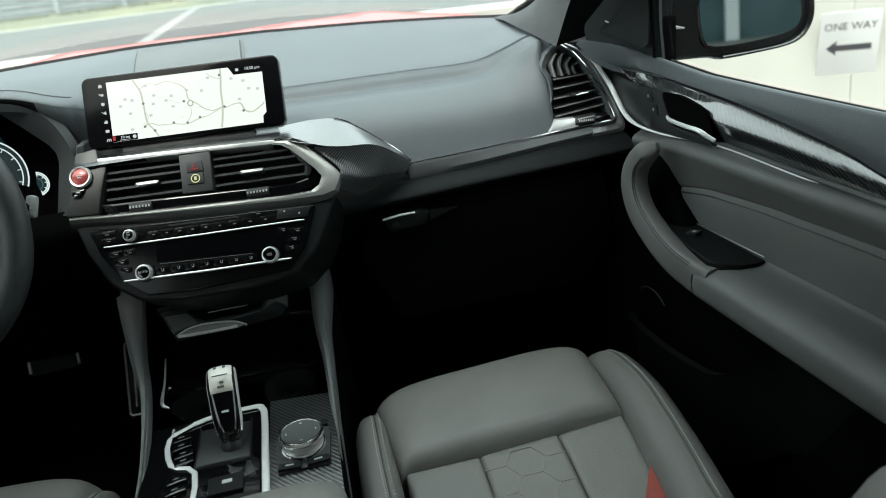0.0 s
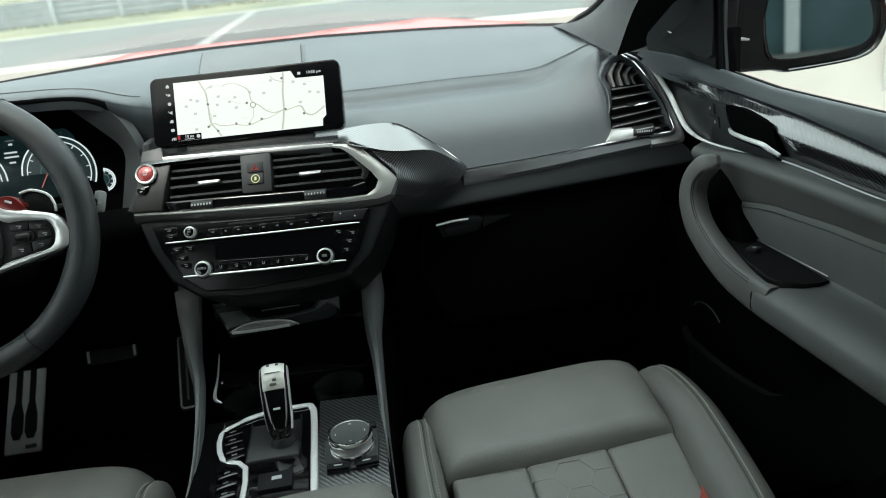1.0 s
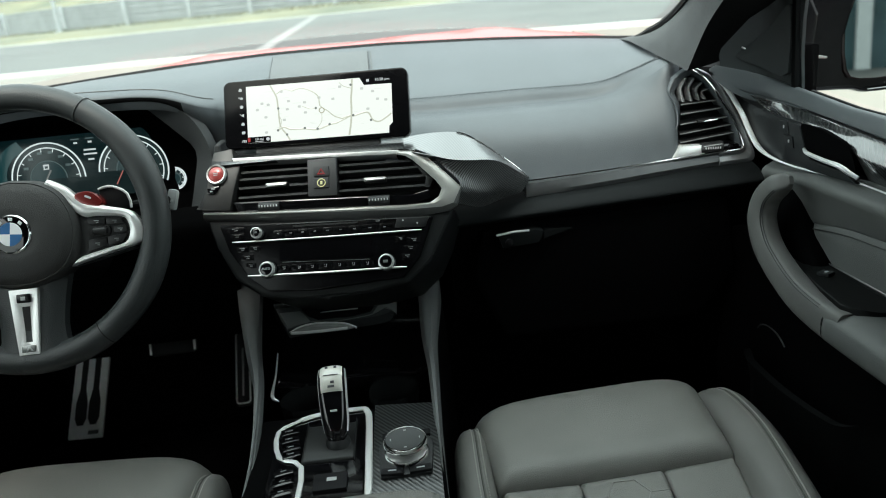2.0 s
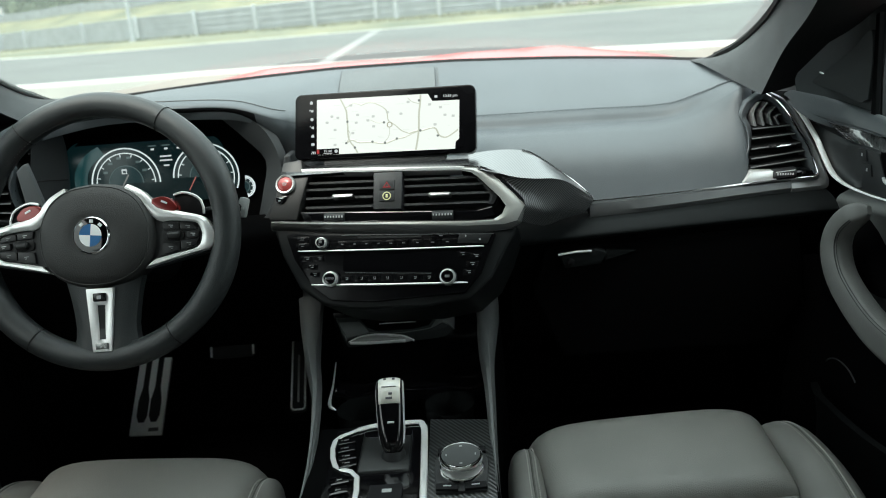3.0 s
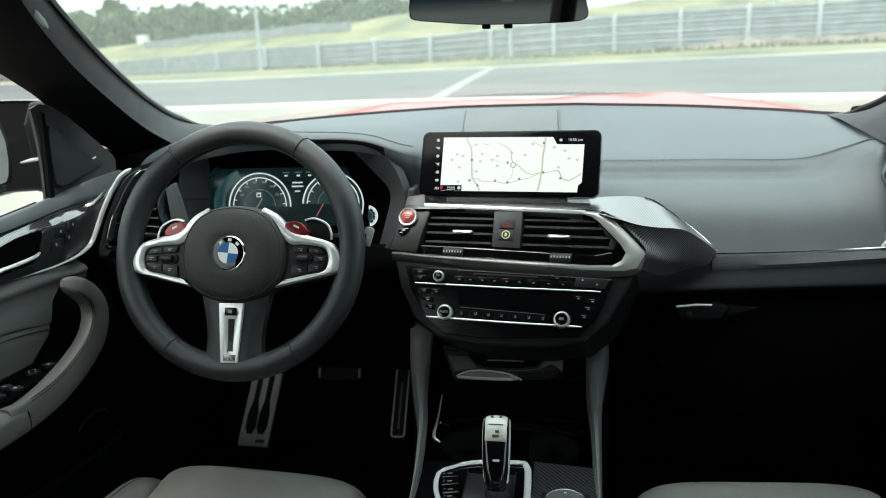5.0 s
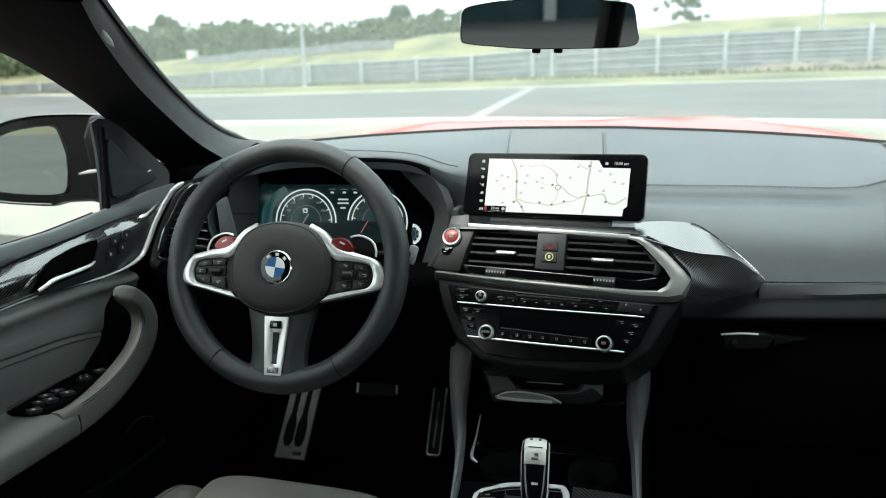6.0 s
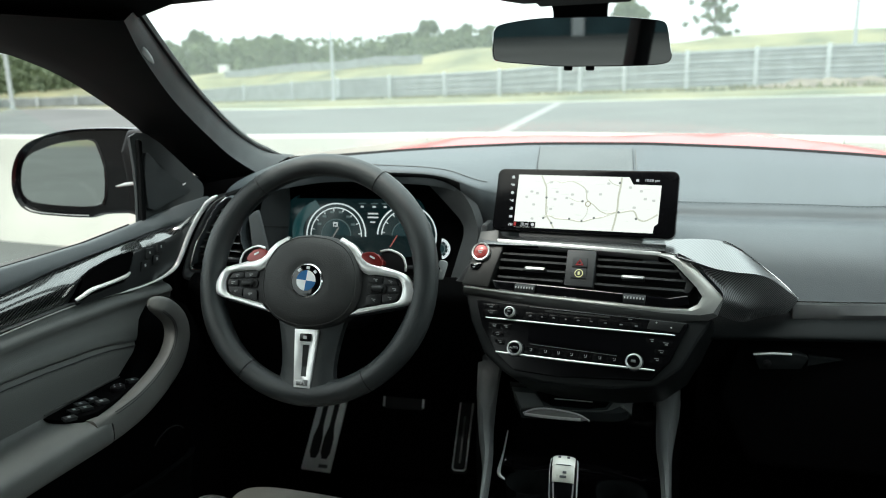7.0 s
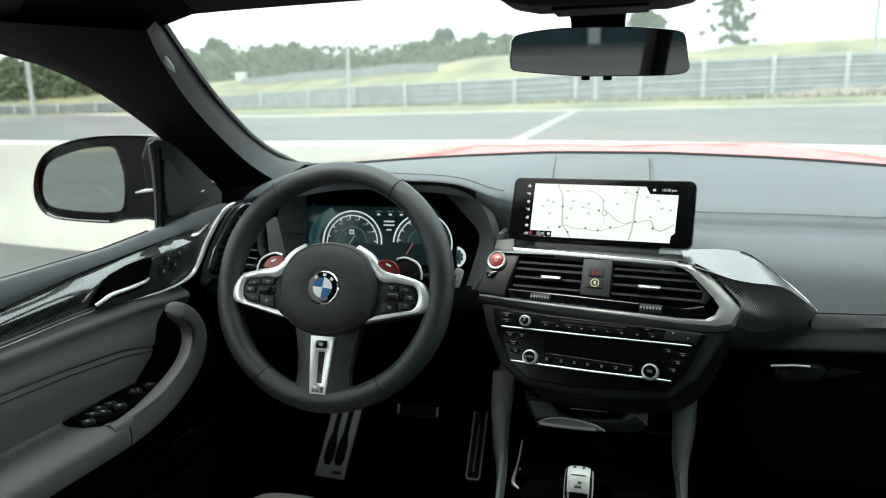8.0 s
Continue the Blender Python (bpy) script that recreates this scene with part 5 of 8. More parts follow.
def side_vent(s):
    root = thing("side_air_vent", "black side air vent in a curved silver surround", "air vent", group="side air vents")
    m = pose(SHIFT[s], 1.05, 0)
    opening = [(0.5915, 1.0925), (0.6045, 1.104), (0.6165, 1.1035), (0.634, 1.086), (0.6511, 1.0625), (0.6722, 1.031), (0.6818, 1.006), (0.6875, 0.991), (0.684, 0.988), (0.5905, 0.9945), (0.5935, 1.0327), (0.5925, 1.0625), (0.5845, 1.0795)]
    grow = [(0.5785, 1.104), (0.6, 1.117), (0.617, 1.1105), (0.6385, 1.088), (0.656, 1.0635), (0.677, 1.0315), (0.6865, 1.006), (0.692, 0.988), (0.686, 0.9825), (0.577, 0.9785), (0.5855, 1.03), (0.582, 1.0605), (0.571, 1.0835)]
    o, i = (np.array(spline([(s * x, z) for x, z in q + q[:1]], 4)[:-1]) for q in (grow, opening))
    rings = [[(a[0] + (a[0] - b[0]) * g, y + 0.002 * min(1, max(0, (0.63 - abs(a[0])) / 0.03)), a[1] + (a[1] - b[1]) * g) for a, b in zip(o, i)] for g, y in ((0.12, 0.008), (0.02, -0.0005), (-0.1, -0.001), (-0.2, 0.0005), (-0.55, 0.0045), (-0.95, 0.008), (-1.0, 0.01), (-1.0, 0.04))]
    part("shaft", prism([tuple(q) for q in i], 0.034, 0.05, m), DEEP_BLACK, root)
    part("surround", moved(sheet(rings, close_v=True), m), VENT_RIM, root, "pale grey moulded rim", 40)
    line = spline([(s * x, -0.0075, z) for x, z in ((0.604, 1.117), (0.623, 1.1035), (0.6405, 1.083), (0.6565, 1.0585), (0.6735, 1.0325), (0.6855, 1.005), (0.6925, 0.986), (0.688, 0.981))], 6)
    part("chrome_line", moved(tube(line, list(np.interp(np.linspace(0, 1, len(line)), [0, 0.15, 0.8, 1], [0.0009, 0.0015, 0.0016, 0.0012])), 8, up=(0, 1, 0)), m), CHROME, root, "thin chrome line")
    band = [((0.606, 1.1165), (0.614, 1.1175)), ((0.626, 1.1025), (0.637, 1.104)), ((0.643, 1.083), (0.659, 1.077)), ((0.6595, 1.0585), (0.678, 1.0465)), ((0.676, 1.0325), (0.696, 1.0135)), ((0.688, 1.005), (0.709, 0.984)), ((0.695, 0.985), (0.714, 0.968)), ((0.692, 0.979), (0.709, 0.9588)), ((0.682, 0.9768), (0.687, 0.9572)), ((0.655, 0.9758), (0.655, 0.9565))]
    rows = [[(s * a[0], -0.0055, a[1]), (s * (a[0] * 0.75 + b[0] * 0.25), -0.003, a[1] * 0.75 + b[1] * 0.25), (s * (a[0] * 0.35 + b[0] * 0.65), -0.009, a[1] * 0.35 + b[1] * 0.65), (s * b[0], -0.006, b[1]), (s * (b[0] + 0.004), 0.012, b[1])] for a, b in spline(np.array(band).reshape(-1, 4), 4).reshape(-1, 2, 2)]
    part("silver_arc", moved(thick(rows, (0, 0.006, 0)), m), ARC_SILVER, root, "curved satin graphite edge", 50)
    part("silver_sill", prism([(s * x, z) for x, z in ((0.5765, 0.977), (0.5915, 0.9955), (0.626, 0.9935), (0.63, 0.979))], -0.0065, 0.01, m, 0.0015), BEZEL_PLATE, root, "silver lower plate")
    part("black_sill", prism([(s * x, z) for x, z in ((0.6305, 0.979), (0.6265, 0.9935), (0.686, 0.99), (0.69, 0.982))], -0.006, 0.01, m, 0.0015), PIANO, root, "glossy black lower plate")
    part("sill_line", moved(tube([(s * 0.576, -0.0075, 0.9755), (s * 0.63, -0.0075, 0.978), (s * 0.69, -0.0075, 0.98)], 0.0014, 6, up=(0, 1, 0)), m), CHROME, root, "thin chrome line")
    for zl, zr, b in ((1.0611, 1.0625, 0.6505), (1.0455, 1.049, 0.6595), (1.029, 1.0335, 0.669), (1.013, 1.0205, 0.6765), (0.999, 1.007, 0.6815)):
        bm = loft([[(s * x, y, z + h) for y, h in ((0.005, 0.0009), (0.007, 0.0016), (0.026, 0.0022), (0.026, -0.0008), (0.007, -0.0012), (0.005, -0.0009))] for x, z in ((0.5925, zl), (b, zr))])
        slat = part("slat", moved(bm, m), SLAT_DARK, root)
        # paler bead paints the light on the slat's front edge
        part("slat_edge", moved(tube([(s * 0.5925, 0.0045, zl), (s * b, 0.0045, zr)], 0.0012, 6), m), SLAT_LIT_EDGE, slat, "front edge painted as lit")
    for x, zt in ((0.5985, 1.1025), (0.6115, 1.101), (0.624, 1.0925), (0.6345, 1.082)):
        mid = 1.0745 + (zt - 1.0745) * 0.42
        fin = spline([(x, zt), (x - 0.0085, mid), (x - 0.0035, 1.0655)], 5)
        rows = [[(s * (a - 0.0012), 0.002, c), (s * (a + 0.0012), 0.002, c), (s * (a + 0.0042), 0.006, c), (s * (a + 0.0046), 0.024, c), (s * (a - 0.0012), 0.024, c)] for a, c in fin]
        part("fin", moved(loft(rows), m), FIN_GREY, root, "grey curved fin", 50)
    tab = part("vent_tab", box(0.03, 0.012, 0.0052, m @ pose(s * 0.6335, 0.0, 1.0335, 0, -s * 2, 0), 0.0018), SLAT_DARK, root, "slider tab")
    part("tab_face", box(0.024, 0.004, 0.0034, m @ pose(s * 0.637, -0.006, 1.0338, 0, -s * 2, 0), 0.0012), CHROME, tab, "chrome face")
    w = part("thumb_wheel", moved(lathe([(0.0075, -0.0185), (0.0085, -0.0165), (0.0085, 0.0165), (0.0075, 0.0185)], pose(0, 0, 0, 0, 0, 90), 20), m @ pose(s * 0.642, -0.001, 0.988, 0, -s * 3, 0)), SOFT_BLACK, root)
    part("wheel_line", box(0.03, 0.001, 0.0012, m @ pose(s * 0.642, -0.0092, 0.9925, 0, -s * 3, 0)), WHITE_MARK, w)
    for k in range(7):
        part("wheel_mark", box(0.0016, 0.0015, 0.0032, m @ pose(s * (0.63 + 0.004 * k), -0.0098, 0.9885 - 0.0002 * k)), WHITE_MARK, w)
    if s > 0:
        for ob in root.children_recursive:
            for v in ob.data.vertices:
                v.co = slant(v.co)


ARC_SILVER = mat("arc_satin_graphite", (0.24, 0.25, 0.255), 0.36, 0.4, vary=0.06)
SLAT_LIT_EDGE = mat("slat_lit_edge", (0.13, 0.135, 0.138), 0.4, vary=0.1)
SLAT_DARK = mat("slat_black_plastic", (0.012, 0.0125, 0.013), 0.5, spec=0.3, vary=0.1)
FIN_GREY = mat("fin_grey_plastic", (0.2, 0.205, 0.205), 0.45, vary=0.08)
VENT_RIM = mat("vent_rim_grey", (0.09, 0.103, 0.112), 0.4, vary=0.06, vscale=25)
BEZEL_PLATE = mat("sill_silver", (0.75, 0.76, 0.75), 0.35, 0.5, vary=0.04, vscale=30)
for s in (-1, 1):
    side_vent(s)

# ---- doors ----
SILL = [(1.14, 1.09), (0.995, 1.081), (0.848, 1.069), (0.667, 1.066), (0.52, 1.065), (-0.1, 1.062)]
TRIM_TOP = [(1.27, 1.08), (1.2, 1.064), (1.14, 1.058), (0.995, 1.057), (0.907, 1.052), (0.764, 1.043), (0.65, 1.031), (0.558, 1.019), (0.504, 1.005), (0.4, 0.992), (-0.1, 0.988)]
BAND_LOW = [(1.14, 1.05), (1.04, 1.05), (0.967, 1.04), (0.86, 1.036), (0.82, 1.029), (0.785, 1.018), (0.628, 1.009), (0.487, 0.998), (0.4, 0.988), (-0.1, 0.985)]
CHROME_Z = [(1.02, 1.012), (0.991, 0.999), (0.9, 0.994), (0.772, 0.991), (0.6, 0.988), (0.464, 0.987), (0.3, 0.984), (-0.1, 0.98)]
RIDGE = [(1.12, 0.945), (1.03, 0.952), (0.86, 0.966), (0.72, 0.97), (0.6, 0.971), (0.47, 0.975), (-0.1, 0.972)]
SEAM_Z = [(0.95, 0.882), (0.924, 0.89), (0.803, 0.915), (0.675, 0.926), (0.574, 0.931), (0.478, 0.936), (-0.1, 0.94)]


def curve_z(pts, y):
    p = sorted(pts)
    return float(np.interp(y, [a for a, _ in p], [b for _, b in p]))


def arm_z(y):
    """Height of the armrest's top."""
    return 0.846 + 0.03 * (0.72 - y)


def build_door(s):
    side = "driver's" if s < 0 else "passenger's"
    root = thing("front_door", f"closed front door, {side} side, grey leather with carbon fibre trim", "car door", group="front doors")
    d = SHIFT[s]

    def at(x, y, z):
        """Upper door: it curves in to meet the dashboard's end."""
        if y > 0.95:
            k = float(np.interp(y, [0.95, 0.99, 1.03, 1.077, 1.14, 1.28], [1.04, 1.07, 1.094, 1.112, 1.12, 1.123])) / (y + 0.09)
            x, y, z = 0.12 + (x - 0.12) * k, y * k - 0.09 * (1 - k), 1.265 + (z - 1.265) * k
        return (s * x + d, y, z)

    def low(x, y, z):
        """Lower door, a little further in on the driver's side."""
        return (s * (x - max(0, y - 0.95) * 0.16), y, z - (0.006 if s < 0 else 0))

    def swept(bm):
        for v in bm.verts:
            v.co = at(v.co.x, v.co.y, v.co.z)
        return bm

    ys = np.concatenate([np.linspace(1.27, 0.97, 14), np.linspace(0.94, -0.1, 36)])
    rows = []
    for y in ys:
        zs, zt = curve_z(SILL, y), curve_z(TRIM_TOP, y)
        rows.append(spline([at(0.8, y, zs - 0.034), at(0.772, y, zs - 0.018), at(0.757, y, zs - 0.004), at(0.748, y, zs), at(0.739, y, zs * 0.7 + zt * 0.3), at(0.734, y, zt + 0.003), at(0.745, y, zt - 0.003)], 2))
    part("sill_pad", thick(rows, (s * 0.005, 0, -0.012)), DOOR_DARK, root, "dark vinyl sill pad", 60)
    part("window_seal", tube([at(0.76, y, curve_z(SILL, y) - 0.004) for y in ys if y < 0.99], 0.0035, 6), RUBBER, root, "black window seal")
    # carbon trim: narrow upper strip, a facet tilted up to the window, a facet towards the cabin
    ty = [0.952, 0.94, 0.92, 0.9, 0.86, 0.83, 0.806, 0.8, 0.79, 0.78, 0.77, 0.762] + list(np.linspace(0.74, -0.1, 22))
    rows = []
    for y in ty:
        zt, zb, zc = curve_z(TRIM_TOP, y), curve_z(BAND_LOW, y), curve_z(CHROME_Z, y) - 0.005
        strip = float(np.interp(y, [0.45, 0.5, 0.6, 0.8, 0.95, 1.0], [0.001, 0.002, 0.005, 0.005, 0.002, 0.001])) * min(1, (zt - zb) / 0.02)
        cut = float(np.interp(y, [0.766, 0.802], [0.0, 1.0]))
        zl = zc + (zb - 0.003 - zc) * cut
        zu = zt - strip
        mid = (zu + zb) / 2
        xb = 0.732 - float(np.interp(y, [0.6, 0.74, 0.82, 0.95], [0.4, 0.52, 0.66, 0.68])) * (zu - zb)
        rows.append([at(0.738, y, zt), at(0.7325, y, zt - strip * 0.3), at(0.732, y, zu), at((0.732 + xb) / 2 - 0.0003, y, mid + 0.0004), at(xb + 0.0004, y, zb + 0.0012), at(xb, y, zb - 0.0008), at(xb + (0.727 - xb) * 0.3, y, (zb + zl) / 2), at(0.727, y, zl)])
    part("carbon_trim", thick(rows, (s * 0.012, 0, 0)), CARBON, root, "glossy carbon fibre trim", 24)
    arc = [(0.6308, 1.022, 1.1103), (0.6428, 1.022, 1.0964), (0.6535, 1.021, 1.0826), (0.6737, 1.018, 1.0487), (0.6851, 1.012, 1.0204), (0.6919, 1.002, 0.9997), (0.6948, 0.985, 0.9893), (0.6985, 0.96, 0.9828), (0.7065, 0.925, 0.9785), (0.7145, 0.885, 0.978)]
    arc = [(0.609, 1.022, 1.1235)] + arc if s < 0 else [tuple(slant(q)) for q in arc]
    line = spline([(s * x + d, y, z) for x, y, z in arc] + [at(0.7205, y, curve_z(CHROME_Z, y) - 0.006) for y in (0.772, 0.6, 0.464, 0.3, -0.1)], 6)
    rad = [float(np.interp(q[1], [0.7, 0.93, 0.97, 1.0, 1.02], [0.0012, 0.0016, 0.0026, 0.004, 0.0042])) for q in line]
    rad[0], rad[1] = 0.0015, 0.003
    part("chrome_line", tube(line, rad, 8), LEVER_SILVER, root, "silver line sweeping under the trim")
    # the trim's front end fans out to the silver arc: carbon above, black plate below
    side = [(s * (x + 0.0015) + d, y + 0.002, z) for x, y, z in arc[-10:-2]]
    hem = [at(0.7335, y, curve_z(TRIM_TOP, y) - 0.002) for y in (1.1, 1.03, 0.98, 0.95)]
    joint = [at(0.7236, 0.95, 1.0395), at(0.7145, 0.95, 1.0385), at(0.7135, 0.95, 1.018), at(0.7135, 0.95, 0.9805)]
    cut, middle = [], np.array((s * 0.12, -0.09, 1.265))
    for f in (0, 0.25, 0.5, 0.75, 1):
        q = np.array(side[2]) * (1 - f) + np.array(joint[0]) * f + np.array((-s * 0.004, 0, -0.004)) * f * (1 - f) * 4
        cut.append(tuple(middle + (q - middle) * (1 + 0.1 * f * (1 - f))))
    part("carbon_front", thick(patch([side[0], hem[0], hem[1], hem[2], hem[3]], cut, side[:3], [hem[3], at(0.728, 0.95, 1.047), joint[0]], 16, 6), (s * 0.004, 0.004, 0)), CARBON, root, "glossy carbon fibre trim", 40)
    part("front_plate", thick(patch(cut, [side[-1], tuple((np.array(side[-1]) + np.array(joint[-1])) / 2), joint[-1]], side[2:], joint, 14, 10), (s * 0.004, 0.004, 0)), PLATE, root, "black satin plate", 40)
    # black plate in front of the trim, with keys, and the handle cup
    plate = [(0.953, 1.04), (0.918, 1.038), (0.9, 1.008), (0.884, 0.9945), (0.8, 0.9935), (0.775, 0.985), (0.885, 0.9785), (0.953, 0.98)]
    SIDE = Matrix(((0, s, 0, d), (1, 0, 0, 0), (0, 0, 1, 0), (0, 0, 0, 1)))
    FLAT = Matrix(((0, 1, 0, 0), (1, 0, 0, 0), (0, 0, 1, 0), (0, 0, 0, 1)))
    part("key_plate", swept(prism(plate, 0.7135, 0.735, FLAT, 0.0015)), PLATE, root, "black satin plate")
    cup = [tuple(q) for q in spline([(0.914, 1.04), (0.88, 1.041), (0.84, 1.036), (0.81, 1.03), (0.795, 1.018), (0.784, 0.998), (0.8, 0.9945), (0.85, 0.9945), (0.886, 0.996), (0.902, 1.01), (0.918, 1.04)], 3)[:-1]]
    cx, cz = 0.85, 1.016
    rings = [[(cx + (a - cx) * f, x, cz + (b - cz) * f) for a, b in cup] for f, x in ((1.04, 0.7155), (0.98, 0.7165), (0.93, 0.726), (0.82, 0.737), (0.4, 0.742))]
    # the cup's near-black colour holds the shade of the recess
    part("handle_cup", moved(loft(rings), SIDE), SHADE_BLACK, root, "recessed cup, black with shade put into its colour", 60)
    part("cup_backing", box(0.006, 0.3, 0.07, pose(s * 0.752 + d, 0.85, 1.015)), SHADE_BLACK, root)
    lever = spline([at(0.712, 0.898, 1.0075), at(0.704, 0.875, 1.0065), at(0.7, 0.83, 1.0065), at(0.701, 0.796, 1.006), at(0.706, 0.782, 1.0), at(0.712, 0.771, 0.9945)], 5)
    part("door_lever", tube(lever, list(np.interp(np.linspace(0, 1, len(lever)), [0, 0.2, 0.7, 1], [0.0018, 0.0029, 0.0034, 0.0026])), 10, 1.2, up=(s, 0, 0)), LEVER_SILVER, root, "silver door lever")
    cols = ((0.947, 0.0), (0.982, 0.004)) if s < 0 else ((0.947, 0.0),)
    for yc, dz in cols:
        for k in range(2):
            y0, z0 = yc + 0.012 - 0.016 * k, 1.03 - 0.019 * k + dz
            key = part("memory_key", swept(prism([(y0 - 0.012, z0 + 0.008), (y0 + 0.012, z0 + 0.007), (y0 + 0.005, z0 - 0.008), (y0 - 0.017, z0 - 0.008)], 0.7115, 0.716, FLAT, 0.0006)), PLATE, root)
            part("key_print", swept(box(0.0006, 0.0035, 0.0045, pose(0.7112, y0 - 0.004, z0))), WHITE_MARK, key)
    # padded roll and insert
    ys = [y for y in ys if y < 1.0]
    ys = [1.0] + ys
    rows = []
    for y in ys:
        zc, zr, zm = curve_z(CHROME_Z, y), curve_z(RIDGE, y), curve_z(SEAM_Z, y)
        zc = min(zc, 0.998) - 0.014 * min(1, max(0, (y - 0.77) / 0.1))
        rows.append(spline([at(0.714, y, zc), at(0.722, y, zc - 0.004), at(0.722, y, zr + 0.012), at(0.71, y, zr + 0.006), at(0.704, y, zr - 0.004), at(0.711, y, zr - 0.018), low(0.7225, y, zm + 0.006), low(0.7255, y, zm)], 2))
    part("upper_roll", thick(rows, (s * 0.01, 0, 0)), DOOR_GREY, root, "grey leather roll under the trim", 60)
    rows = []
    for y in ys:
        zm = curve_z(SEAM_Z, y)
        rows.append([low(0.7255, y, zm - 0.0005), low(0.7225, y, zm - 0.008), low(0.7225, y, zm * 0.5 + 0.43), low(0.7265, y, 0.85), low(0.73, y, 0.79)])
    part("insert", thick(rows, (s * 0.01, 0, 0)), DOOR_GREY, root, "grey leather door insert", 60)
    st = [low(0.7215, y, curve_z(SEAM_Z, y) - 0.008) for y in np.linspace(0.93, -0.1, 30)]
    part("insert_seam", tube(st, 0.0008, 5), SOFT_BLACK, root)
    # armrest, grab handle
    path = spline([low(0.68, 0.868, 0.972), low(0.672, 0.888, 0.96), low(0.666, 0.908, 0.935), low(0.662, 0.909, 0.905), low(0.66, 0.886, 0.873), low(0.66, 0.845, 0.849), low(0.659, 0.79, 0.832), low(0.662, 0.74, 0.824), low(0.665, 0.69, 0.822)], 5)
    f = np.linspace(0, 1, len(path))
    wide = np.interp(f, [0, 0.04, 0.12, 0.35, 0.6, 0.85, 1], [0.006, 0.0125, 0.0155, 0.0185, 0.0205, 0.0228, 0.0245])
    rows, seams = [], ([], [])
    for k, p in enumerate(path):
        t = Vector(path[min(k + 1, len(path) - 1)] - path[max(k - 1, 0)]).normalized()
        lean = 1 - f[k]
        inward = Vector((-s, -0.35 * lean, 0.25 * lean + 0.05))
        deep = float(np.interp(f[k], [0, 0.05, 0.13], [0.004, 0.0115, 0.0165]))
        inward = (inward - t * inward.dot(t)).normalized()
        across = t.cross(inward) * s
        ring = []
        for a in np.linspace(0, 2 * math.pi, 25)[:-1]:
            c, d2 = math.cos(a), math.sin(a)
            ring.append(Vector(p) + inward * deep * math.copysign(abs(c) ** 0.5, c) + across * float(wide[k]) * math.copysign(abs(d2) ** 0.6, d2))
        rows.append(ring)
        for seam_line, q in zip(seams, (0.72, 0.86)):
            seam_line.append(Vector(p) + inward * (0.0158 if q < 0.8 else 0.0142) - across * float(wide[k]) * q)
    part("pull_handle", bevelled(loft(rows), 0.003, 2, 50), HANDLE_GREY, root, "grey leather grab handle", 40)
    for seam_line in seams:
        part("handle_seam", tube(seam_line[4:-4], 0.0007, 5), SOFT_BLACK, root)
    rows = [[low(0.726, y, z0), low(0.712, y, z0 - 0.002), low(0.7, y, (z0 + z1) / 2), low(0.69, y, z1), low(0.705, y, 0.8)] for y, z0, z1 in ((1.0, 0.93, 0.88), (0.965, 0.955, 0.872), (0.93, 0.955, 0.862), (0.9, 0.93, 0.852), (0.87, 0.885, 0.845), (0.83, 0.853, 0.84))]
    # near-black sheet paints the shade between handle and insert
    part("pull_recess", thick(rows, (s * 0.004, 0, 0)), SHADE_BLACK, root, "dark sheet painting the shade behind the handle", 60)
    rows = []
    for y in [0.716, 0.712, 0.704] + list(np.linspace(0.68, -0.1, 21)):
        z = arm_z(y)
        lead = float(np.interp(y, [0.7, 0.712, 0.716], [1.0, 0.985, 0.93]))
        mid = low(0.675, y, z - 0.025)
        row = spline([low(0.7275, y, z + 0.006), low(0.718, y, z + 0.001), low(0.69, y, z), low(0.666, y, z - 0.003), low(0.649, y, z - 0.011), low(0.6455, y, z - 0.024), low(0.647, y, z - 0.04), low(0.657, y, z - 0.049), low(0.69, y, z - 0.053)], 2)
        rows.append([(mid[0] + (q[0] - mid[0]) * lead, y, mid[2] + (q[2] - mid[2]) * lead) for q in row])
    part("armrest", thick(rows, (s * 0.008, 0, -0.004)), DOOR_GREY, root, "padded grey leather armrest", 60)
    for dz in (-0.0145, -0.0195):
        part("armrest_seam", tube([low(0.6485 + (dz + 0.0145) * 0.3, y, arm_z(y) + dz) for y in np.linspace(0.71, -0.1, 22)], 0.0009, 5), SOFT_BLACK, root)
    part("pull_joint", tube(np.array(rows[0])[2:-2] * 0.4 + np.array(rows[1])[2:-2] * 0.6 + np.array((0, 0.002, 0)), 0.0013, 5), RUBBER, root)
    # switch bowl
    sw = [(0.7245, 0.67), (0.71, 0.668), (0.69, 0.671), (0.672, 0.685), (0.662, 0.705), (0.668, 0.76), (0.678, 0.82), (0.69, 0.87), (0.7245, 0.885)]
    swb = bmesh.new()
    rings = [[low(0.7 + (x - 0.7) * g, y, z) for x, y in sw] for g, z in ((1.0, 0.8525), (0.97, 0.8535), (0.94, 0.851))]
    loft([[low(x, y, 0.83) for x, y in sw]] + rings, bm=swb)
    sp = part("switch_panel", swb, SHADE_BLACK if s < 0 else RECESS_SHADE, root, "black switch panel" if s < 0 else "bowl in the armrest, near-black with painted shade")
    part("switch_edge", tube([low(0.7235, y, 0.8515 + 0.006 * (0.885 - y) / 0.2) for y in np.linspace(0.875, 0.672, 6)], 0.001, 5), GUNMETAL, root, "chrome edge")
    places = [(0.698, 0.701), (0.686, 0.678), (0.7, 0.74), (0.68, 0.737), (0.705, 0.722), (0.688, 0.712), (0.69, 0.82)] if s < 0 else [(0.7, 0.8)]
    for x, y in places:
        b = part("window_switch", box(0.0145, 0.0175, 0.005, pose(s * x, y, 0.8535 + low(0, 0, 0)[2], -6, 0, s * 25), 0.0008), PLATE, sp, "black window switch")
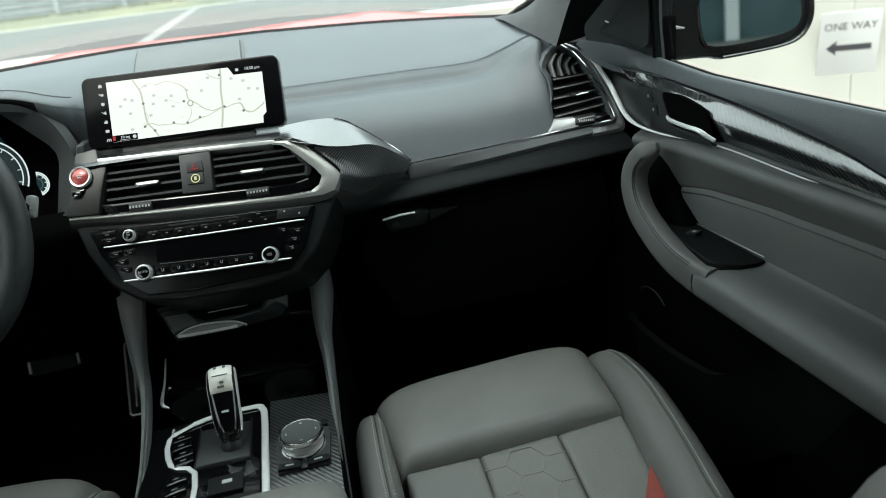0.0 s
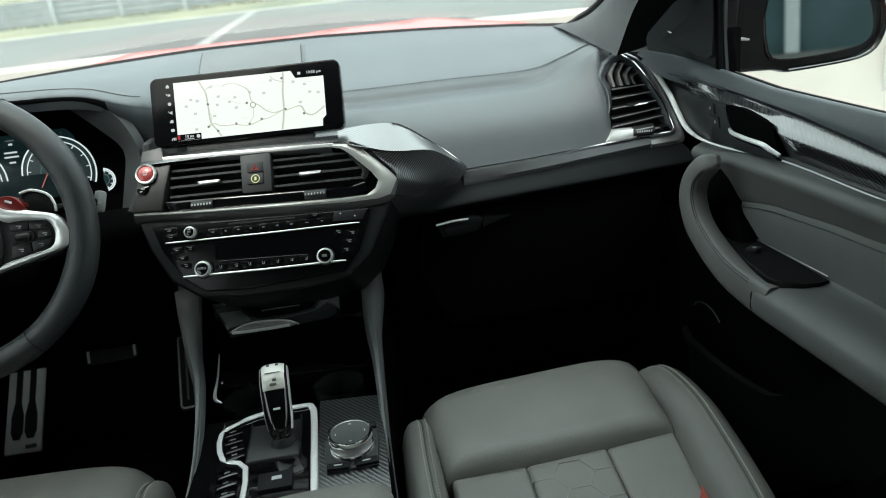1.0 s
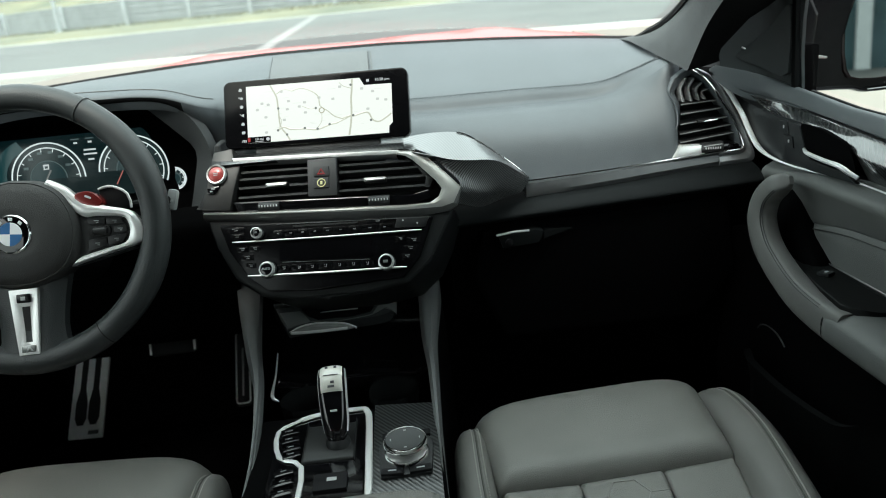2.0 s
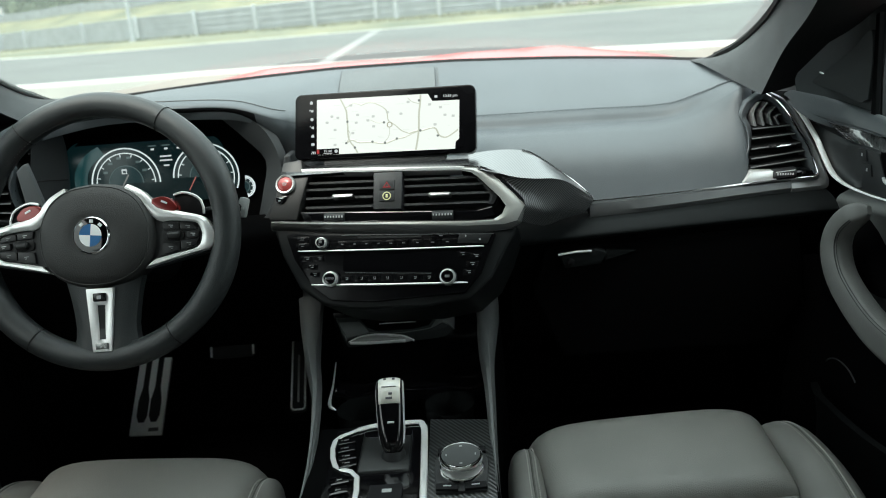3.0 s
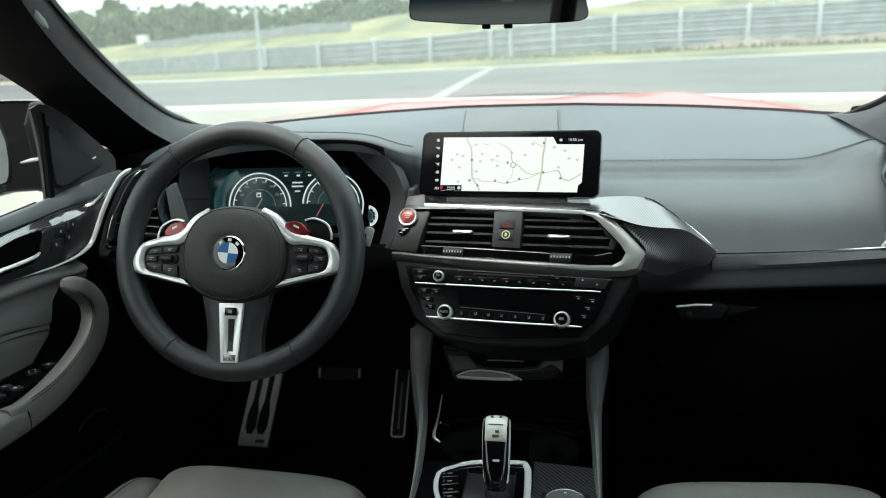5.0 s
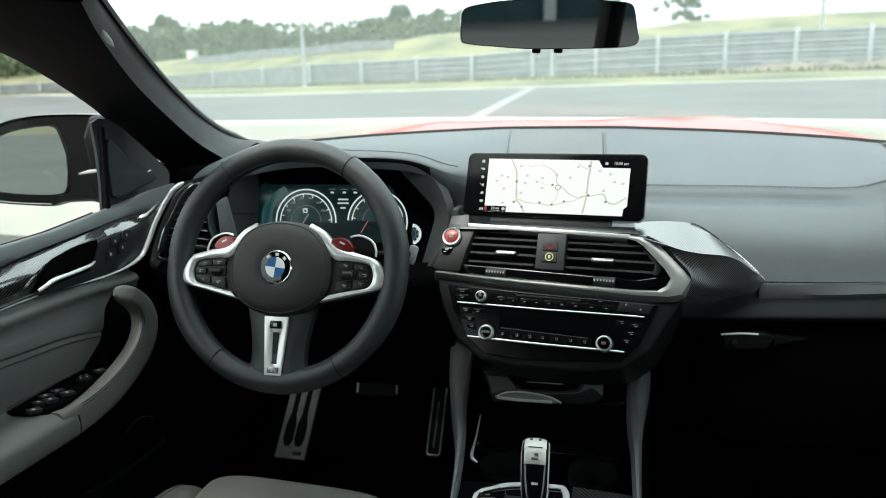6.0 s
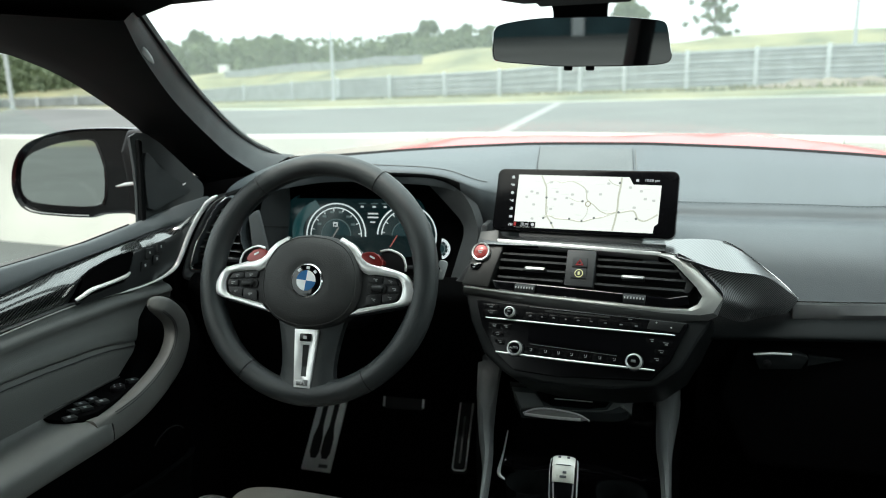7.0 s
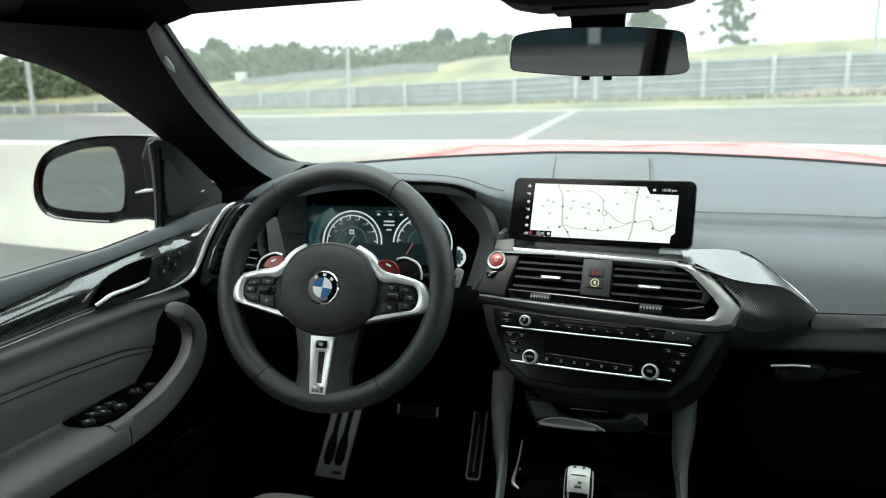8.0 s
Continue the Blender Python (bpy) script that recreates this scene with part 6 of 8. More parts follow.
        part("switch_print", box(0.006, 0.004, 0.0006, pose(s * x, y - 0.001, 0.8563 + low(0, 0, 0)[2], -6, 0, s * 25)), WHITE_MARK, b)
    if s < 0:
        knob = part("mirror_knob", moved(lathe([(0.011, 0), (0.011, 0.005), (0.009, 0.007)], pose(0, 0, 0, -90, 0, 0), 20), pose(s * 0.692, 0.787, 0.8455)), HARD_BLACK, sp)
        for a in (0, 90, 180, 270):
            part("knob_print", box(0.002, 0.002, 0.0004, pose(s * 0.692, 0.787, 0.8528, 0, 0, a) @ pose(0.006, 0, 0)), WHITE_MARK, knob)
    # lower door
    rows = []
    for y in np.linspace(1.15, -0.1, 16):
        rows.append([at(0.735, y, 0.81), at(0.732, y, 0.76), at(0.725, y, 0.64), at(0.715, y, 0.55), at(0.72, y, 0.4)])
    part("lower_panel", thick(rows, (s * 0.02, 0, 0)), SHADE_BLACK, root, "black lower door panel", 60)
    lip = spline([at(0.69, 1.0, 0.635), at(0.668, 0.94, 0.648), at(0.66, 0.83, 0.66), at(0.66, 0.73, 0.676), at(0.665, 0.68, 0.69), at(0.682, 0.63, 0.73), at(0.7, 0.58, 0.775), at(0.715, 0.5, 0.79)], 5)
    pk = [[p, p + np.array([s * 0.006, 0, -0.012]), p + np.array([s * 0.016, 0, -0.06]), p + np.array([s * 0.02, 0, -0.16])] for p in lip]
    part("door_pocket", thick(pk, (s * 0.012, 0, 0)), RECESS_SHADE, root, "door pocket, near-black with painted shade", 60)
    part("speaker_edge", tube([at(0.712, 0.95 + 0.055 * math.cos(a), 0.655 + 0.04 * math.sin(a)) for a in np.linspace(0.5, 2.4, 12)], 0.0014, 5, up=(s, 0, 0)), SOFT_BLACK, root)
    # mirror corner with its tweeter
    rows = [[at(0.76, y, curve_z(SILL, y) - 0.02), at(0.754, y, curve_z(SILL, y) + 0.3 * h), at(0.753, y, curve_z(SILL, y) + 0.65 * h), at(0.756, y, curve_z(SILL, y) + h)] for y, h in ((0.996, 0.15), (1.02, 0.155), (1.05, 0.15), (1.1, 0.125), (1.17, 0.085), (1.27, 0.03))]
    part("mirror_corner", thick(rows, (s * 0.005, 0, 0)), CORNER, root, "black corner cover", 60)
    tri = [tuple(q) for q in spline([(1.016, 1.1), (1.014, 1.15), (1.022, 1.195), (1.036, 1.197), (1.085, 1.162), (1.18, 1.12), (1.18, 1.108), (1.1, 1.101), (1.04, 1.093), (1.016, 1.1)], 3)[:-1]]
    part("tweeter_grille", swept(prism(tri, 0.745, 0.755, FLAT, 0.0015)), CORNER, root, "ribbed tweeter grille")
    part("tweeter_mark", tube([at(0.744, 1.165, 1.13), at(0.744, 1.1, 1.119), at(0.744, 1.075, 1.115)], [0.0012, 0.0024, 0.0012], 8), LEVER_SILVER, root, "small silver bar")
    part("sail_strip", swept(prism([(0.992, 1.075), (1.004, 1.075), (1.018, 1.222), (1.008, 1.226)], 0.7455, 0.753, FLAT, 0.002)), FRAME_BLACK, root, "black upright strip")
    # glass
    pane_rows = [[at(0.77 - 0.012 * k, y, curve_z(SILL, y) + (0.3 - max(0, (y - 0.6)) * 0.52 - curve_z(SILL, y) + 1.07) * k) for k in (0, 0.5, 1)] for y in np.linspace(0.985, -0.1, 10)]
    g = part("window_pane", thick(pane_rows, (s * 0.004, 0, 0)), GLASS, root, "clear side window")
    g.visible_shadow = False
    return root


HANDLE_GREY = mat("handle_leather_grey", (0.107, 0.108, 0.103), 0.5, bump=0.3, grain=700, vary=0.07, vscale=9)
PLATE = mat("plate_satin_black", (0.016, 0.018, 0.019), 0.45, spec=0.3, bump=0.15, grain=900, vary=0.1)
CORNER = mat("corner_satin_black", (0.044, 0.05, 0.052), 0.48, spec=0.35, bump=0.2, grain=1000, vary=0.1)
# pocket and bowl near-black: their inner shade is in the colour
RECESS_SHADE = mat("recess_shade_black", (0.002, 0.0026, 0.0027), 0.6, spec=0.2, bump=0.2, grain=900, vary=0.12)
for s in (-1, 1):
    build_door(s)

# ---- wing mirrors ----


HOUSING_BLACK = mat("housing_gloss_black", (0.0035, 0.0035, 0.004), 0.18, spec=0.2, vary=0.15)


def wing_mirror(s):
    root = thing("wing_mirror", "black wing mirror with a silver glass on the front door", "wing mirror", group="wing mirrors")
    m = pose(-0.03, 0, 0) if s < 0 else pose(-0.018, 0, -0.022)
    out = [(0.79, 1.238), (0.85, 1.243), (0.918, 1.244), (0.975, 1.242), (1.03, 1.234), (1.085, 1.217), (1.118, 1.192), (1.138, 1.155), (1.143, 1.115), (1.128, 1.083), (1.095, 1.068), (1.03, 1.063), (0.958, 1.061), (0.93, 1.068), (0.86, 1.072), (0.8, 1.074)]
    if s > 0:
        out[0], out[1], out[-1] = (0.835, 1.238), (0.87, 1.243), (0.815, 1.074)
    n = len(out)
    cx, cz = 0.985, 1.155
    rows = []
    for f, y in ((0.93, 1.122), (0.955, 1.112), (0.985, 1.11), (1.0, 1.118), (1.0, 1.14), (0.95, 1.2), (0.8, 1.24), (0.4, 1.26)):
        rows.append([(s * (cx + (x - cx) * f), y, cz + (z - cz) * f) for x, z in spline(out + out[:1], 3)[:-1]])
    part("housing", moved(loft(rows), m), HOUSING_BLACK, root, "glossy black housing", 50)
    glass = [tuple(q) for q in spline([(0.918, 1.215), (0.935, 1.222), (1.0, 1.217), (1.05, 1.205), (1.087, 1.19), (1.106, 1.163), (1.113, 1.122), (1.102, 1.1), (1.07, 1.09), (1.0, 1.084), (0.935, 1.084), (0.912, 1.1), (0.904, 1.165), (0.918, 1.215)], 2)[:-1]]
    glass = [(1.012 + (x - 1.012) * 0.9, cz + (z - cz) * 0.97) for x, z in glass]
    rim = [(s * (1.01 + (x - 1.01) * 1.03), cz + (z - cz) * 1.03) for x, z in glass]
    tilt = m @ pose(s * 1.01, 1.112, cz, -3 if s > 0 else -0.5, 0, s * -7) @ pose(-s * 1.01, 0, -cz)
    part("glass_rim", prism(rim, -0.002, 0.006, tilt), RUBBER, root)
    part("mirror_glass", prism([(s * x, z) for x, z in glass], -0.005, 0.003, tilt), MIRROR, root, "silver mirror glass")
    part("foot", prism([(s * x, z) for x, z in (((0.755, 1.236),) if s < 0 else ((0.757, 1.16), (0.778, 1.172), (0.796, 1.238))) + ((0.84, 1.24), (0.86, 1.2), (0.85, 1.08), (0.755, 1.084))], 1.1, 1.15, m, 0.012, 3), HOUSING_BLACK, root, "black foot")
    part("arm_strip", prism([(s * x, z) for x, z in ((0.815, 1.139), (0.83, 1.132), (0.872, 1.127), (0.875, 1.13), (0.85, 1.137))], 1.095, 1.112, m, 0.002), SATIN, root, "silver strip")
    part("arm_tip", prism([(s * x, z) for x, z in ((0.812, 1.22), (0.819, 1.222), (0.812, 1.2), (0.808, 1.2))], 1.09, 1.105, m, 0.002), SATIN, root)
    part("lower_lip", moved(tube([(s * x, 1.113, z) for x, z in spline([(1.12, 1.083), (1.09, 1.072), (1.03, 1.0675), (0.96, 1.066)], 4)], 0.0013, 6), m), GUNMETAL, root)
    return root


for s in (-1, 1):
    wing_mirror(s)

# ---- inner mirror and overhead console ----
mirror = thing("rear_view_mirror", "frameless black rear-view mirror on the windscreen", "mirror")
MF = pose(0.02, 0.856, 1.3482, 3.4, 1.5, 8)
MIRROR_SHAPE = [(-0.1145, 0.0155), (-0.1065, 0.0242), (-0.0735, 0.0302), (-0.045, 0.0325), (-0.0026, 0.0335), (0.0393, 0.0332), (0.081, 0.0298), (0.1, 0.0268), (0.1065, 0.0192), (0.1115, -0.0039), (0.1142, -0.018), (0.104, -0.026), (0.0643, -0.0282), (0.0149, -0.0287), (-0.0281, -0.0285), (-0.0718, -0.0252), (-0.1055, -0.022), (-0.1147, -0.0155)]
ring = [tuple(q) for q in spline(MIRROR_SHAPE + MIRROR_SHAPE[:1], 3)[:-1]]
part("housing", moved(loft([[(x * f, y, z * f) for x, z in ring] for f, y in ((0.985, -0.002), (1.0, 0.004), (0.97, 0.02), (0.7, 0.034))]), MF), PIANO, mirror, "black housing", 50)
part("mirror_glass", prism([(x * 0.975, z * 0.945) for x, z in ring], -0.005, -0.0015, MF), DIM_MIRROR, mirror, "dark dimming mirror glass")
for x in (-0.016, 0.012):
    part("sensor_pip", box(0.011, 0.01, 0.006, MF @ pose(x, 0.005, -0.0305), 0.002), HARD_BLACK, mirror)
part("stalk", moved(loft([[(x * w, y0 + y, z) for x, y in ((-1, -0.012), (1, -0.012), (1, 0.02), (-1, 0.02))] for w, y0, z in ((0.036, 0.022, 0.02), (0.036, 0.01, 0.045), (0.042, -0.03, 0.075), (0.05, -0.09, 0.085))]), pose(0.017, 0.856, 1.3478) @ Matrix.Scale(0.93, 4)), FRAME_BLACK, mirror, "black stalk", 50)
overhead = thing("overhead_console", "dark overhead console at the windscreen header", "overhead console")
part("body", prism([(-0.1, 1.425), (-0.075, 1.395), (-0.04, 1.388), (0.1, 1.386), (0.13, 1.392), (0.15, 1.425)], 0.67, 0.76, None, 0.012, 3), HEADLINER, overhead)
part("grille", box(0.1, 0.06, 0.004, pose(0.03, 0.715, 1.3855)), HARD_BLACK, overhead)

# ---- centre console ----
CUP_BLACK = mat("cup_gloss_black", (0.012, 0.0135, 0.0135), 0.12, vary=0.1)
CONSOLE_SILVER = mat("console_silver", (0.86, 0.86, 0.85), 0.25, 0.4, vary=0.04)
RAIL_GREY = mat("rail_leather_grey", (0.105, 0.111, 0.111), 0.55, bump=0.3, grain=700, vary=0.1, vscale=9)
console = thing("centre_console", "dark centre console with grey padded side rails", "centre console")
for s in (-1, 1):
    top = [(s * 0.15 + 0.003, 1.07, 0.835), (s * 0.152 + 0.004, 1.045, 0.798), (s * 0.141 + 0.007, 0.96, 0.764), (s * 0.133 + 0.015, 0.885, 0.741), (s * 0.126 + 0.02, 0.77, 0.72), (s * 0.124 + 0.021, 0.68, 0.706), (s * 0.124 + 0.022, 0.5, 0.698)]
    wd = [0.021, 0.0175, 0.0105, 0.006, 0.0032, 0.0024, 0.002]
    p, w = spline(top, 5), np.interp(np.arange(31), np.arange(7) * 5, wd)
    rows = []
    for q, a in zip(p, w):
        rows.append([q + np.array(d) for d in ((-s * a, 0.002, -0.012), (-s * a, 0.001, -0.004), (-s * a * 0.5, 0, 0.002), (s * a * 0.4, 0, 0.003), (s * a, 0.001, -0.006), (s * (a + 0.002), 0.004, -0.03))])
    part("side_rail", thick(rows, (-s * 0.002, 0.004, -0.004)), RAIL_GREY, console, "dark grey padded side rail", 50)
    rows = [[q + np.array(d) for d in ((s * (a + 0.0), 0.006, -0.02), (s * (a + 0.006), 0.012, -0.12), (s * (a + 0.01), 0.02, -0.36))] for q, a in zip(p, w)]
    part("side_panel", thick(rows, (-s * 0.004, 0.004, 0)), SHADE_BLACK, console, "black console side")
part("deck", prism([(-0.105, 0.708), (0.148, 0.708), (0.148, 0.66), (-0.105, 0.66)], 0.3, 0.83, pose(0, 0, 0), 0.003), SHADE_BLACK, console, "black deck")
part("cup_bay", prism([(0.828, 0.7), (0.835, 0.65), (1.04, 0.65), (1.045, 0.8), (1.06, 0.8), (1.06, 0.635), (0.82, 0.635), (0.82, 0.7)], -0.107, 0.143, Matrix(((0, 1, 0, 0), (1, 0, 0, 0), (0, 0, 1, 0), (0, 0, 0, 1)))), PIANO, console, "glossy black cup holder bay")
for x in (-0.05, 0.085):
    cup = [(x + 0.038 * math.cos(a), 0.885 + 0.036 * math.sin(a), 0.706) for a in np.linspace(0, 2 * math.pi, 29)[:-1]]
    rows = [cup, [(px, py, pz - 0.004) for px, py, pz in cup], [(x + (px - x) * 0.9, 0.885 + (py - 0.885) * 0.9, 0.65) for px, py, pz in cup]]
    part("cup_holder", sheet(rows, close_v=True), CUP_BLACK, console, "glossy black cup holder ring", 60)
part("bay_bridge", bevelled(prism([(-0.1, 0.71), (-0.06, 0.7), (0.0, 0.712), (0.05, 0.712), (0.12, 0.702), (0.14, 0.71), (0.14, 0.69), (-0.1, 0.69)], 0.925, 0.975), 0.004), PIANO, console)
# lid greys hold the reflections that the glossy black lid would show
LID_BLACK = mat("lid_black", (0.034, 0.038, 0.038), 0.22, spec=0.5, vary=0.1)
LID_GLEAM = mat("lid_gleam_grey", (0.14, 0.152, 0.15), 0.16, spec=0.6, coat=0.6, vary=0.1)
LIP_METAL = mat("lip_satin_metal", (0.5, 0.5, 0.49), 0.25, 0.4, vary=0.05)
LF = pose(-0.002, 0.998, 0.768, -66, 0, 0)
bin_lid = part("bin_lid", prism([tuple(q) for q in spline([(-0.08, 0.002), (-0.02, 0.006), (0.05, 0.009), (0.085, 0.014), (0.1, 0.03), (0.1, 0.06), (0.06, 0.075), (-0.06, 0.075), (-0.1, 0.06), (-0.097, 0.038), (-0.08, 0.002)], 3)[:-1]], -0.002, 0.02, LF, 0.002), LID_BLACK, console, "glossy black storage lid")
for pts in ([(-0.096, 0.041), (-0.06, 0.04), (-0.05, 0.028), (-0.041, 0.0135), (-0.079, 0.004)], [(0.0765, 0.0455), (0.1025, 0.044), (0.1005, 0.009), (0.0925, 0.0187), (0.081, 0.0262), (0.0595, 0.0152)]):
    c = np.mean(pts, axis=0)
    rows = [[(c[0] + (x - c[0]) * f, y, c[1] + (z - c[1]) * f) for x, z in pts] for f, y in ((1.0, -0.001), (0.94, -0.0035), (0.6, -0.0048), (0.1, -0.0052))]
    part("lid_corner", moved(loft(rows), LF), LID_GLEAM, bin_lid, "raised corner, pale grey painting a reflection", 40)
part("lid_edge", moved(tube([(x, -0.003, z) for x, z in spline([(-0.041, 0.013), (-0.005, 0.0085), (0.03, 0.0105), (0.06, 0.0148), (0.078, 0.025)], 4)], 0.0007, 5, up=(0, 1, 0)), LF), GREY_MARK, bin_lid, "paler polished edge")
part("lid_inset", prism([(-0.058, 0.042), (-0.046, 0.026), (-0.03, 0.016), (0.03, 0.0155), (0.058, 0.022), (0.07, 0.044), (0.06, 0.064), (-0.06, 0.066)], -0.0035, 0.0, LF, 0.0012), KEY_BLACK, bin_lid)
part("lid_badge", moved(tube([(-0.026, -0.004, 0.0305), (0.0, -0.004, 0.0308), (0.0368, -0.004, 0.03)], 0.0008, 5, up=(0, 1, 0)), LF), BEZEL_SILVER, bin_lid, "thin silver line")
part("lid_mark", prism([(0.011, 0.0355), (0.014, 0.0445), (0.0175, 0.0445), (0.0155, 0.0385), (0.021, 0.0465), (0.0245, 0.0465), (0.022, 0.0365), (0.0195, 0.0365), (0.0205, 0.042), (0.016, 0.0355)], -0.0042, -0.0034, LF), WHITE_MARK, bin_lid)
lip = [[(-0.074, -0.009), (-0.056, 0.0015), (-0.03, 0.0045), (0.013, -0.0015), (0.034, -0.0138)], [(-0.0725, -0.0105), (-0.055, -0.0075), (-0.028, -0.0065), (0.01, -0.0095), (0.031, -0.0148)], [(-0.071, -0.0125), (-0.05, -0.0142), (-0.025, -0.0152), (0.0, -0.0152), (0.02, -0.015)]]
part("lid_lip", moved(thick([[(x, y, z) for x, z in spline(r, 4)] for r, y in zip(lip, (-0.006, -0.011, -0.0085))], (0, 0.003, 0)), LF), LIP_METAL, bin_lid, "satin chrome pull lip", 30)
for pts in (lip[0], lip[2]):
    part("lip_edge", moved(tube([(x, -0.0075 if pts is lip[0] else -0.0095, z) for x, z in spline(pts, 3)], 0.0013 if pts is lip[0] else 0.0024, 8, up=(0, 1, 0)), LF), LEVER_SILVER, bin_lid, "bright edge")
part("side_chrome", tube(spline([(-0.102, 0.99, 0.735), (-0.103, 0.95, 0.715), (-0.102, 0.9, 0.708), (-0.09, 0.885, 0.706)], 4), [0.0008, 0.0012, 0.0014, 0.0015, 0.0016, 0.0019, 0.0023, 0.0027, 0.003, 0.0028, 0.0024, 0.0018, 0.001], 8), BEZEL_SILVER, console, "chrome strip beside the cup holder")
part("carbon_plate", prism([(0.058, 0.68 - 0.09), (0.143, 0.68 - 0.09), (0.145, 0.819), (0.058, 0.829)], 0.709, 0.714, Matrix(((1, 0, 0, 0), (0, 0, 1, 0), (0, 1, 0, 0), (0, 0, 0, 1))), 0.001), CARBON_SATIN, console, "carbon fibre plate")
XY = Matrix(((1, 0, 0, 0), (0, 0, 1, 0), (0, 1, 0, 0), (0, 0, 0, 1)))
part("shifter_well", prism([(-0.075, 0.6), (0.046, 0.6), (0.046, 0.815), (-0.075, 0.815)], 0.7085, 0.7125, XY), PIANO, console, "glossy black shifter surround")
silver = [(-0.032, 0.6), (-0.034, 0.7), (-0.066, 0.727), (-0.075, 0.786), (-0.046, 0.811), (-0.02, 0.82), (0.036, 0.823), (0.047, 0.815), (0.051, 0.779), (0.054, 0.6)]
for a, b in ((0, 4), (4, 10)):
    pts = [(x, y, 0.7145) for x, y in silver[a : b + 1]][: (5 if a == 0 else 6)]
    part("silver_trim", tube(spline(pts, 3), 0.0036 if a == 0 else 0.0048, 8, 0.5), CONSOLE_SILVER, console, "satin silver trim band")
for k, (x, y) in enumerate(((-0.058, 0.782), (-0.056, 0.763), (-0.052, 0.744), (-0.05, 0.728), (-0.055, 0.692), (-0.054, 0.672), (-0.053, 0.652))):
    b = part("mode_key", box(0.024, 0.015, 0.006, pose(x, y, 0.7145, 0, 0, 14), 0.0015), PIANO, console)
    part("key_print", box(0.007, 0.0024, 0.0005, pose(x, y, 0.7179, 0, 0, 14)), GREY_MARK, b)
pk = part("park_brake_key", box(0.042, 0.03, 0.006, pose(0.006, 0.662, 0.7145, 4, 0, 0), 0.002), HARD_BLACK, console, "dark park brake key")
part("key_print", box(0.012, 0.006, 0.0006, pose(0.008, 0.664, 0.7182, 4, 0, 0)), WHITE_MARK, pk)

gear = thing("gear_selector", "silver and black gear selector lever on the console", "gear lever")
part("boot", bevelled(prism([(-0.034, 0.708), (0.034, 0.708), (0.034, 0.79), (-0.034, 0.79)], 0.708, 0.716, XY), 0.004), mat("grey_boot", (0.016, 0.017, 0.017), 0.45, spec=0.35, vary=0.15), gear)
GP = spline([(0.011, 0.74, 0.72), (0.0105, 0.748, 0.735), (0.0095, 0.764, 0.757), (0.0085, 0.785, 0.7785), (0.008, 0.801, 0.7865), (0.008, 0.811, 0.7825)], 5)
GT = np.linspace(0, 1, len(GP))
GW = np.interp(GT, [0, 0.12, 0.3, 0.6, 0.85, 0.95, 1.0], [0.011, 0.0145, 0.0175, 0.0188, 0.0184, 0.0165, 0.012])
GH = np.interp(GT, [0, 0.12, 0.3, 0.6, 0.85, 0.95, 1.0], [0.01, 0.012, 0.0135, 0.013, 0.011, 0.008, 0.003])


def grip_ring(i, fx, fy, a0, a1, n):
    q = Vector(GP[i])
    t = (Vector(GP[min(i + 1, len(GP) - 1)]) - Vector(GP[max(i - 1, 0)])).normalized()
    nrm = Vector((1, 0, 0)).cross(t)
    out = []
    for a in np.linspace(a0, a1, n):
        c, d = math.cos(a), math.sin(a)
        out.append(q + Vector((GW[i] * fx * math.copysign(abs(c) ** 0.7, c), 0, 0)) + nrm * GH[i] * fy * math.copysign(abs(d) ** 0.7, d))
    return out


part("lever_core", loft([grip_ring(i, 1.0, 1.0, 0, 2 * math.pi * 23 / 24, 24) for i in range(len(GP))]), PIANO, gear, "glossy black grip", 60)
for a0, a1 in ((-0.4, 0.5), (math.pi - 0.5, math.pi + 0.4)):
    part("lever_side", thick([grip_ring(i, 1.05, 1.07, a0, a1, 7) for i in range(4, len(GP) - 1)], (0, 0, -0.0008)), CONSOLE_SILVER, gear, "chrome side rail", 60)
part("lever_top", thick([grip_ring(i, 1.03, 1.06, 0.75, math.pi - 0.75, 7) for i in range(17, len(GP) - 1)], (0, 0, -0.001)), mat("lever_lens", (0.6, 0.59, 0.54), 0.2, coat=0.5, vary=0.05), gear, "pale ivory top button", 60)
part("lever_window", thick([grip_ring(i, 1.02, 1.05, 0.8, math.pi - 0.8, 7) for i in range(13, 18)], (0, 0, -0.001)), mat("smoked_lens", (0.5, 0.49, 0.44), 0.25, coat=0.5, vary=0.08), gear, "pale lit window", 60)
for i, w, dx in ((20, 0.004, -0.006), (20, 0.004, 0.006), (17, 0.02, 0.0), (15, 0.005, 0.002), (14, 0.009, 0.0), (9, 0.009, 0.001)):
    m = grip_ring(i, 1.0, 1.09, 1.5708, 1.5708, 1)[0]
    part("lever_print", box(w, 0.003 if i != 17 else 0.0009, 0.0012, pose(*m, 42, 0, 0) @ pose(dx, 0, 0), 0.0003), WHITE_MARK if i == 9 else SIGN_BLACK, gear)
part("lever_foot", moved(lathe([(0.017, 0), (0.016, 0.006), (0.012, 0.012)], pose(0, 0, 0, -90, 0, 0), 20), pose(0.011, 0.742, 0.714)), SOFT_BLACK, gear)
COLLAR_GREY = mat("collar_satin_grey", (0.5, 0.5, 0.49), 0.35, 0.5, bump=0.3, grain=1500, vary=0.1)
TOUCH_GREY = mat("touch_satin_grey", (0.05, 0.053, 0.054), 0.4, bump=0.1, grain=1500, vary=0.08)
rotary = thing("rotary_controller", "black and silver rotary controller knob with keys", "control knob")
IC = Vector((0.1015, 0.6985, 0.714))
IM = pose(*IC, -90, 0, 0) @ Matrix.Scale(1.06, 4)
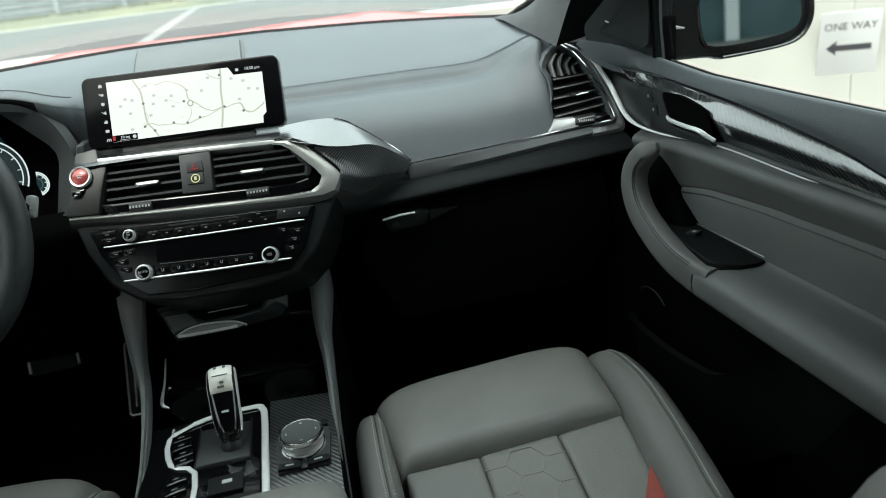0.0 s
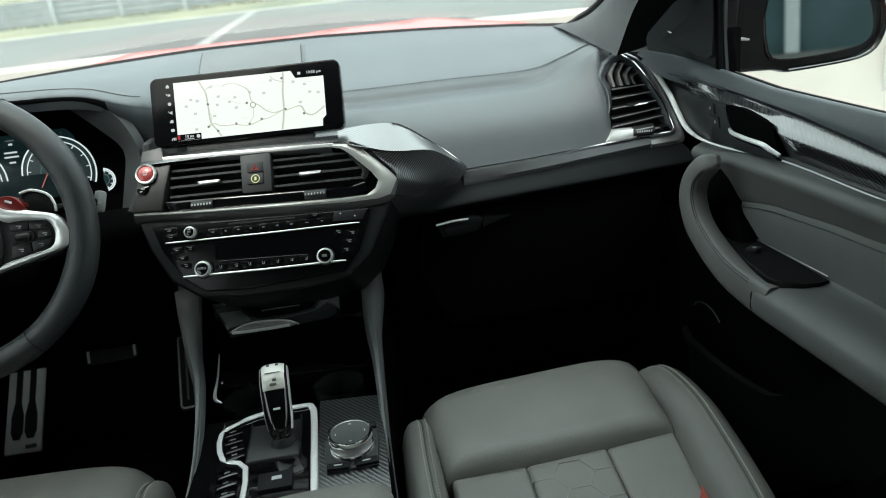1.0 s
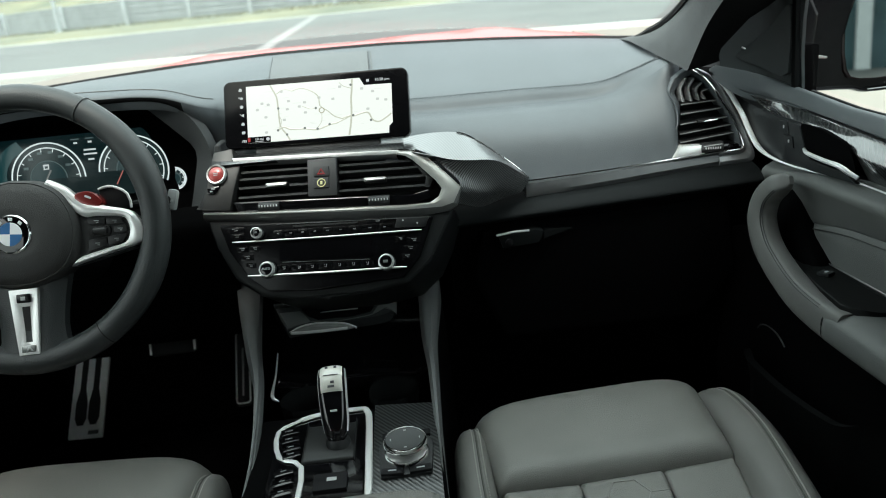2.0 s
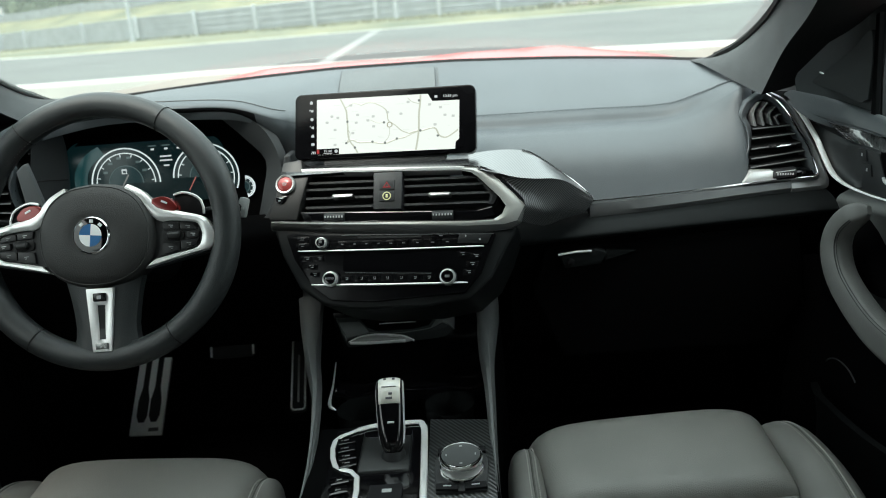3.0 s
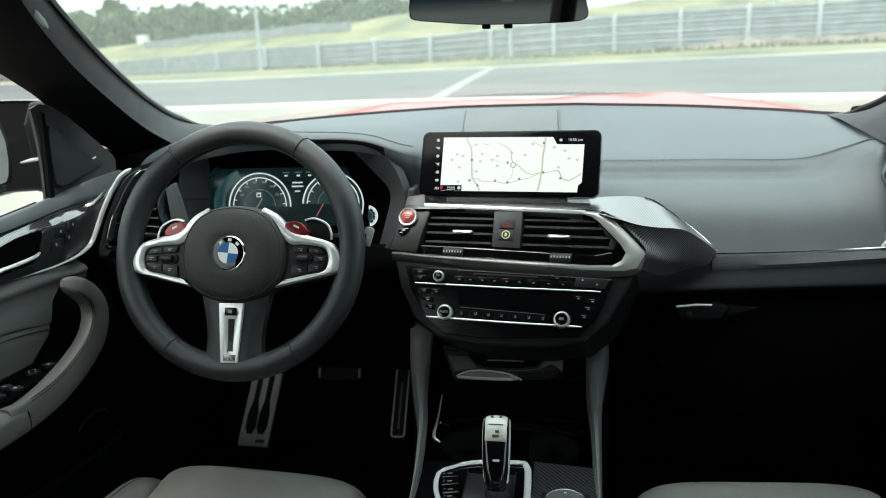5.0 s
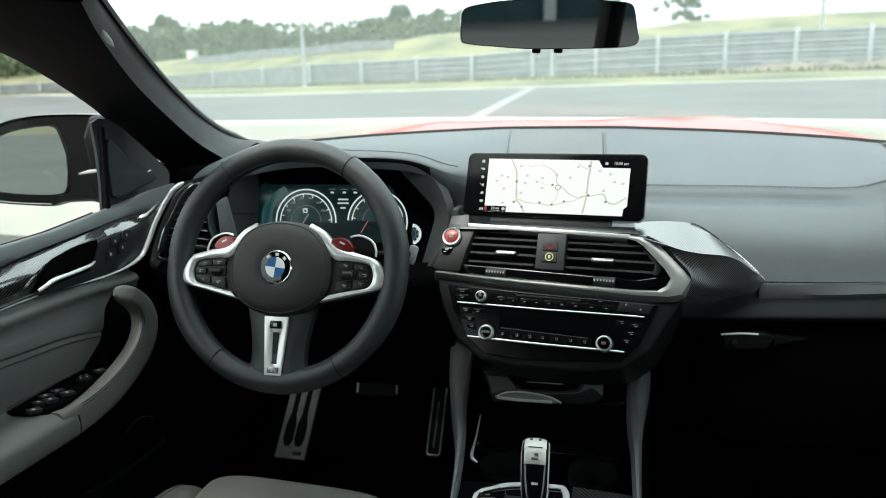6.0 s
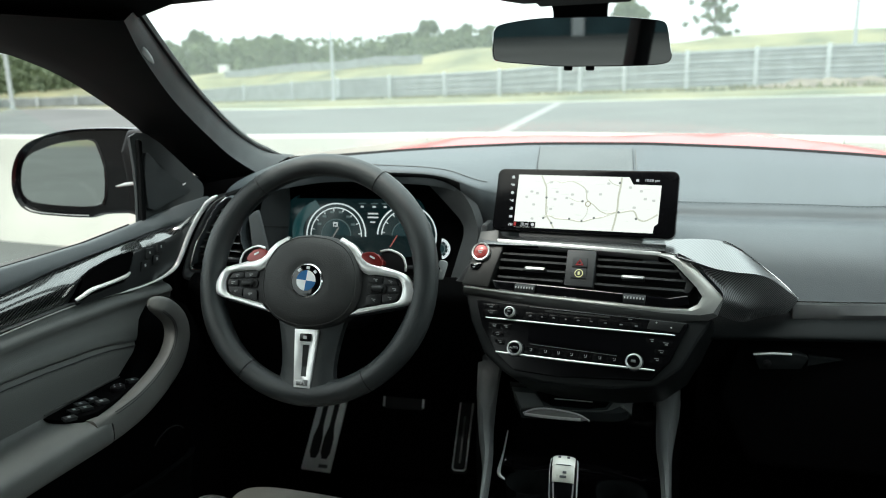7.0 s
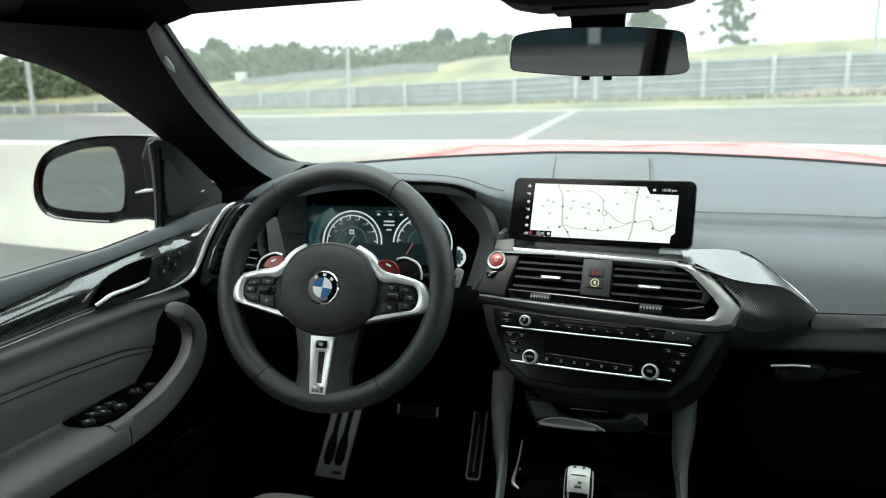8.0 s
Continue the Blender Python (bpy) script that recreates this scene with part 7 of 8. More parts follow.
part("key_base", prism([(0.068, 0.655), (0.132, 0.655), (0.137, 0.72), (0.128, 0.742), (0.077, 0.742), (0.066, 0.72)], 0.712, 0.718, XY, 0.003), SOFT_BLACK, rotary)
part("foot_ring", lathe([(0.0272, 0.0), (0.0278, 0.005), (0.0262, 0.0085), (0.024, 0.009)], IM, 40), CHROME, rotary, "polished foot ring")
part("collar", lathe([(0.0245, 0.006), (0.0245, 0.0165), (0.0238, 0.017)], IM, 60), COLLAR_GREY, rotary, "dark ribbed collar")
part("top_ring", lathe([(0.024, 0.0165), (0.0264, 0.0185), (0.0262, 0.0225), (0.0248, 0.0248), (0.0233, 0.0246), (0.0232, 0.018)], IM, 48), CHROME, rotary, "chrome top ring")
part("touch_top", lathe([(0.0232, 0.015), (0.0232, 0.0242), (0.02, 0.0238), (0.01, 0.0232)], IM, 36), TOUCH_GREY, rotary, "dark grey touch surface")
for a in (0, 90, 180, 270):
    part("arrow_mark", box(0.0035, 0.0015, 0.0006, pose(IC.x + 0.0185 * math.cos(radians(a)), IC.y + 0.0185 * math.sin(radians(a)), 0.7399, 0, 0, a + 90)), WHITE_MARK, rotary)
for x, y, r in ((0.083, 0.662, -4), (0.118, 0.662, 4), (0.084, 0.738, 0), (0.12, 0.738, 0)):
    part("menu_key", box(0.028, 0.012, 0.005, pose(x, y, 0.7185, 0, 0, r), 0.0015), HARD_BLACK, rotary)
    part("key_print", box(0.01, 0.002, 0.0005, pose(x, y, 0.7213, 0, 0, r)), WHITE_MARK, rotary)
arm_rest = thing("console_armrest", "grey leather centre armrest behind the gear lever", "armrest")
rows = []
for y, zz, w in ((0.6, 0.715, 0.062), (0.6, 0.735, 0.074), (0.588, 0.748, 0.082), (0.56, 0.754, 0.086), (0.4, 0.757, 0.09), (0.15, 0.757, 0.09)):
    rows.append([(0.063 + w * math.copysign(abs(math.cos(a)) ** 0.6, math.cos(a)), y, 0.7 + (zz - 0.7) * (math.sin(a) ** 0.5 if math.sin(a) > 0 else 0)) for a in np.linspace(0, math.pi, 17)])
part("pad", thick(rows, (0, 0, -0.03)), SEAT_GREY, arm_rest, "", 50)
part("box", box(0.16, 0.44, 0.34, pose(0.055, 0.37, 0.54), 0.01), HARD_BLACK, arm_rest)

# ---- pedals ----
foot_rest = thing("foot_rest", "slotted aluminium foot rest on the floor", "foot rest")
ALU = mat("bright_aluminium", (0.92, 0.94, 0.93), 0.4, 0.1, bump=0.1, grain=400, vary=0.08, vscale=40)
FR = pose(-0.611, 1.36, 0.496, -45, 0, 0)
plate = [(-0.037, 0.09), (0.037, 0.09), (0.036, -0.09), (-0.038, -0.088)]
part("plate", prism(plate, -0.004, 0.004, FR, 0.002), ALU, foot_rest, "brushed aluminium plate")
for x in (-0.014, 0.014):
    part("rubber_slot", prism([(x + sx * (0.006 + 0.006 * (k in (1, 2))), z) for sx, zs in ((1, ((0, 0.09), (0, 0.02), (1, -0.01), (2, -0.045), (3, -0.06))), (-1, ((3, -0.06), (2, -0.045), (1, -0.01), (0, 0.02), (0, 0.09)))) for k, z in zs], -0.0065, -0.0035, FR), RUBBER, foot_rest)
part("emblem", box(0.022, 0.001, 0.008, FR @ pose(0.016, -0.0045, -0.077)), GREY_MARK, foot_rest)
brake = thing("brake_pedal", "black rubber brake pedal with steel ends", "pedal")
BP = pose(-0.412, 1.38, 0.6, -25, 0, 3)
part("pad", prism(rounded(0.1, 0.055, 0.01), -0.004, 0.012, BP, 0.003), SOFT_BLACK, brake)
for x in (-0.047, 0.047):
    part("steel_end", box(0.005, 0.006, 0.046, BP @ pose(x, -0.005, 0), 0.001), LEVER_SILVER, brake, "steel edge")
part("arm", tube([(-0.41, 1.4, 0.6), (-0.4, 1.5, 0.75), (-0.4, 1.55, 0.9)], 0.012, 8), HARD_BLACK, brake)
gas = thing("accelerator_pedal", "slim black accelerator pedal with steel outline", "pedal")
GB = pose(-0.274, 1.385, 0.515, -45, 0, 2)
part("plate", prism(rounded(0.036, 0.175, 0.008), -0.002, 0.008, GB, 0.003), RUBBER, gas)
part("steel_outline", moved(tube([(x, -0.003, z) for x, z in rounded(0.03, 0.165, 0.007)], 0.002, 5, up=(0, 1, 0), closed=True), GB), LEVER_SILVER, gas, "steel outline")
part("steel_rib", box(0.004, 0.004, 0.11, GB @ pose(0, -0.003, -0.01), 0.001), GUNMETAL, gas)

# ---- seats ----


QUILT = mat("quilt_thread", (0.27, 0.265, 0.248), 0.7, vary=0.1)


def build_seat(s):
    who = "driver's" if s < 0 else "passenger's"
    root = thing("front_seat", f"grey leather sports seat, {who} side, with quilted cushion", "seat", group="front seats")
    cx = 0.375

    def pillow(corners, top, thickness, power, name, label="", n=18, sag=0.0, mtl=SEAT_GREY):
        """A stuffed cushion over a four-cornered plan: inner back, outer back, outer front, inner front."""
        rows = []
        for i in range(n + 1):
            v = math.sin((i / n - 0.5) * math.pi)
            row = []
            for j in range(n + 1):
                u = math.sin((j / n - 0.5) * math.pi)
                f, g = (u + 1) / 2, (v + 1) / 2
                back = np.array(corners[0]) * (1 - f) + np.array(corners[1]) * f
                front = np.array(corners[3]) * (1 - f) + np.array(corners[2]) * f
                q = back * (1 - g) + front * g
                e = ((1 - abs(u) ** power) * (1 - abs(v) ** power))
                z = top[0] * (1 - g) + top[1] * g - thickness * (1 - max(0, e) ** 0.5) - sag * (1 - u * u) * (1 - g)
                row.append((s * q[0], q[1] + (0.026 * (1 - u**4) * g if sag > 0.001 else 0), z))
            rows.append(row)
        return part(name, thick(rows, (0, 0, -0.05)), mtl, root, label, 70)

    pillow([(0.214, 0.692), (0.541, 0.704), (0.562, 0.895), (0.199, 0.868)], (0.672, 0.664), 0.042, 9, "thigh_support", "padded front thigh support", 22, 0.004)
    pillow([(0.225, 0.25), (0.309, 0.25), (0.3235, 0.697), (0.221, 0.7)], (0.61, 0.646), 0.014, 26, "cushion_side")
    pillow([(0.409, 0.25), (0.49, 0.25), (0.538, 0.717), (0.4365, 0.703)], (0.61, 0.646), 0.014, 26, "cushion_side")
    mid = pillow([(0.308, 0.25), (0.41, 0.25), (0.437, 0.704), (0.323, 0.697)], (0.61, 0.646), 0.012, 26, "cushion_centre", "quilted centre panel")
    # quilting: hexagon seams
    for a in range(-2, 3):
        for b in range(8):
            hx, hy = cx + 0.003 + a * 0.042, 0.66 - b * 0.0485 + (0.02425 if a % 2 else 0)
            ring = [(hx + 0.028 * math.cos(t), hy + 0.028 * math.sin(t)) for t in np.linspace(0, 2 * math.pi, 7)]
            for (xa, ya), (xb, yb) in zip(ring, ring[1:4]):
                lo, hi = 0.321 + (ya - 0.69) * 0.03, 0.434 + (ya - 0.69) * 0.06
                if max(xa, xb) > lo and min(xa, xb) < hi and max(ya, yb) < 0.7 and min(ya, yb) > 0.4:
                    if abs(xb - xa) > 0.001:
                        ends = sorted((min(1, max(0, (lo - xa) / (xb - xa))), min(1, max(0, (hi - xa) / (xb - xa)))))
                        xa, ya, xb, yb = (xa + (xb - xa) * ends[0], ya + (yb - ya) * ends[0], xa + (xb - xa) * ends[1], ya + (yb - ya) * ends[1])
                    za, zb = (0.61 + (y - 0.25) / 0.452 * 0.036 + 0.0002 for y in (ya, yb))
                    part("quilt_seam", tube([(s * xa, ya, za), (s * xb, yb, zb)], 0.0007, 5), QUILT, mid)
    # bolsters
    for side, pts in (("in", [(0.193, 0.868, 0.655), (0.19, 0.8, 0.66), (0.187, 0.7, 0.667), (0.186, 0.55, 0.67), (0.182, 0.4, 0.67), (0.18, 0.25, 0.662)]), ("out", [(0.574, 0.905, 0.648), (0.581, 0.83, 0.662), (0.58, 0.745, 0.67), (0.566, 0.65, 0.675), (0.55, 0.56, 0.677), (0.534, 0.47, 0.677), (0.515, 0.28, 0.672)])):
        p = spline(pts, 6)
        wide = 0.027 if side == "in" else 0.039
        rad = [math.sqrt(max(0.0004, 1 - max(0, 1 - (pts[0][1] - q[1]) / 0.075) ** 2)) for q in p]
        rows = []
        for q, f in zip(p, rad):
            ring = []
            for a in np.linspace(0, 2 * math.pi, 21)[:-1]:
                c, d = math.cos(a), math.sin(a)
                ring.append((s * (q[0] + wide * f * math.copysign(abs(c) ** 0.8, c)), q[1], q[2] - 0.05 + (0.05 if d > 0 else 0.1) * f * math.copysign(abs(d) ** 0.8, d)))
            rows.append(ring)
        b = part("side_bolster", loft(rows), SEAT_SIDE, root, "padded leather side bolster", 70)
        off = wide * (0.3 if side == "in" else 0.15)
        line = [(s * (q[0] + off * f), q[1], q[2] - 0.05 + 0.05 * f - 0.0012) for q, f in zip(p[1:], rad[1:])]
        part("bolster_seam", tube(line, 0.0016, 5), SEAT_SEAM, b)
        dots = bmesh.new()
        for k in range(len(line) * 4 - 4):
            i, f = divmod(k, 4)
            a, c = Vector(line[i]), Vector(line[i + 1])
            q = a.lerp(c, f / 4)
            for gap in (-0.0055, 0.0055):
                bmesh.ops.create_cube(dots, size=1.0, matrix=Matrix.Translation(q + Vector((s * gap, 0, 0.0004))) @ Matrix.Diagonal((0.0014, 0.003, 0.0014, 1)))
        part("bolster_stitch", dots, SEAT_THREAD, b)
    part("red_inlay", prism([(s * 0.519, 0.594), (s * 0.512, 0.47), (s * 0.44, 0.47)], 0.6, 0.6475, XY, 0.003), RED_LEATHER, root, "red leather inlay")
    part("seat_base", box(0.44, 0.6, 0.2, pose(s * cx, 0.56, 0.46), 0.03), SHADE_BLACK, root, "black seat base")
    # backrest, leaning back
    BR = pose(s * cx, 0.26, 0.62, 28, 0, 0)
    back = []
    for z in np.linspace(-0.04, 0.42, 12):
        w = 0.2 - 0.03 * max(0, z - 0.2)
        back.append([(x * w, 0.075 * (abs(x * w) / 0.25) ** 4, z) for x in (-1.25, -1.15, -0.85, -0.5, 0, 0.5, 0.85, 1.15, 1.25)])
    part("backrest", moved(thick(back, (0, -0.12, 0)), BR), SEAT_GREY, root, "grey leather backrest", 60)
    if s > 0:
        rows = []
        for q, rx, ry in zip(spline([(0.565, 0.335, 0.6), (0.575, 0.3, 0.7), (0.585, 0.262, 0.78), (0.59, 0.232, 0.845), (0.592, 0.22, 0.875)], 5), np.interp(np.linspace(0, 1, 21), [0, 0.5, 0.75, 0.9, 1], [0.05, 0.07, 0.08, 0.065, 0.02]), np.interp(np.linspace(0, 1, 21), [0, 0.5, 0.75, 0.9, 1], [0.06, 0.075, 0.075, 0.055, 0.02])):
            rows.append([(q[0] + rx * math.cos(a), q[1] + ry * math.sin(a), q[2]) for a in np.linspace(0, 2 * math.pi, 25)[:-1]])
        part("backrest_bolster", loft(rows), SEAT_SIDE, root, "padded leather backrest bolster", 70)
    return root


for s in (-1, 1):
    seat = build_seat(s)
    if s < 0:  # the driver's seat is set a little lower and further back
        for ob in seat.children_recursive:
            ob.data.transform(Matrix.Translation((0, -0.014, -0.014)))

# ---- bonnet ----
bonnet = thing("car_bonnet", "glossy red car bonnet beyond the windscreen", "car bonnet")
rows = []
for y in np.linspace(1.56, 2.75, 14):
    f = (y - 1.56) / 1.19
    row = []
    for x in np.linspace(-0.86, 0.86, 33):
        e = abs(x) / 0.86
        z = 1.1 + 0.055 * math.sin(min(1, f * 1.5) * math.pi / 2) - 0.14 * max(0, f - 0.6) ** 1.6 * 3 - 0.07 * e**3
        z += 0.009 * math.exp(-(((abs(x) - 0.46) / 0.09) ** 2)) * min(1, f * 3)
        z -= 0.006 * math.exp(-((x / 0.12) ** 2))
        row.append((x, y, z))
    rows.append(row)
part("panel", thick(rows, (0, 0, -0.02)), RED_PAINT, bonnet, "", 60)
part("scuttle", box(1.3, 0.14, 0.02, pose(0, 1.56, 1.09), 0.004), HARD_BLACK, bonnet, "black scuttle below the glass")
body = thing("car_body_side", "glossy red car flank under the doors", "car body")
for s in (-1, 1):
    part("fender", thick([[(s * 0.87, y, 0.99 + 0.06 * min(1, max(0, (y - 1.3) / 0.2)) - 0.12 * max(0, y - 2.2)) for y in np.linspace(1.0, 2.75, 8)], [(s * 0.93, y, 0.95 - 0.1 * max(0, y - 2.2)) for y in np.linspace(1.0, 2.75, 8)], [(s * 0.92, y, 0.4) for y in np.linspace(1.0, 2.75, 8)]], (-s * 0.02, 0, 0)), RED_PAINT, body, "", 60)
    part("flank", thick([[(s * 0.83, y, 1.01) for y in np.linspace(1.0, -2.2, 10)], [(s * 0.92, y, 0.92) for y in np.linspace(1.0, -2.2, 10)], [(s * 0.93, y, 0.7) for y in np.linspace(1.0, -2.2, 10)], [(s * 0.9, y, 0.3) for y in np.linspace(1.0, -2.2, 10)]], (-s * 0.02, 0, 0)), RED_PAINT, body, "", 60)
tail = [[(x, y, z - 0.03 * abs(x / 0.85) ** 3) for x in np.linspace(-0.85, 0.85, 9)] for y, z in spline([(-1.32, 1.06), (-1.6, 1.05), (-1.95, 1.02), (-2.15, 0.98), (-2.22, 0.85), (-2.22, 0.6), (-2.16, 0.32)], 3)]
part("tail", thick(tail, (0, 0.02, -0.02)), RED_PAINT, body, "", 60)
roof_rows = [[(x, y, z + 0.058 - 0.06 * abs(x / 0.62) ** 4) for x in np.linspace(-0.62, 0.62, 13)] for y, z in spline(ROOF, 3)]
part("roof_skin", thick(roof_rows, (0, 0, 0.008)), RED_PAINT, body, "", 60)

# ---- outside ----


EYE_Z = 1.288
RAIL_R = [(-75, 84), (-46, 78), (-40, 74), (-33, 66), (-29.7, 60), (-26, 52), (-22.5, 46), (-18.6, 43.5), (-14, 42), (-10, 41), (0, 40), (9, 40.5), (20, 42), (45, 48), (75, 60)]
RAIL_H = [(-46, 0.85), (-40, 0.95), (-33, 1.15), (-29.7, 1.26), (-18.6, 1.28), (-10, 1.4), (-5, 1.6), (0, 1.85), (4.3, 1.98), (13, 2.05), (30, 2.05)]
BANK = [(-75, 0.012), (-46, 0.018), (-41.8, 0.022), (-33.3, 0.036), (-30, 0.041), (-23.7, 0.048), (-17.6, 0.0505), (-14.9, 0.057), (-12.7, 0.0634), (3.2, 0.06), (5.9, 0.066), (15, 0.066), (30, 0.06), (75, 0.03)]


def table(t, a):
    return float(np.interp(a, [p for p, _ in t], [q for _, q in t]))


def bearing(x, y):
    return math.degrees(math.atan2(x, y))


def ground_z(x, y):
    """Track rising ahead of the car, verge, then a grassy bank behind the guard rail."""
    d, a = math.hypot(x, y), bearing(x, y)
    r = table(RAIL_R, a)
    rb = r + 34
    zb = EYE_Z + table(BANK, a) * rb
    bump = 0.25 * math.sin(a * 0.9) + 0.2 * math.sin(a * 0.37 + 2)
    knots = [(0, 0), (1.5, 0), (31, 0.9), (34.5, 1.2), (r - 2, 1.28), (r + 4, 1.3), (r + 16, 1.3 + (zb - 1.3) * 0.4 + bump), (rb - 5, zb - 0.3), (rb, zb), (rb + 30, zb + 0.2), (400, zb + 1.5), (5000, zb + 4)]
    z = table(knots, d)
    f = min(1, max(0, (95 - abs(a)) / 20))
    return z * f


def field(rings, sectors, a0, a1):
    return [[(r * math.sin(a), r * math.cos(a), ground_z(r * math.sin(a), r * math.cos(a))) for a in np.linspace(a0, a1, sectors)] for r in rings]


rings = [0.01, 2, 5, 8, 12, 16, 20, 24, 28, 31, 33, 34.5, 36, 38, 40, 42, 44, 46, 48, 51, 54, 57, 60, 63, 66, 69, 72, 75, 78, 82, 86, 90, 95, 100, 106, 112, 120, 140, 200, 300, 600, 1500, 4000]
gb = sheet(field(rings, 193, -math.pi, math.pi))
bmesh.ops.remove_doubles(gb, verts=gb.verts, dist=0.004)
tagged(finish("ground", gb, GRASS, None, "", 60), "grassy verge and bank in patchy green and straw", "grass ground", kind="structure")


def polar(d, a, up=0.0):
    x, y = d * math.sin(radians(a)), d * math.cos(radians(a))
    return (x, y, ground_z(x, y) + up)


def edge_r(a):
    """Far edge of the track, seen from the car."""
    return 31.0 + 6 * max(0, (-25 - a) / 25) ** 1.5 + 3 * max(0, (a - 12) / 30) ** 2


rows = [[polar(0.2 + (edge_r(a) - 0.2) * k, a, 0.03) for k in np.linspace(0, 1, 16)] for a in np.linspace(-102, 102, 103)]
rows = [[(-60, -30, 0.02), (-20, -30, 0.02), (20, -30, 0.02), (60, -30, 0.02)], [(-45, 2.5, 0.02), (-12, 0.0, 0.02), (12, 0.0, 0.02), (45, 2.5, 0.02)]], rows
near = sheet(rows[0])
tagged(finish("road", join(near, thick(rows[1], (0, 0, -0.01))), ASPHALT, None, "", 60), "wide grey asphalt race track", "road", kind="structure")
rows = [[polar(edge_r(a) + dd, a, 0.05) for dd in (-0.2, 0.0, 0.25)] for a in np.linspace(-82, 82, 120)]
edge = finish("track_edge_line", thick(rows, (0, 0, -0.008)), LINE_PAINT, None, "", 60)
tagged(edge, "worn pale line along the track edge", "road marking", kind="structure")
a, b = Vector((-2.66, 11.0, 0)), Vector((-2.84, 30.5, 0))
rows = []
for k in np.linspace(0, 1, 12):
    c = a.lerp(b, k)
    rows.append([(c.x + dx, c.y, ground_z(c.x + dx, c.y) + 0.042) for dx in (-0.17, 0.17)])
tagged(finish("track_cross_line", thick(rows, (0, 0, -0.006)), FADED_PAINT, None, "", 60), "worn pale line crossing the track", "road marking", kind="structure")

# concrete barrier round the car
BARRIER = [(-12, 6.2), (-8.5, 5.6), (-5.4, 5.0), (-2.65, 4.85), (-1.3, 4.9), (0.0, 4.66), (1.2, 4.14), (2.2, 3.68), (3.05, 3.28), (4.0, 2.84), (5.0, 2.37), (8.0, 0.97), (11.0, -1.0)]
barrier = thing("concrete_barrier", "pale smooth concrete barrier wall around the parked car", "barrier")
q = spline(BARRIER, 4)
step = 4
for i in range(0, len(q) - 1, step):
    seg = q[i : i + step + 1]
    rows = []
    for k, p in enumerate(seg):
        j = i + k
        t = q[min(j + 1, len(q) - 1)] - q[max(j - 1, 0)]
        nrm = np.array([t[1], -t[0]]) / np.hypot(*t)
        t = t / np.hypot(*t)
        sh = t * (0.0015 if k == 0 else -0.0015 if k == len(seg) - 1 else 0)
        z = ground_z(*p) * 0.4
        rows.append([(p[0] + sh[0] + nrm[0] * o, p[1] + sh[1] + nrm[1] * o, h + z) for o, h in ((0.3, -0.05), (0.3, 0.08), (0.17, 0.33), (0.1, 0.97), (0.085, 0.99), (-0.085, 0.99), (-0.1, 0.97), (-0.17, 0.33), (-0.3, 0.08), (-0.3, -0.05))])
    part("barrier_block", loft(rows), CONCRETE, barrier, "", 30)

sign = thing("one_way_sign", "white one way sign with a black arrow on the barrier", "sign")
OW = pose(2.98, 3.128, 0.64, 6, 0, -25) @ pose(-0.029, 0, 0.014)
part("plate", prism(rounded(0.28, 0.32, 0.012, 3), -0.003, 0.003, OW, 0.001), SIGN_WHITE, sign)
letters("sign_word", "ONE WAY", 0.052, OW @ pose(0, -0.0042, 0.085), SIGN_BLACK, sign)
part("arrow", prism([(-0.105, -0.02), (-0.055, 0.018), (-0.06, -0.005), (0.105, -0.005), (0.105, -0.035), (-0.06, -0.035), (-0.055, -0.058)], -0.0042, -0.0032, OW), SIGN_BLACK, sign, "black arrow")

# guard rail
guard = thing("guard_rail", "long galvanised steel guard rail with stacked beams", "guard rail")


def rail_at(a):
    r = table(RAIL_R, a)
    return r * math.sin(radians(a)), r * math.cos(radians(a)), table(RAIL_H, a)


def beams(owner, spans, place, count, base):
    for b in range(5):
        rows = []
        for a in spans:
            x, y, h = place(a)
            n = count(h)
            if b >= n:
                continue
            z0 = base(x, y) + h - 0.02 - (b + 1) * h * 0.92 / n
            w = h * 0.912 / n
            k0 = math.hypot(x, y)
            rows.append([(x * (1 - (0.12 + o) / k0), y * (1 - (0.12 + o) / k0), z0 + w * k) for k, o in ((0.0, 0.0), (0.15, 0.03), (0.35, 0.03), (0.5, -0.03), (0.65, 0.03), (0.85, 0.03), (1.0, 0.0))])
        if len(rows) > 2:
            part("beam", thick(rows, (0, 0.02, 0)), RAIL_STEEL, owner, "corrugated steel beam", 40)


beams(guard, np.linspace(-60, 45, 106), rail_at, lambda h: 4, lambda x, y: 1.29)
for a in (-55, -52, -49, -46.2, -43.6, -41.2, -38.6, -35.8, -33, -29.7, -26.1, -22.6, -18.6, -14.3, -10, -5.3, -0.5, 4, 8.7, 13.3, 17.8, 22.2, 26.5, 31, 36):
    x, y, h = rail_at(a)
    part("post", box(0.2, 0.12, h + 0.3, pose(x * 0.995, y * 0.995, 1.29 + h / 2 - 0.1, 0, 0, -a), 0.01), RAIL_POST, guard, "pale steel post")
far_rail = thing("far_guard_rail", "grey guard rail higher up on the grassy bank", "guard rail")


def far_at(a):
    r = table(RAIL_R, a) + 24
    return r * math.sin(radians(a)), r * math.cos(radians(a)), 0.8


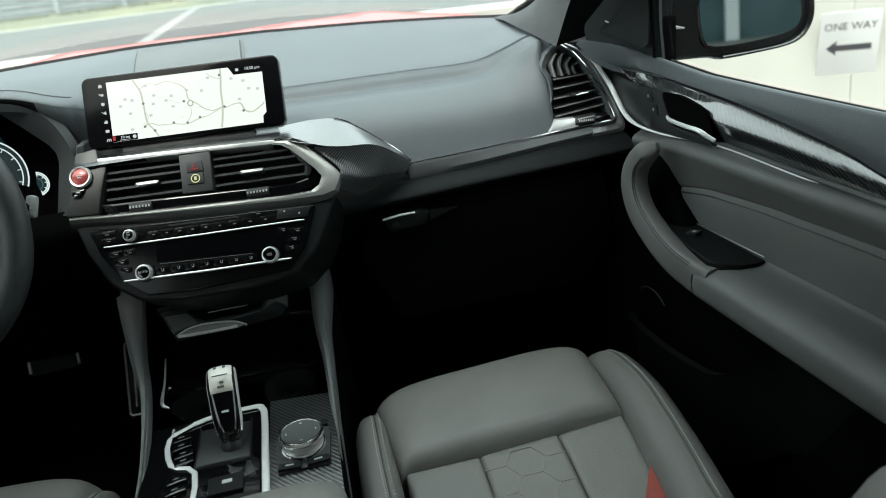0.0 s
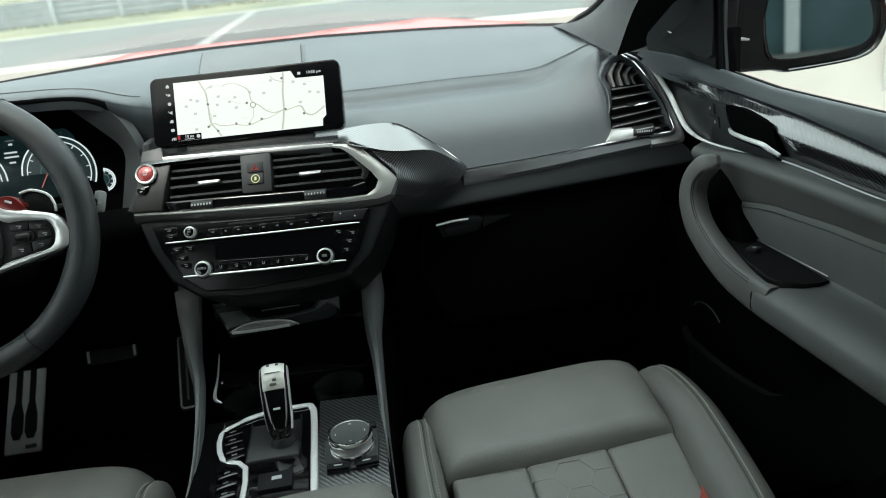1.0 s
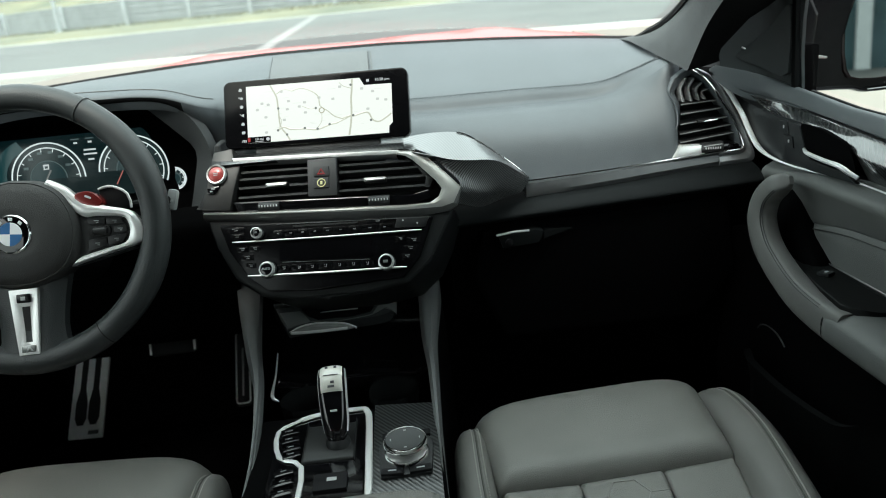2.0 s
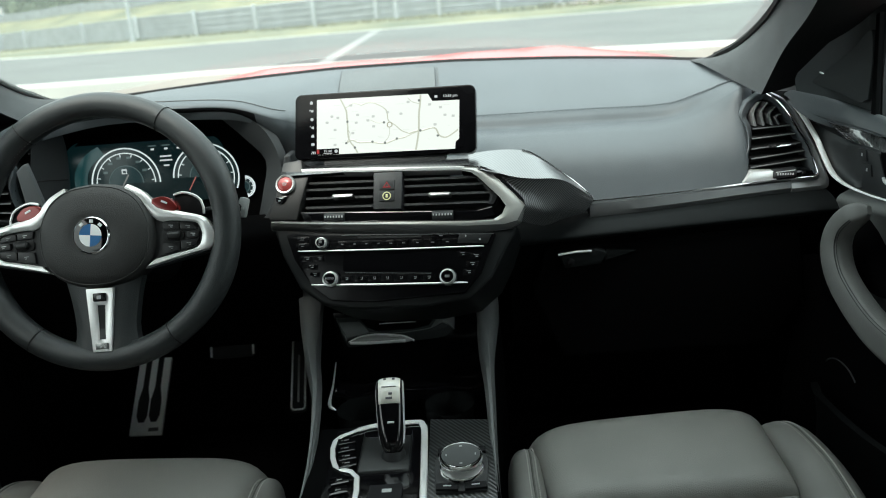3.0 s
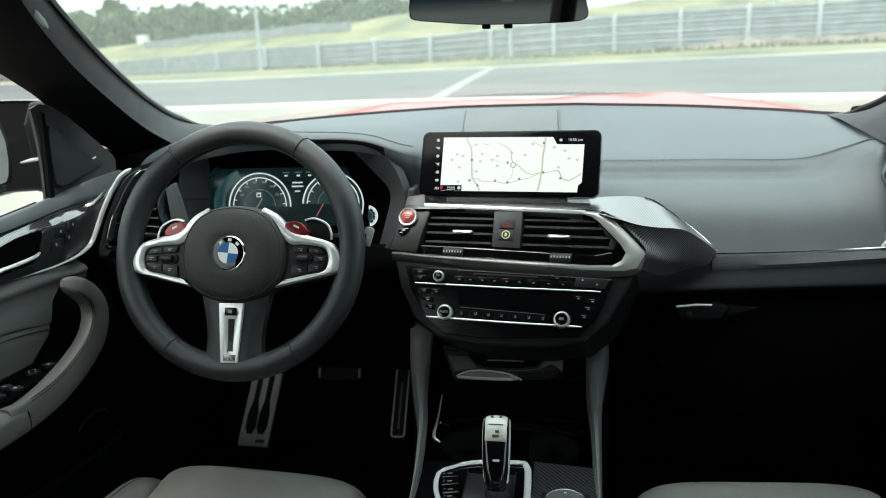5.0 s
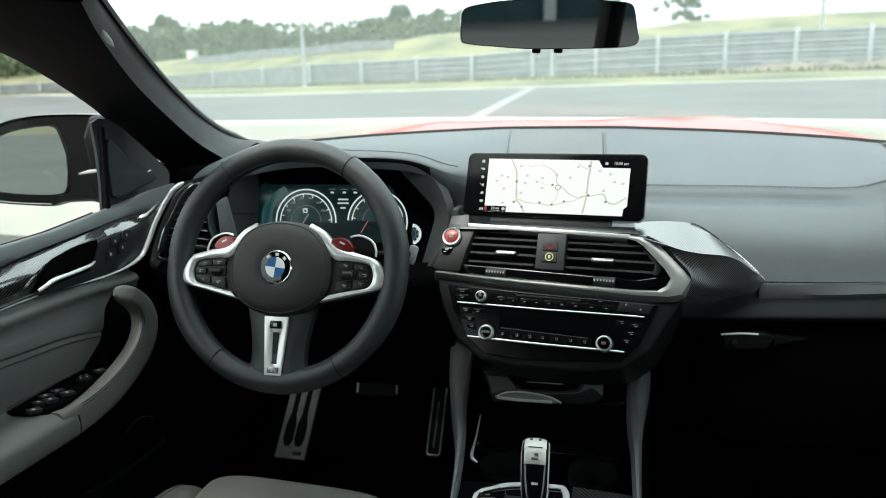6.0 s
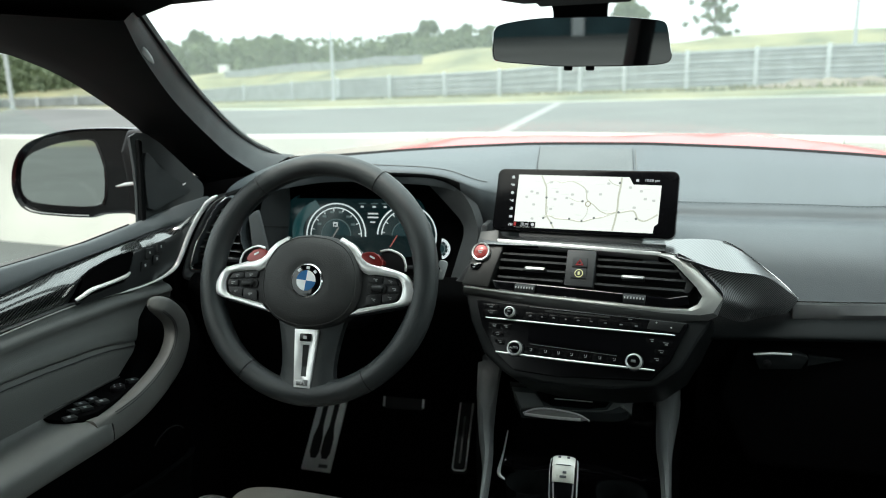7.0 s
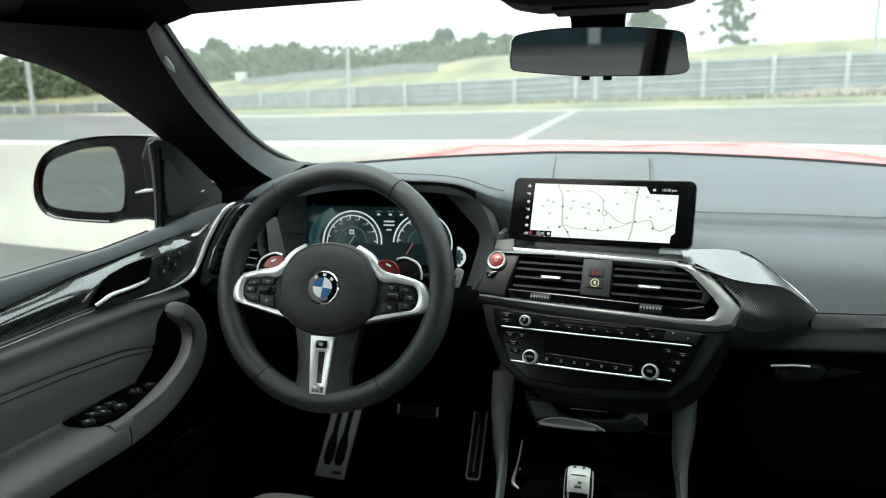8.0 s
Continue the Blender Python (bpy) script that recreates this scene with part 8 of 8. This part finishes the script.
beams(far_rail, np.linspace(-31, -16, 24), far_at, lambda h: 2, ground_z)
for a in np.linspace(-30.5, -16.5, 10):
    x, y, h = far_at(a)
    part("post", box(0.12, 0.1, 1.1, pose(x, y, ground_z(x, y) + 0.3, 0, 0, -a), 0.01), RAIL_POST, far_rail)
DIRT = mat("brown_dirt", (0.13, 0.11, 0.09), 0.95, bump=1.0, grain=6, vary=0.4, vscale=1.5, alt=(0.2, 0.17, 0.13))
dr = random.Random(3)
rows = [[polar(table(RAIL_R, a) - 0.5 - q, a, 0.02 + 0.42 * math.sin(math.pi * q / 2.4) * dr.uniform(0.6, 1.1) * min(1, (a - 7.5) / 4)) for q in np.linspace(0, 2.4, 6)] for a in np.linspace(7.5, 40, 70)]
tagged(finish("dirt_bank", sheet(rows), DIRT, None, "", 60), "low heap of brown dirt along the rail's foot", "dirt", kind="structure")

# lamp posts
lamp_label = "tall slim grey lamp post behind the guard rail"
for x, y in ((-17.1, 40.4), (10.7, 40.6), (-29.5, 29.4), (-2.6, 39.4)):
    lp = thing("lamp_post", lamp_label, "lamp post", group="lamp posts")
    z = ground_z(x, y)
    hgt = 10 if abs(x + 2.6) > 0.1 else 1.9
    hgt = 4.0 if x < -15 and x > -20 else hgt
    part("pole", moved(loft([[(r * math.cos(t), r * math.sin(t), h) for t in np.linspace(0, 2 * math.pi, 11)[:-1]] for r, h in ((0.11, -0.3), (0.1, 0.4), (0.08, hgt))]), pose(x, y, z)), RAIL_POST, lp)
    part("base_plate", box(0.4, 0.4, 0.06, pose(x, y, z + 0.02), 0.01), RAIL_POST, lp)

hut = thing("white_hut", "small white cabinet on the far bank", "cabinet")
hx, hy, _ = polar(104, -31)
part("body", box(1.15, 1.0, 1.1, pose(hx, hy, ground_z(hx, hy) + 0.5), 0.03), SIGN_WHITE, hut)
part("roof", box(1.3, 1.15, 0.1, pose(hx, hy, ground_z(hx, hy) + 1.08), 0.02), FACADE_WHITE, hut)

# trees


def tree_parts(seed, height, spread, slim=False):
    r = random.Random(seed)
    trunk = tube([(0, 0, -0.5), (0.05, 0, height * 0.3), (r.uniform(-0.2, 0.2), r.uniform(-0.2, 0.2), height * 0.8)], [height * w * (1.5 if slim else 1) for w in (0.022, 0.016, 0.005)], 7)
    limbs = []
    tips = []
    for k in range(9):
        h = height * r.uniform(0.25, 0.8)
        a = r.uniform(0, 2 * math.pi)
        ln = spread * r.uniform(0.5, 1.0) * (1.1 - h / height * 0.7)
        tip = (ln * math.cos(a), ln * math.sin(a), h + ln * r.uniform(0.3, 0.8))
        limbs.append(tube([(0, 0, h), (tip[0] * 0.5, tip[1] * 0.5, h + (tip[2] - h) * 0.4), tip], [height * 0.008, height * 0.006, height * 0.002], 5))
        tips.append(tip)
    wood = join(trunk, *limbs)
    crown = bmesh.new()
    blobs = []
    for k in range(24 if not slim else 70):
        h = height * r.uniform(0.16 if not slim else 0.22, 0.9)
        reach = spread * (1.05 - 0.75 * abs(h / height - 0.4)) * r.uniform(0.1, 0.85)
        a = r.uniform(0, 2 * math.pi)
        blobs.append((Vector((reach * math.cos(a), reach * math.sin(a), h)), height * (r.uniform(0.035, 0.06) if slim else r.uniform(0.09, 0.16))))
    blobs.append((Vector((0, 0, height * 0.92)), height * 0.07))
    for c0, rad in blobs:
        for k in range(90 if not slim else 60):
            v = Vector((r.gauss(0, 1), r.gauss(0, 1), r.gauss(0, 0.8)))
            c = c0 + v.normalized() * rad * r.uniform(0.35, 1.05)
            sz = height * (r.uniform(0.009, 0.019) if slim else r.uniform(0.018, 0.036))
            q = Euler((r.uniform(0, 3), r.uniform(0, 3), r.uniform(0, 6))).to_matrix()
            vs = [crown.verts.new(c + q @ Vector(p) * sz) for p in ((1, 0, 0.2), (0.2, 0.8, 0), (-0.9, 0.3, 0.3), (-0.4, -0.8, 0), (0.5, -0.6, -0.4), (0, 0, 0.8))]
            for a, b in ((0, 1), (1, 2), (2, 3), (3, 4), (4, 0)):
                crown.faces.new([vs[a], vs[b], vs[5]])
    return wood, crown


def build_tree(seed, height, spread, slim=False):
    root = thing("tree", "leafy green tree on the far bank", "tree", group="far trees")
    wood, crown = tree_parts(seed, height, spread, slim)
    part("trunk", wood, BARK, root, "", 60)
    part("crown", crown, LEAF, root, "", 20)
    return root


SEEDS = [build_tree(k, 8 + k % 3, 2.6 + 0.3 * (k % 4)) for k in range(5)]
tr = random.Random(11)
TOPS = [(-60, 0.06), (-46, 0.066), (-36, 0.082), (-32.7, 0.092), (-30.3, 0.082), (-27, 0.089), (-24.9, 0.08), (-23, 0.07), (-20, 0.075), (-18, 0.088), (-16.6, 0.098), (-13.6, 0.097), (-11.4, 0.088), (-8, 0.09)]
tree_spots = []
for k in range(92):
    ang = -62 + 54 * k / 92 + tr.uniform(-0.3, 0.3)
    d = tr.uniform(118, 150)
    x, y, z = polar(d, ang)
    tree_spots.append((x, y, max(0.3, (EYE_Z + (table(TOPS, ang) + tr.uniform(-0.014, 0.004)) * d - z) / 7.4)))
for ang, d, top in ((-0.3, 130, 0.14), (-1.0, 134, 0.133), (-4, 140, 0.1), (-5.5, 138, 0.095), (-1.5, 150, 0.09)):
    x, y, z = polar(d, ang)
    tree_spots.append((x, y, (EYE_Z + top * d - z) / 9.5))
for k, (x, y, sc) in enumerate(tree_spots):
    m = Matrix.Translation((x, y, ground_z(x, y) - 0.3)) @ Matrix.Rotation(tr.uniform(0, 6.28), 4, "Z") @ Matrix.Scale(sc, 4)
    if k < 5:
        SEEDS[k].matrix_basis = m
    else:
        copy_thing(SEEDS[k % 5], m)
lone = build_tree(21, 8.2, 4.2, True)
lone.matrix_basis = pose(9.95, 99.5, ground_z(9.95, 99.5))
lone["label"] = "slender young tree alone on the bank"
wood_bm = bmesh.new()
wr = random.Random(5)
for k in range(14000):
    ang = wr.uniform(-75, -8)
    d = wr.uniform(104, 128)
    x, y, z = polar(d, ang)
    c = Vector((x, y, z + 4.6 * wr.random() ** 1.3))
    sz = wr.uniform(0.2, 0.5)
    rot = Euler((wr.uniform(0, 3), wr.uniform(0, 3), wr.uniform(0, 6))).to_matrix()
    vs = [wood_bm.verts.new(c + rot @ Vector(p) * sz) for p in ((1, 0, 0.2), (0.2, 0.8, 0), (-0.9, 0.3, 0.3), (-0.4, -0.8, 0), (0.5, -0.6, -0.4), (0, 0, 0.8))]
    for a, b in ((0, 1), (1, 2), (2, 3), (3, 4), (4, 0)):
        wood_bm.faces.new([vs[a], vs[b], vs[5]])
tagged(finish("undergrowth", wood_bm, LEAF, None, "", 20), "dense dark green undergrowth below the trees", "undergrowth", kind="stuff")
tuft_bm = bmesh.new()
for k in range(2600):
    near = wr.random() < 0.2
    a = wr.uniform(-50, 40) if not near else wr.uniform(7, 38)
    x, y, _ = polar(table(RAIL_R, a) - wr.uniform(0.3, 4.0), a)
    z = ground_z(x, y)
    hh = wr.uniform(0.06, 0.16) * (2.2 if near else 1)
    a = wr.uniform(0, 3.14)
    dx, dy = 0.12 * math.cos(a), 0.12 * math.sin(a)
    vs = [tuft_bm.verts.new(p) for p in ((x - dx, y - dy, z), (x + dx, y + dy, z), (x + dx * 0.2, y, z + hh))]
    tuft_bm.faces.new(vs)
tagged(finish("grass_tufts", tuft_bm, GRASS, None, "", 20), "rough grass tufts at the foot of the guard rail", "grass", kind="stuff")

# pit building behind the car
pit = thing("pit_building", "long teal glass and white pit building behind the car", "building")
part("wall", box(60, 8, 9, pose(14, -32, 4.2, 0, 0, 12), 0.05), FACADE, pit)
part("roof", box(62, 11, 0.7, pose(14, -31, 9.2, 0, 0, 12), 0.1), FACADE_WHITE, pit)
for k in range(12):
    part("column", box(0.5, 0.5, 9, pose(14, -32, 4.4, 0, 0, 12) @ pose(-27 + 5 * k, 4.3, 0), 0.05), FACADE_WHITE, pit)

# ---- set every thing's origin at its base ----
bpy.context.view_layer.update()
for ob in list(scene.objects):
    if ob.name in ROOT and ob.parent is None and ob.matrix_basis == Matrix() and ob.children:
        pts = [o.matrix_world @ Vector(c) for o in ob.children_recursive if o.type == "MESH" for c in o.bound_box]
        lo = Vector([min(p[k] for p in pts) for k in range(3)])
        hi = Vector([max(p[k] for p in pts) for k in range(3)])
        base = Vector(((lo.x + hi.x) / 2, (lo.y + hi.y) / 2, lo.z))
        ob.location = base
        for c in ob.children:
            c.matrix_parent_inverse = Matrix.Translation(-base)
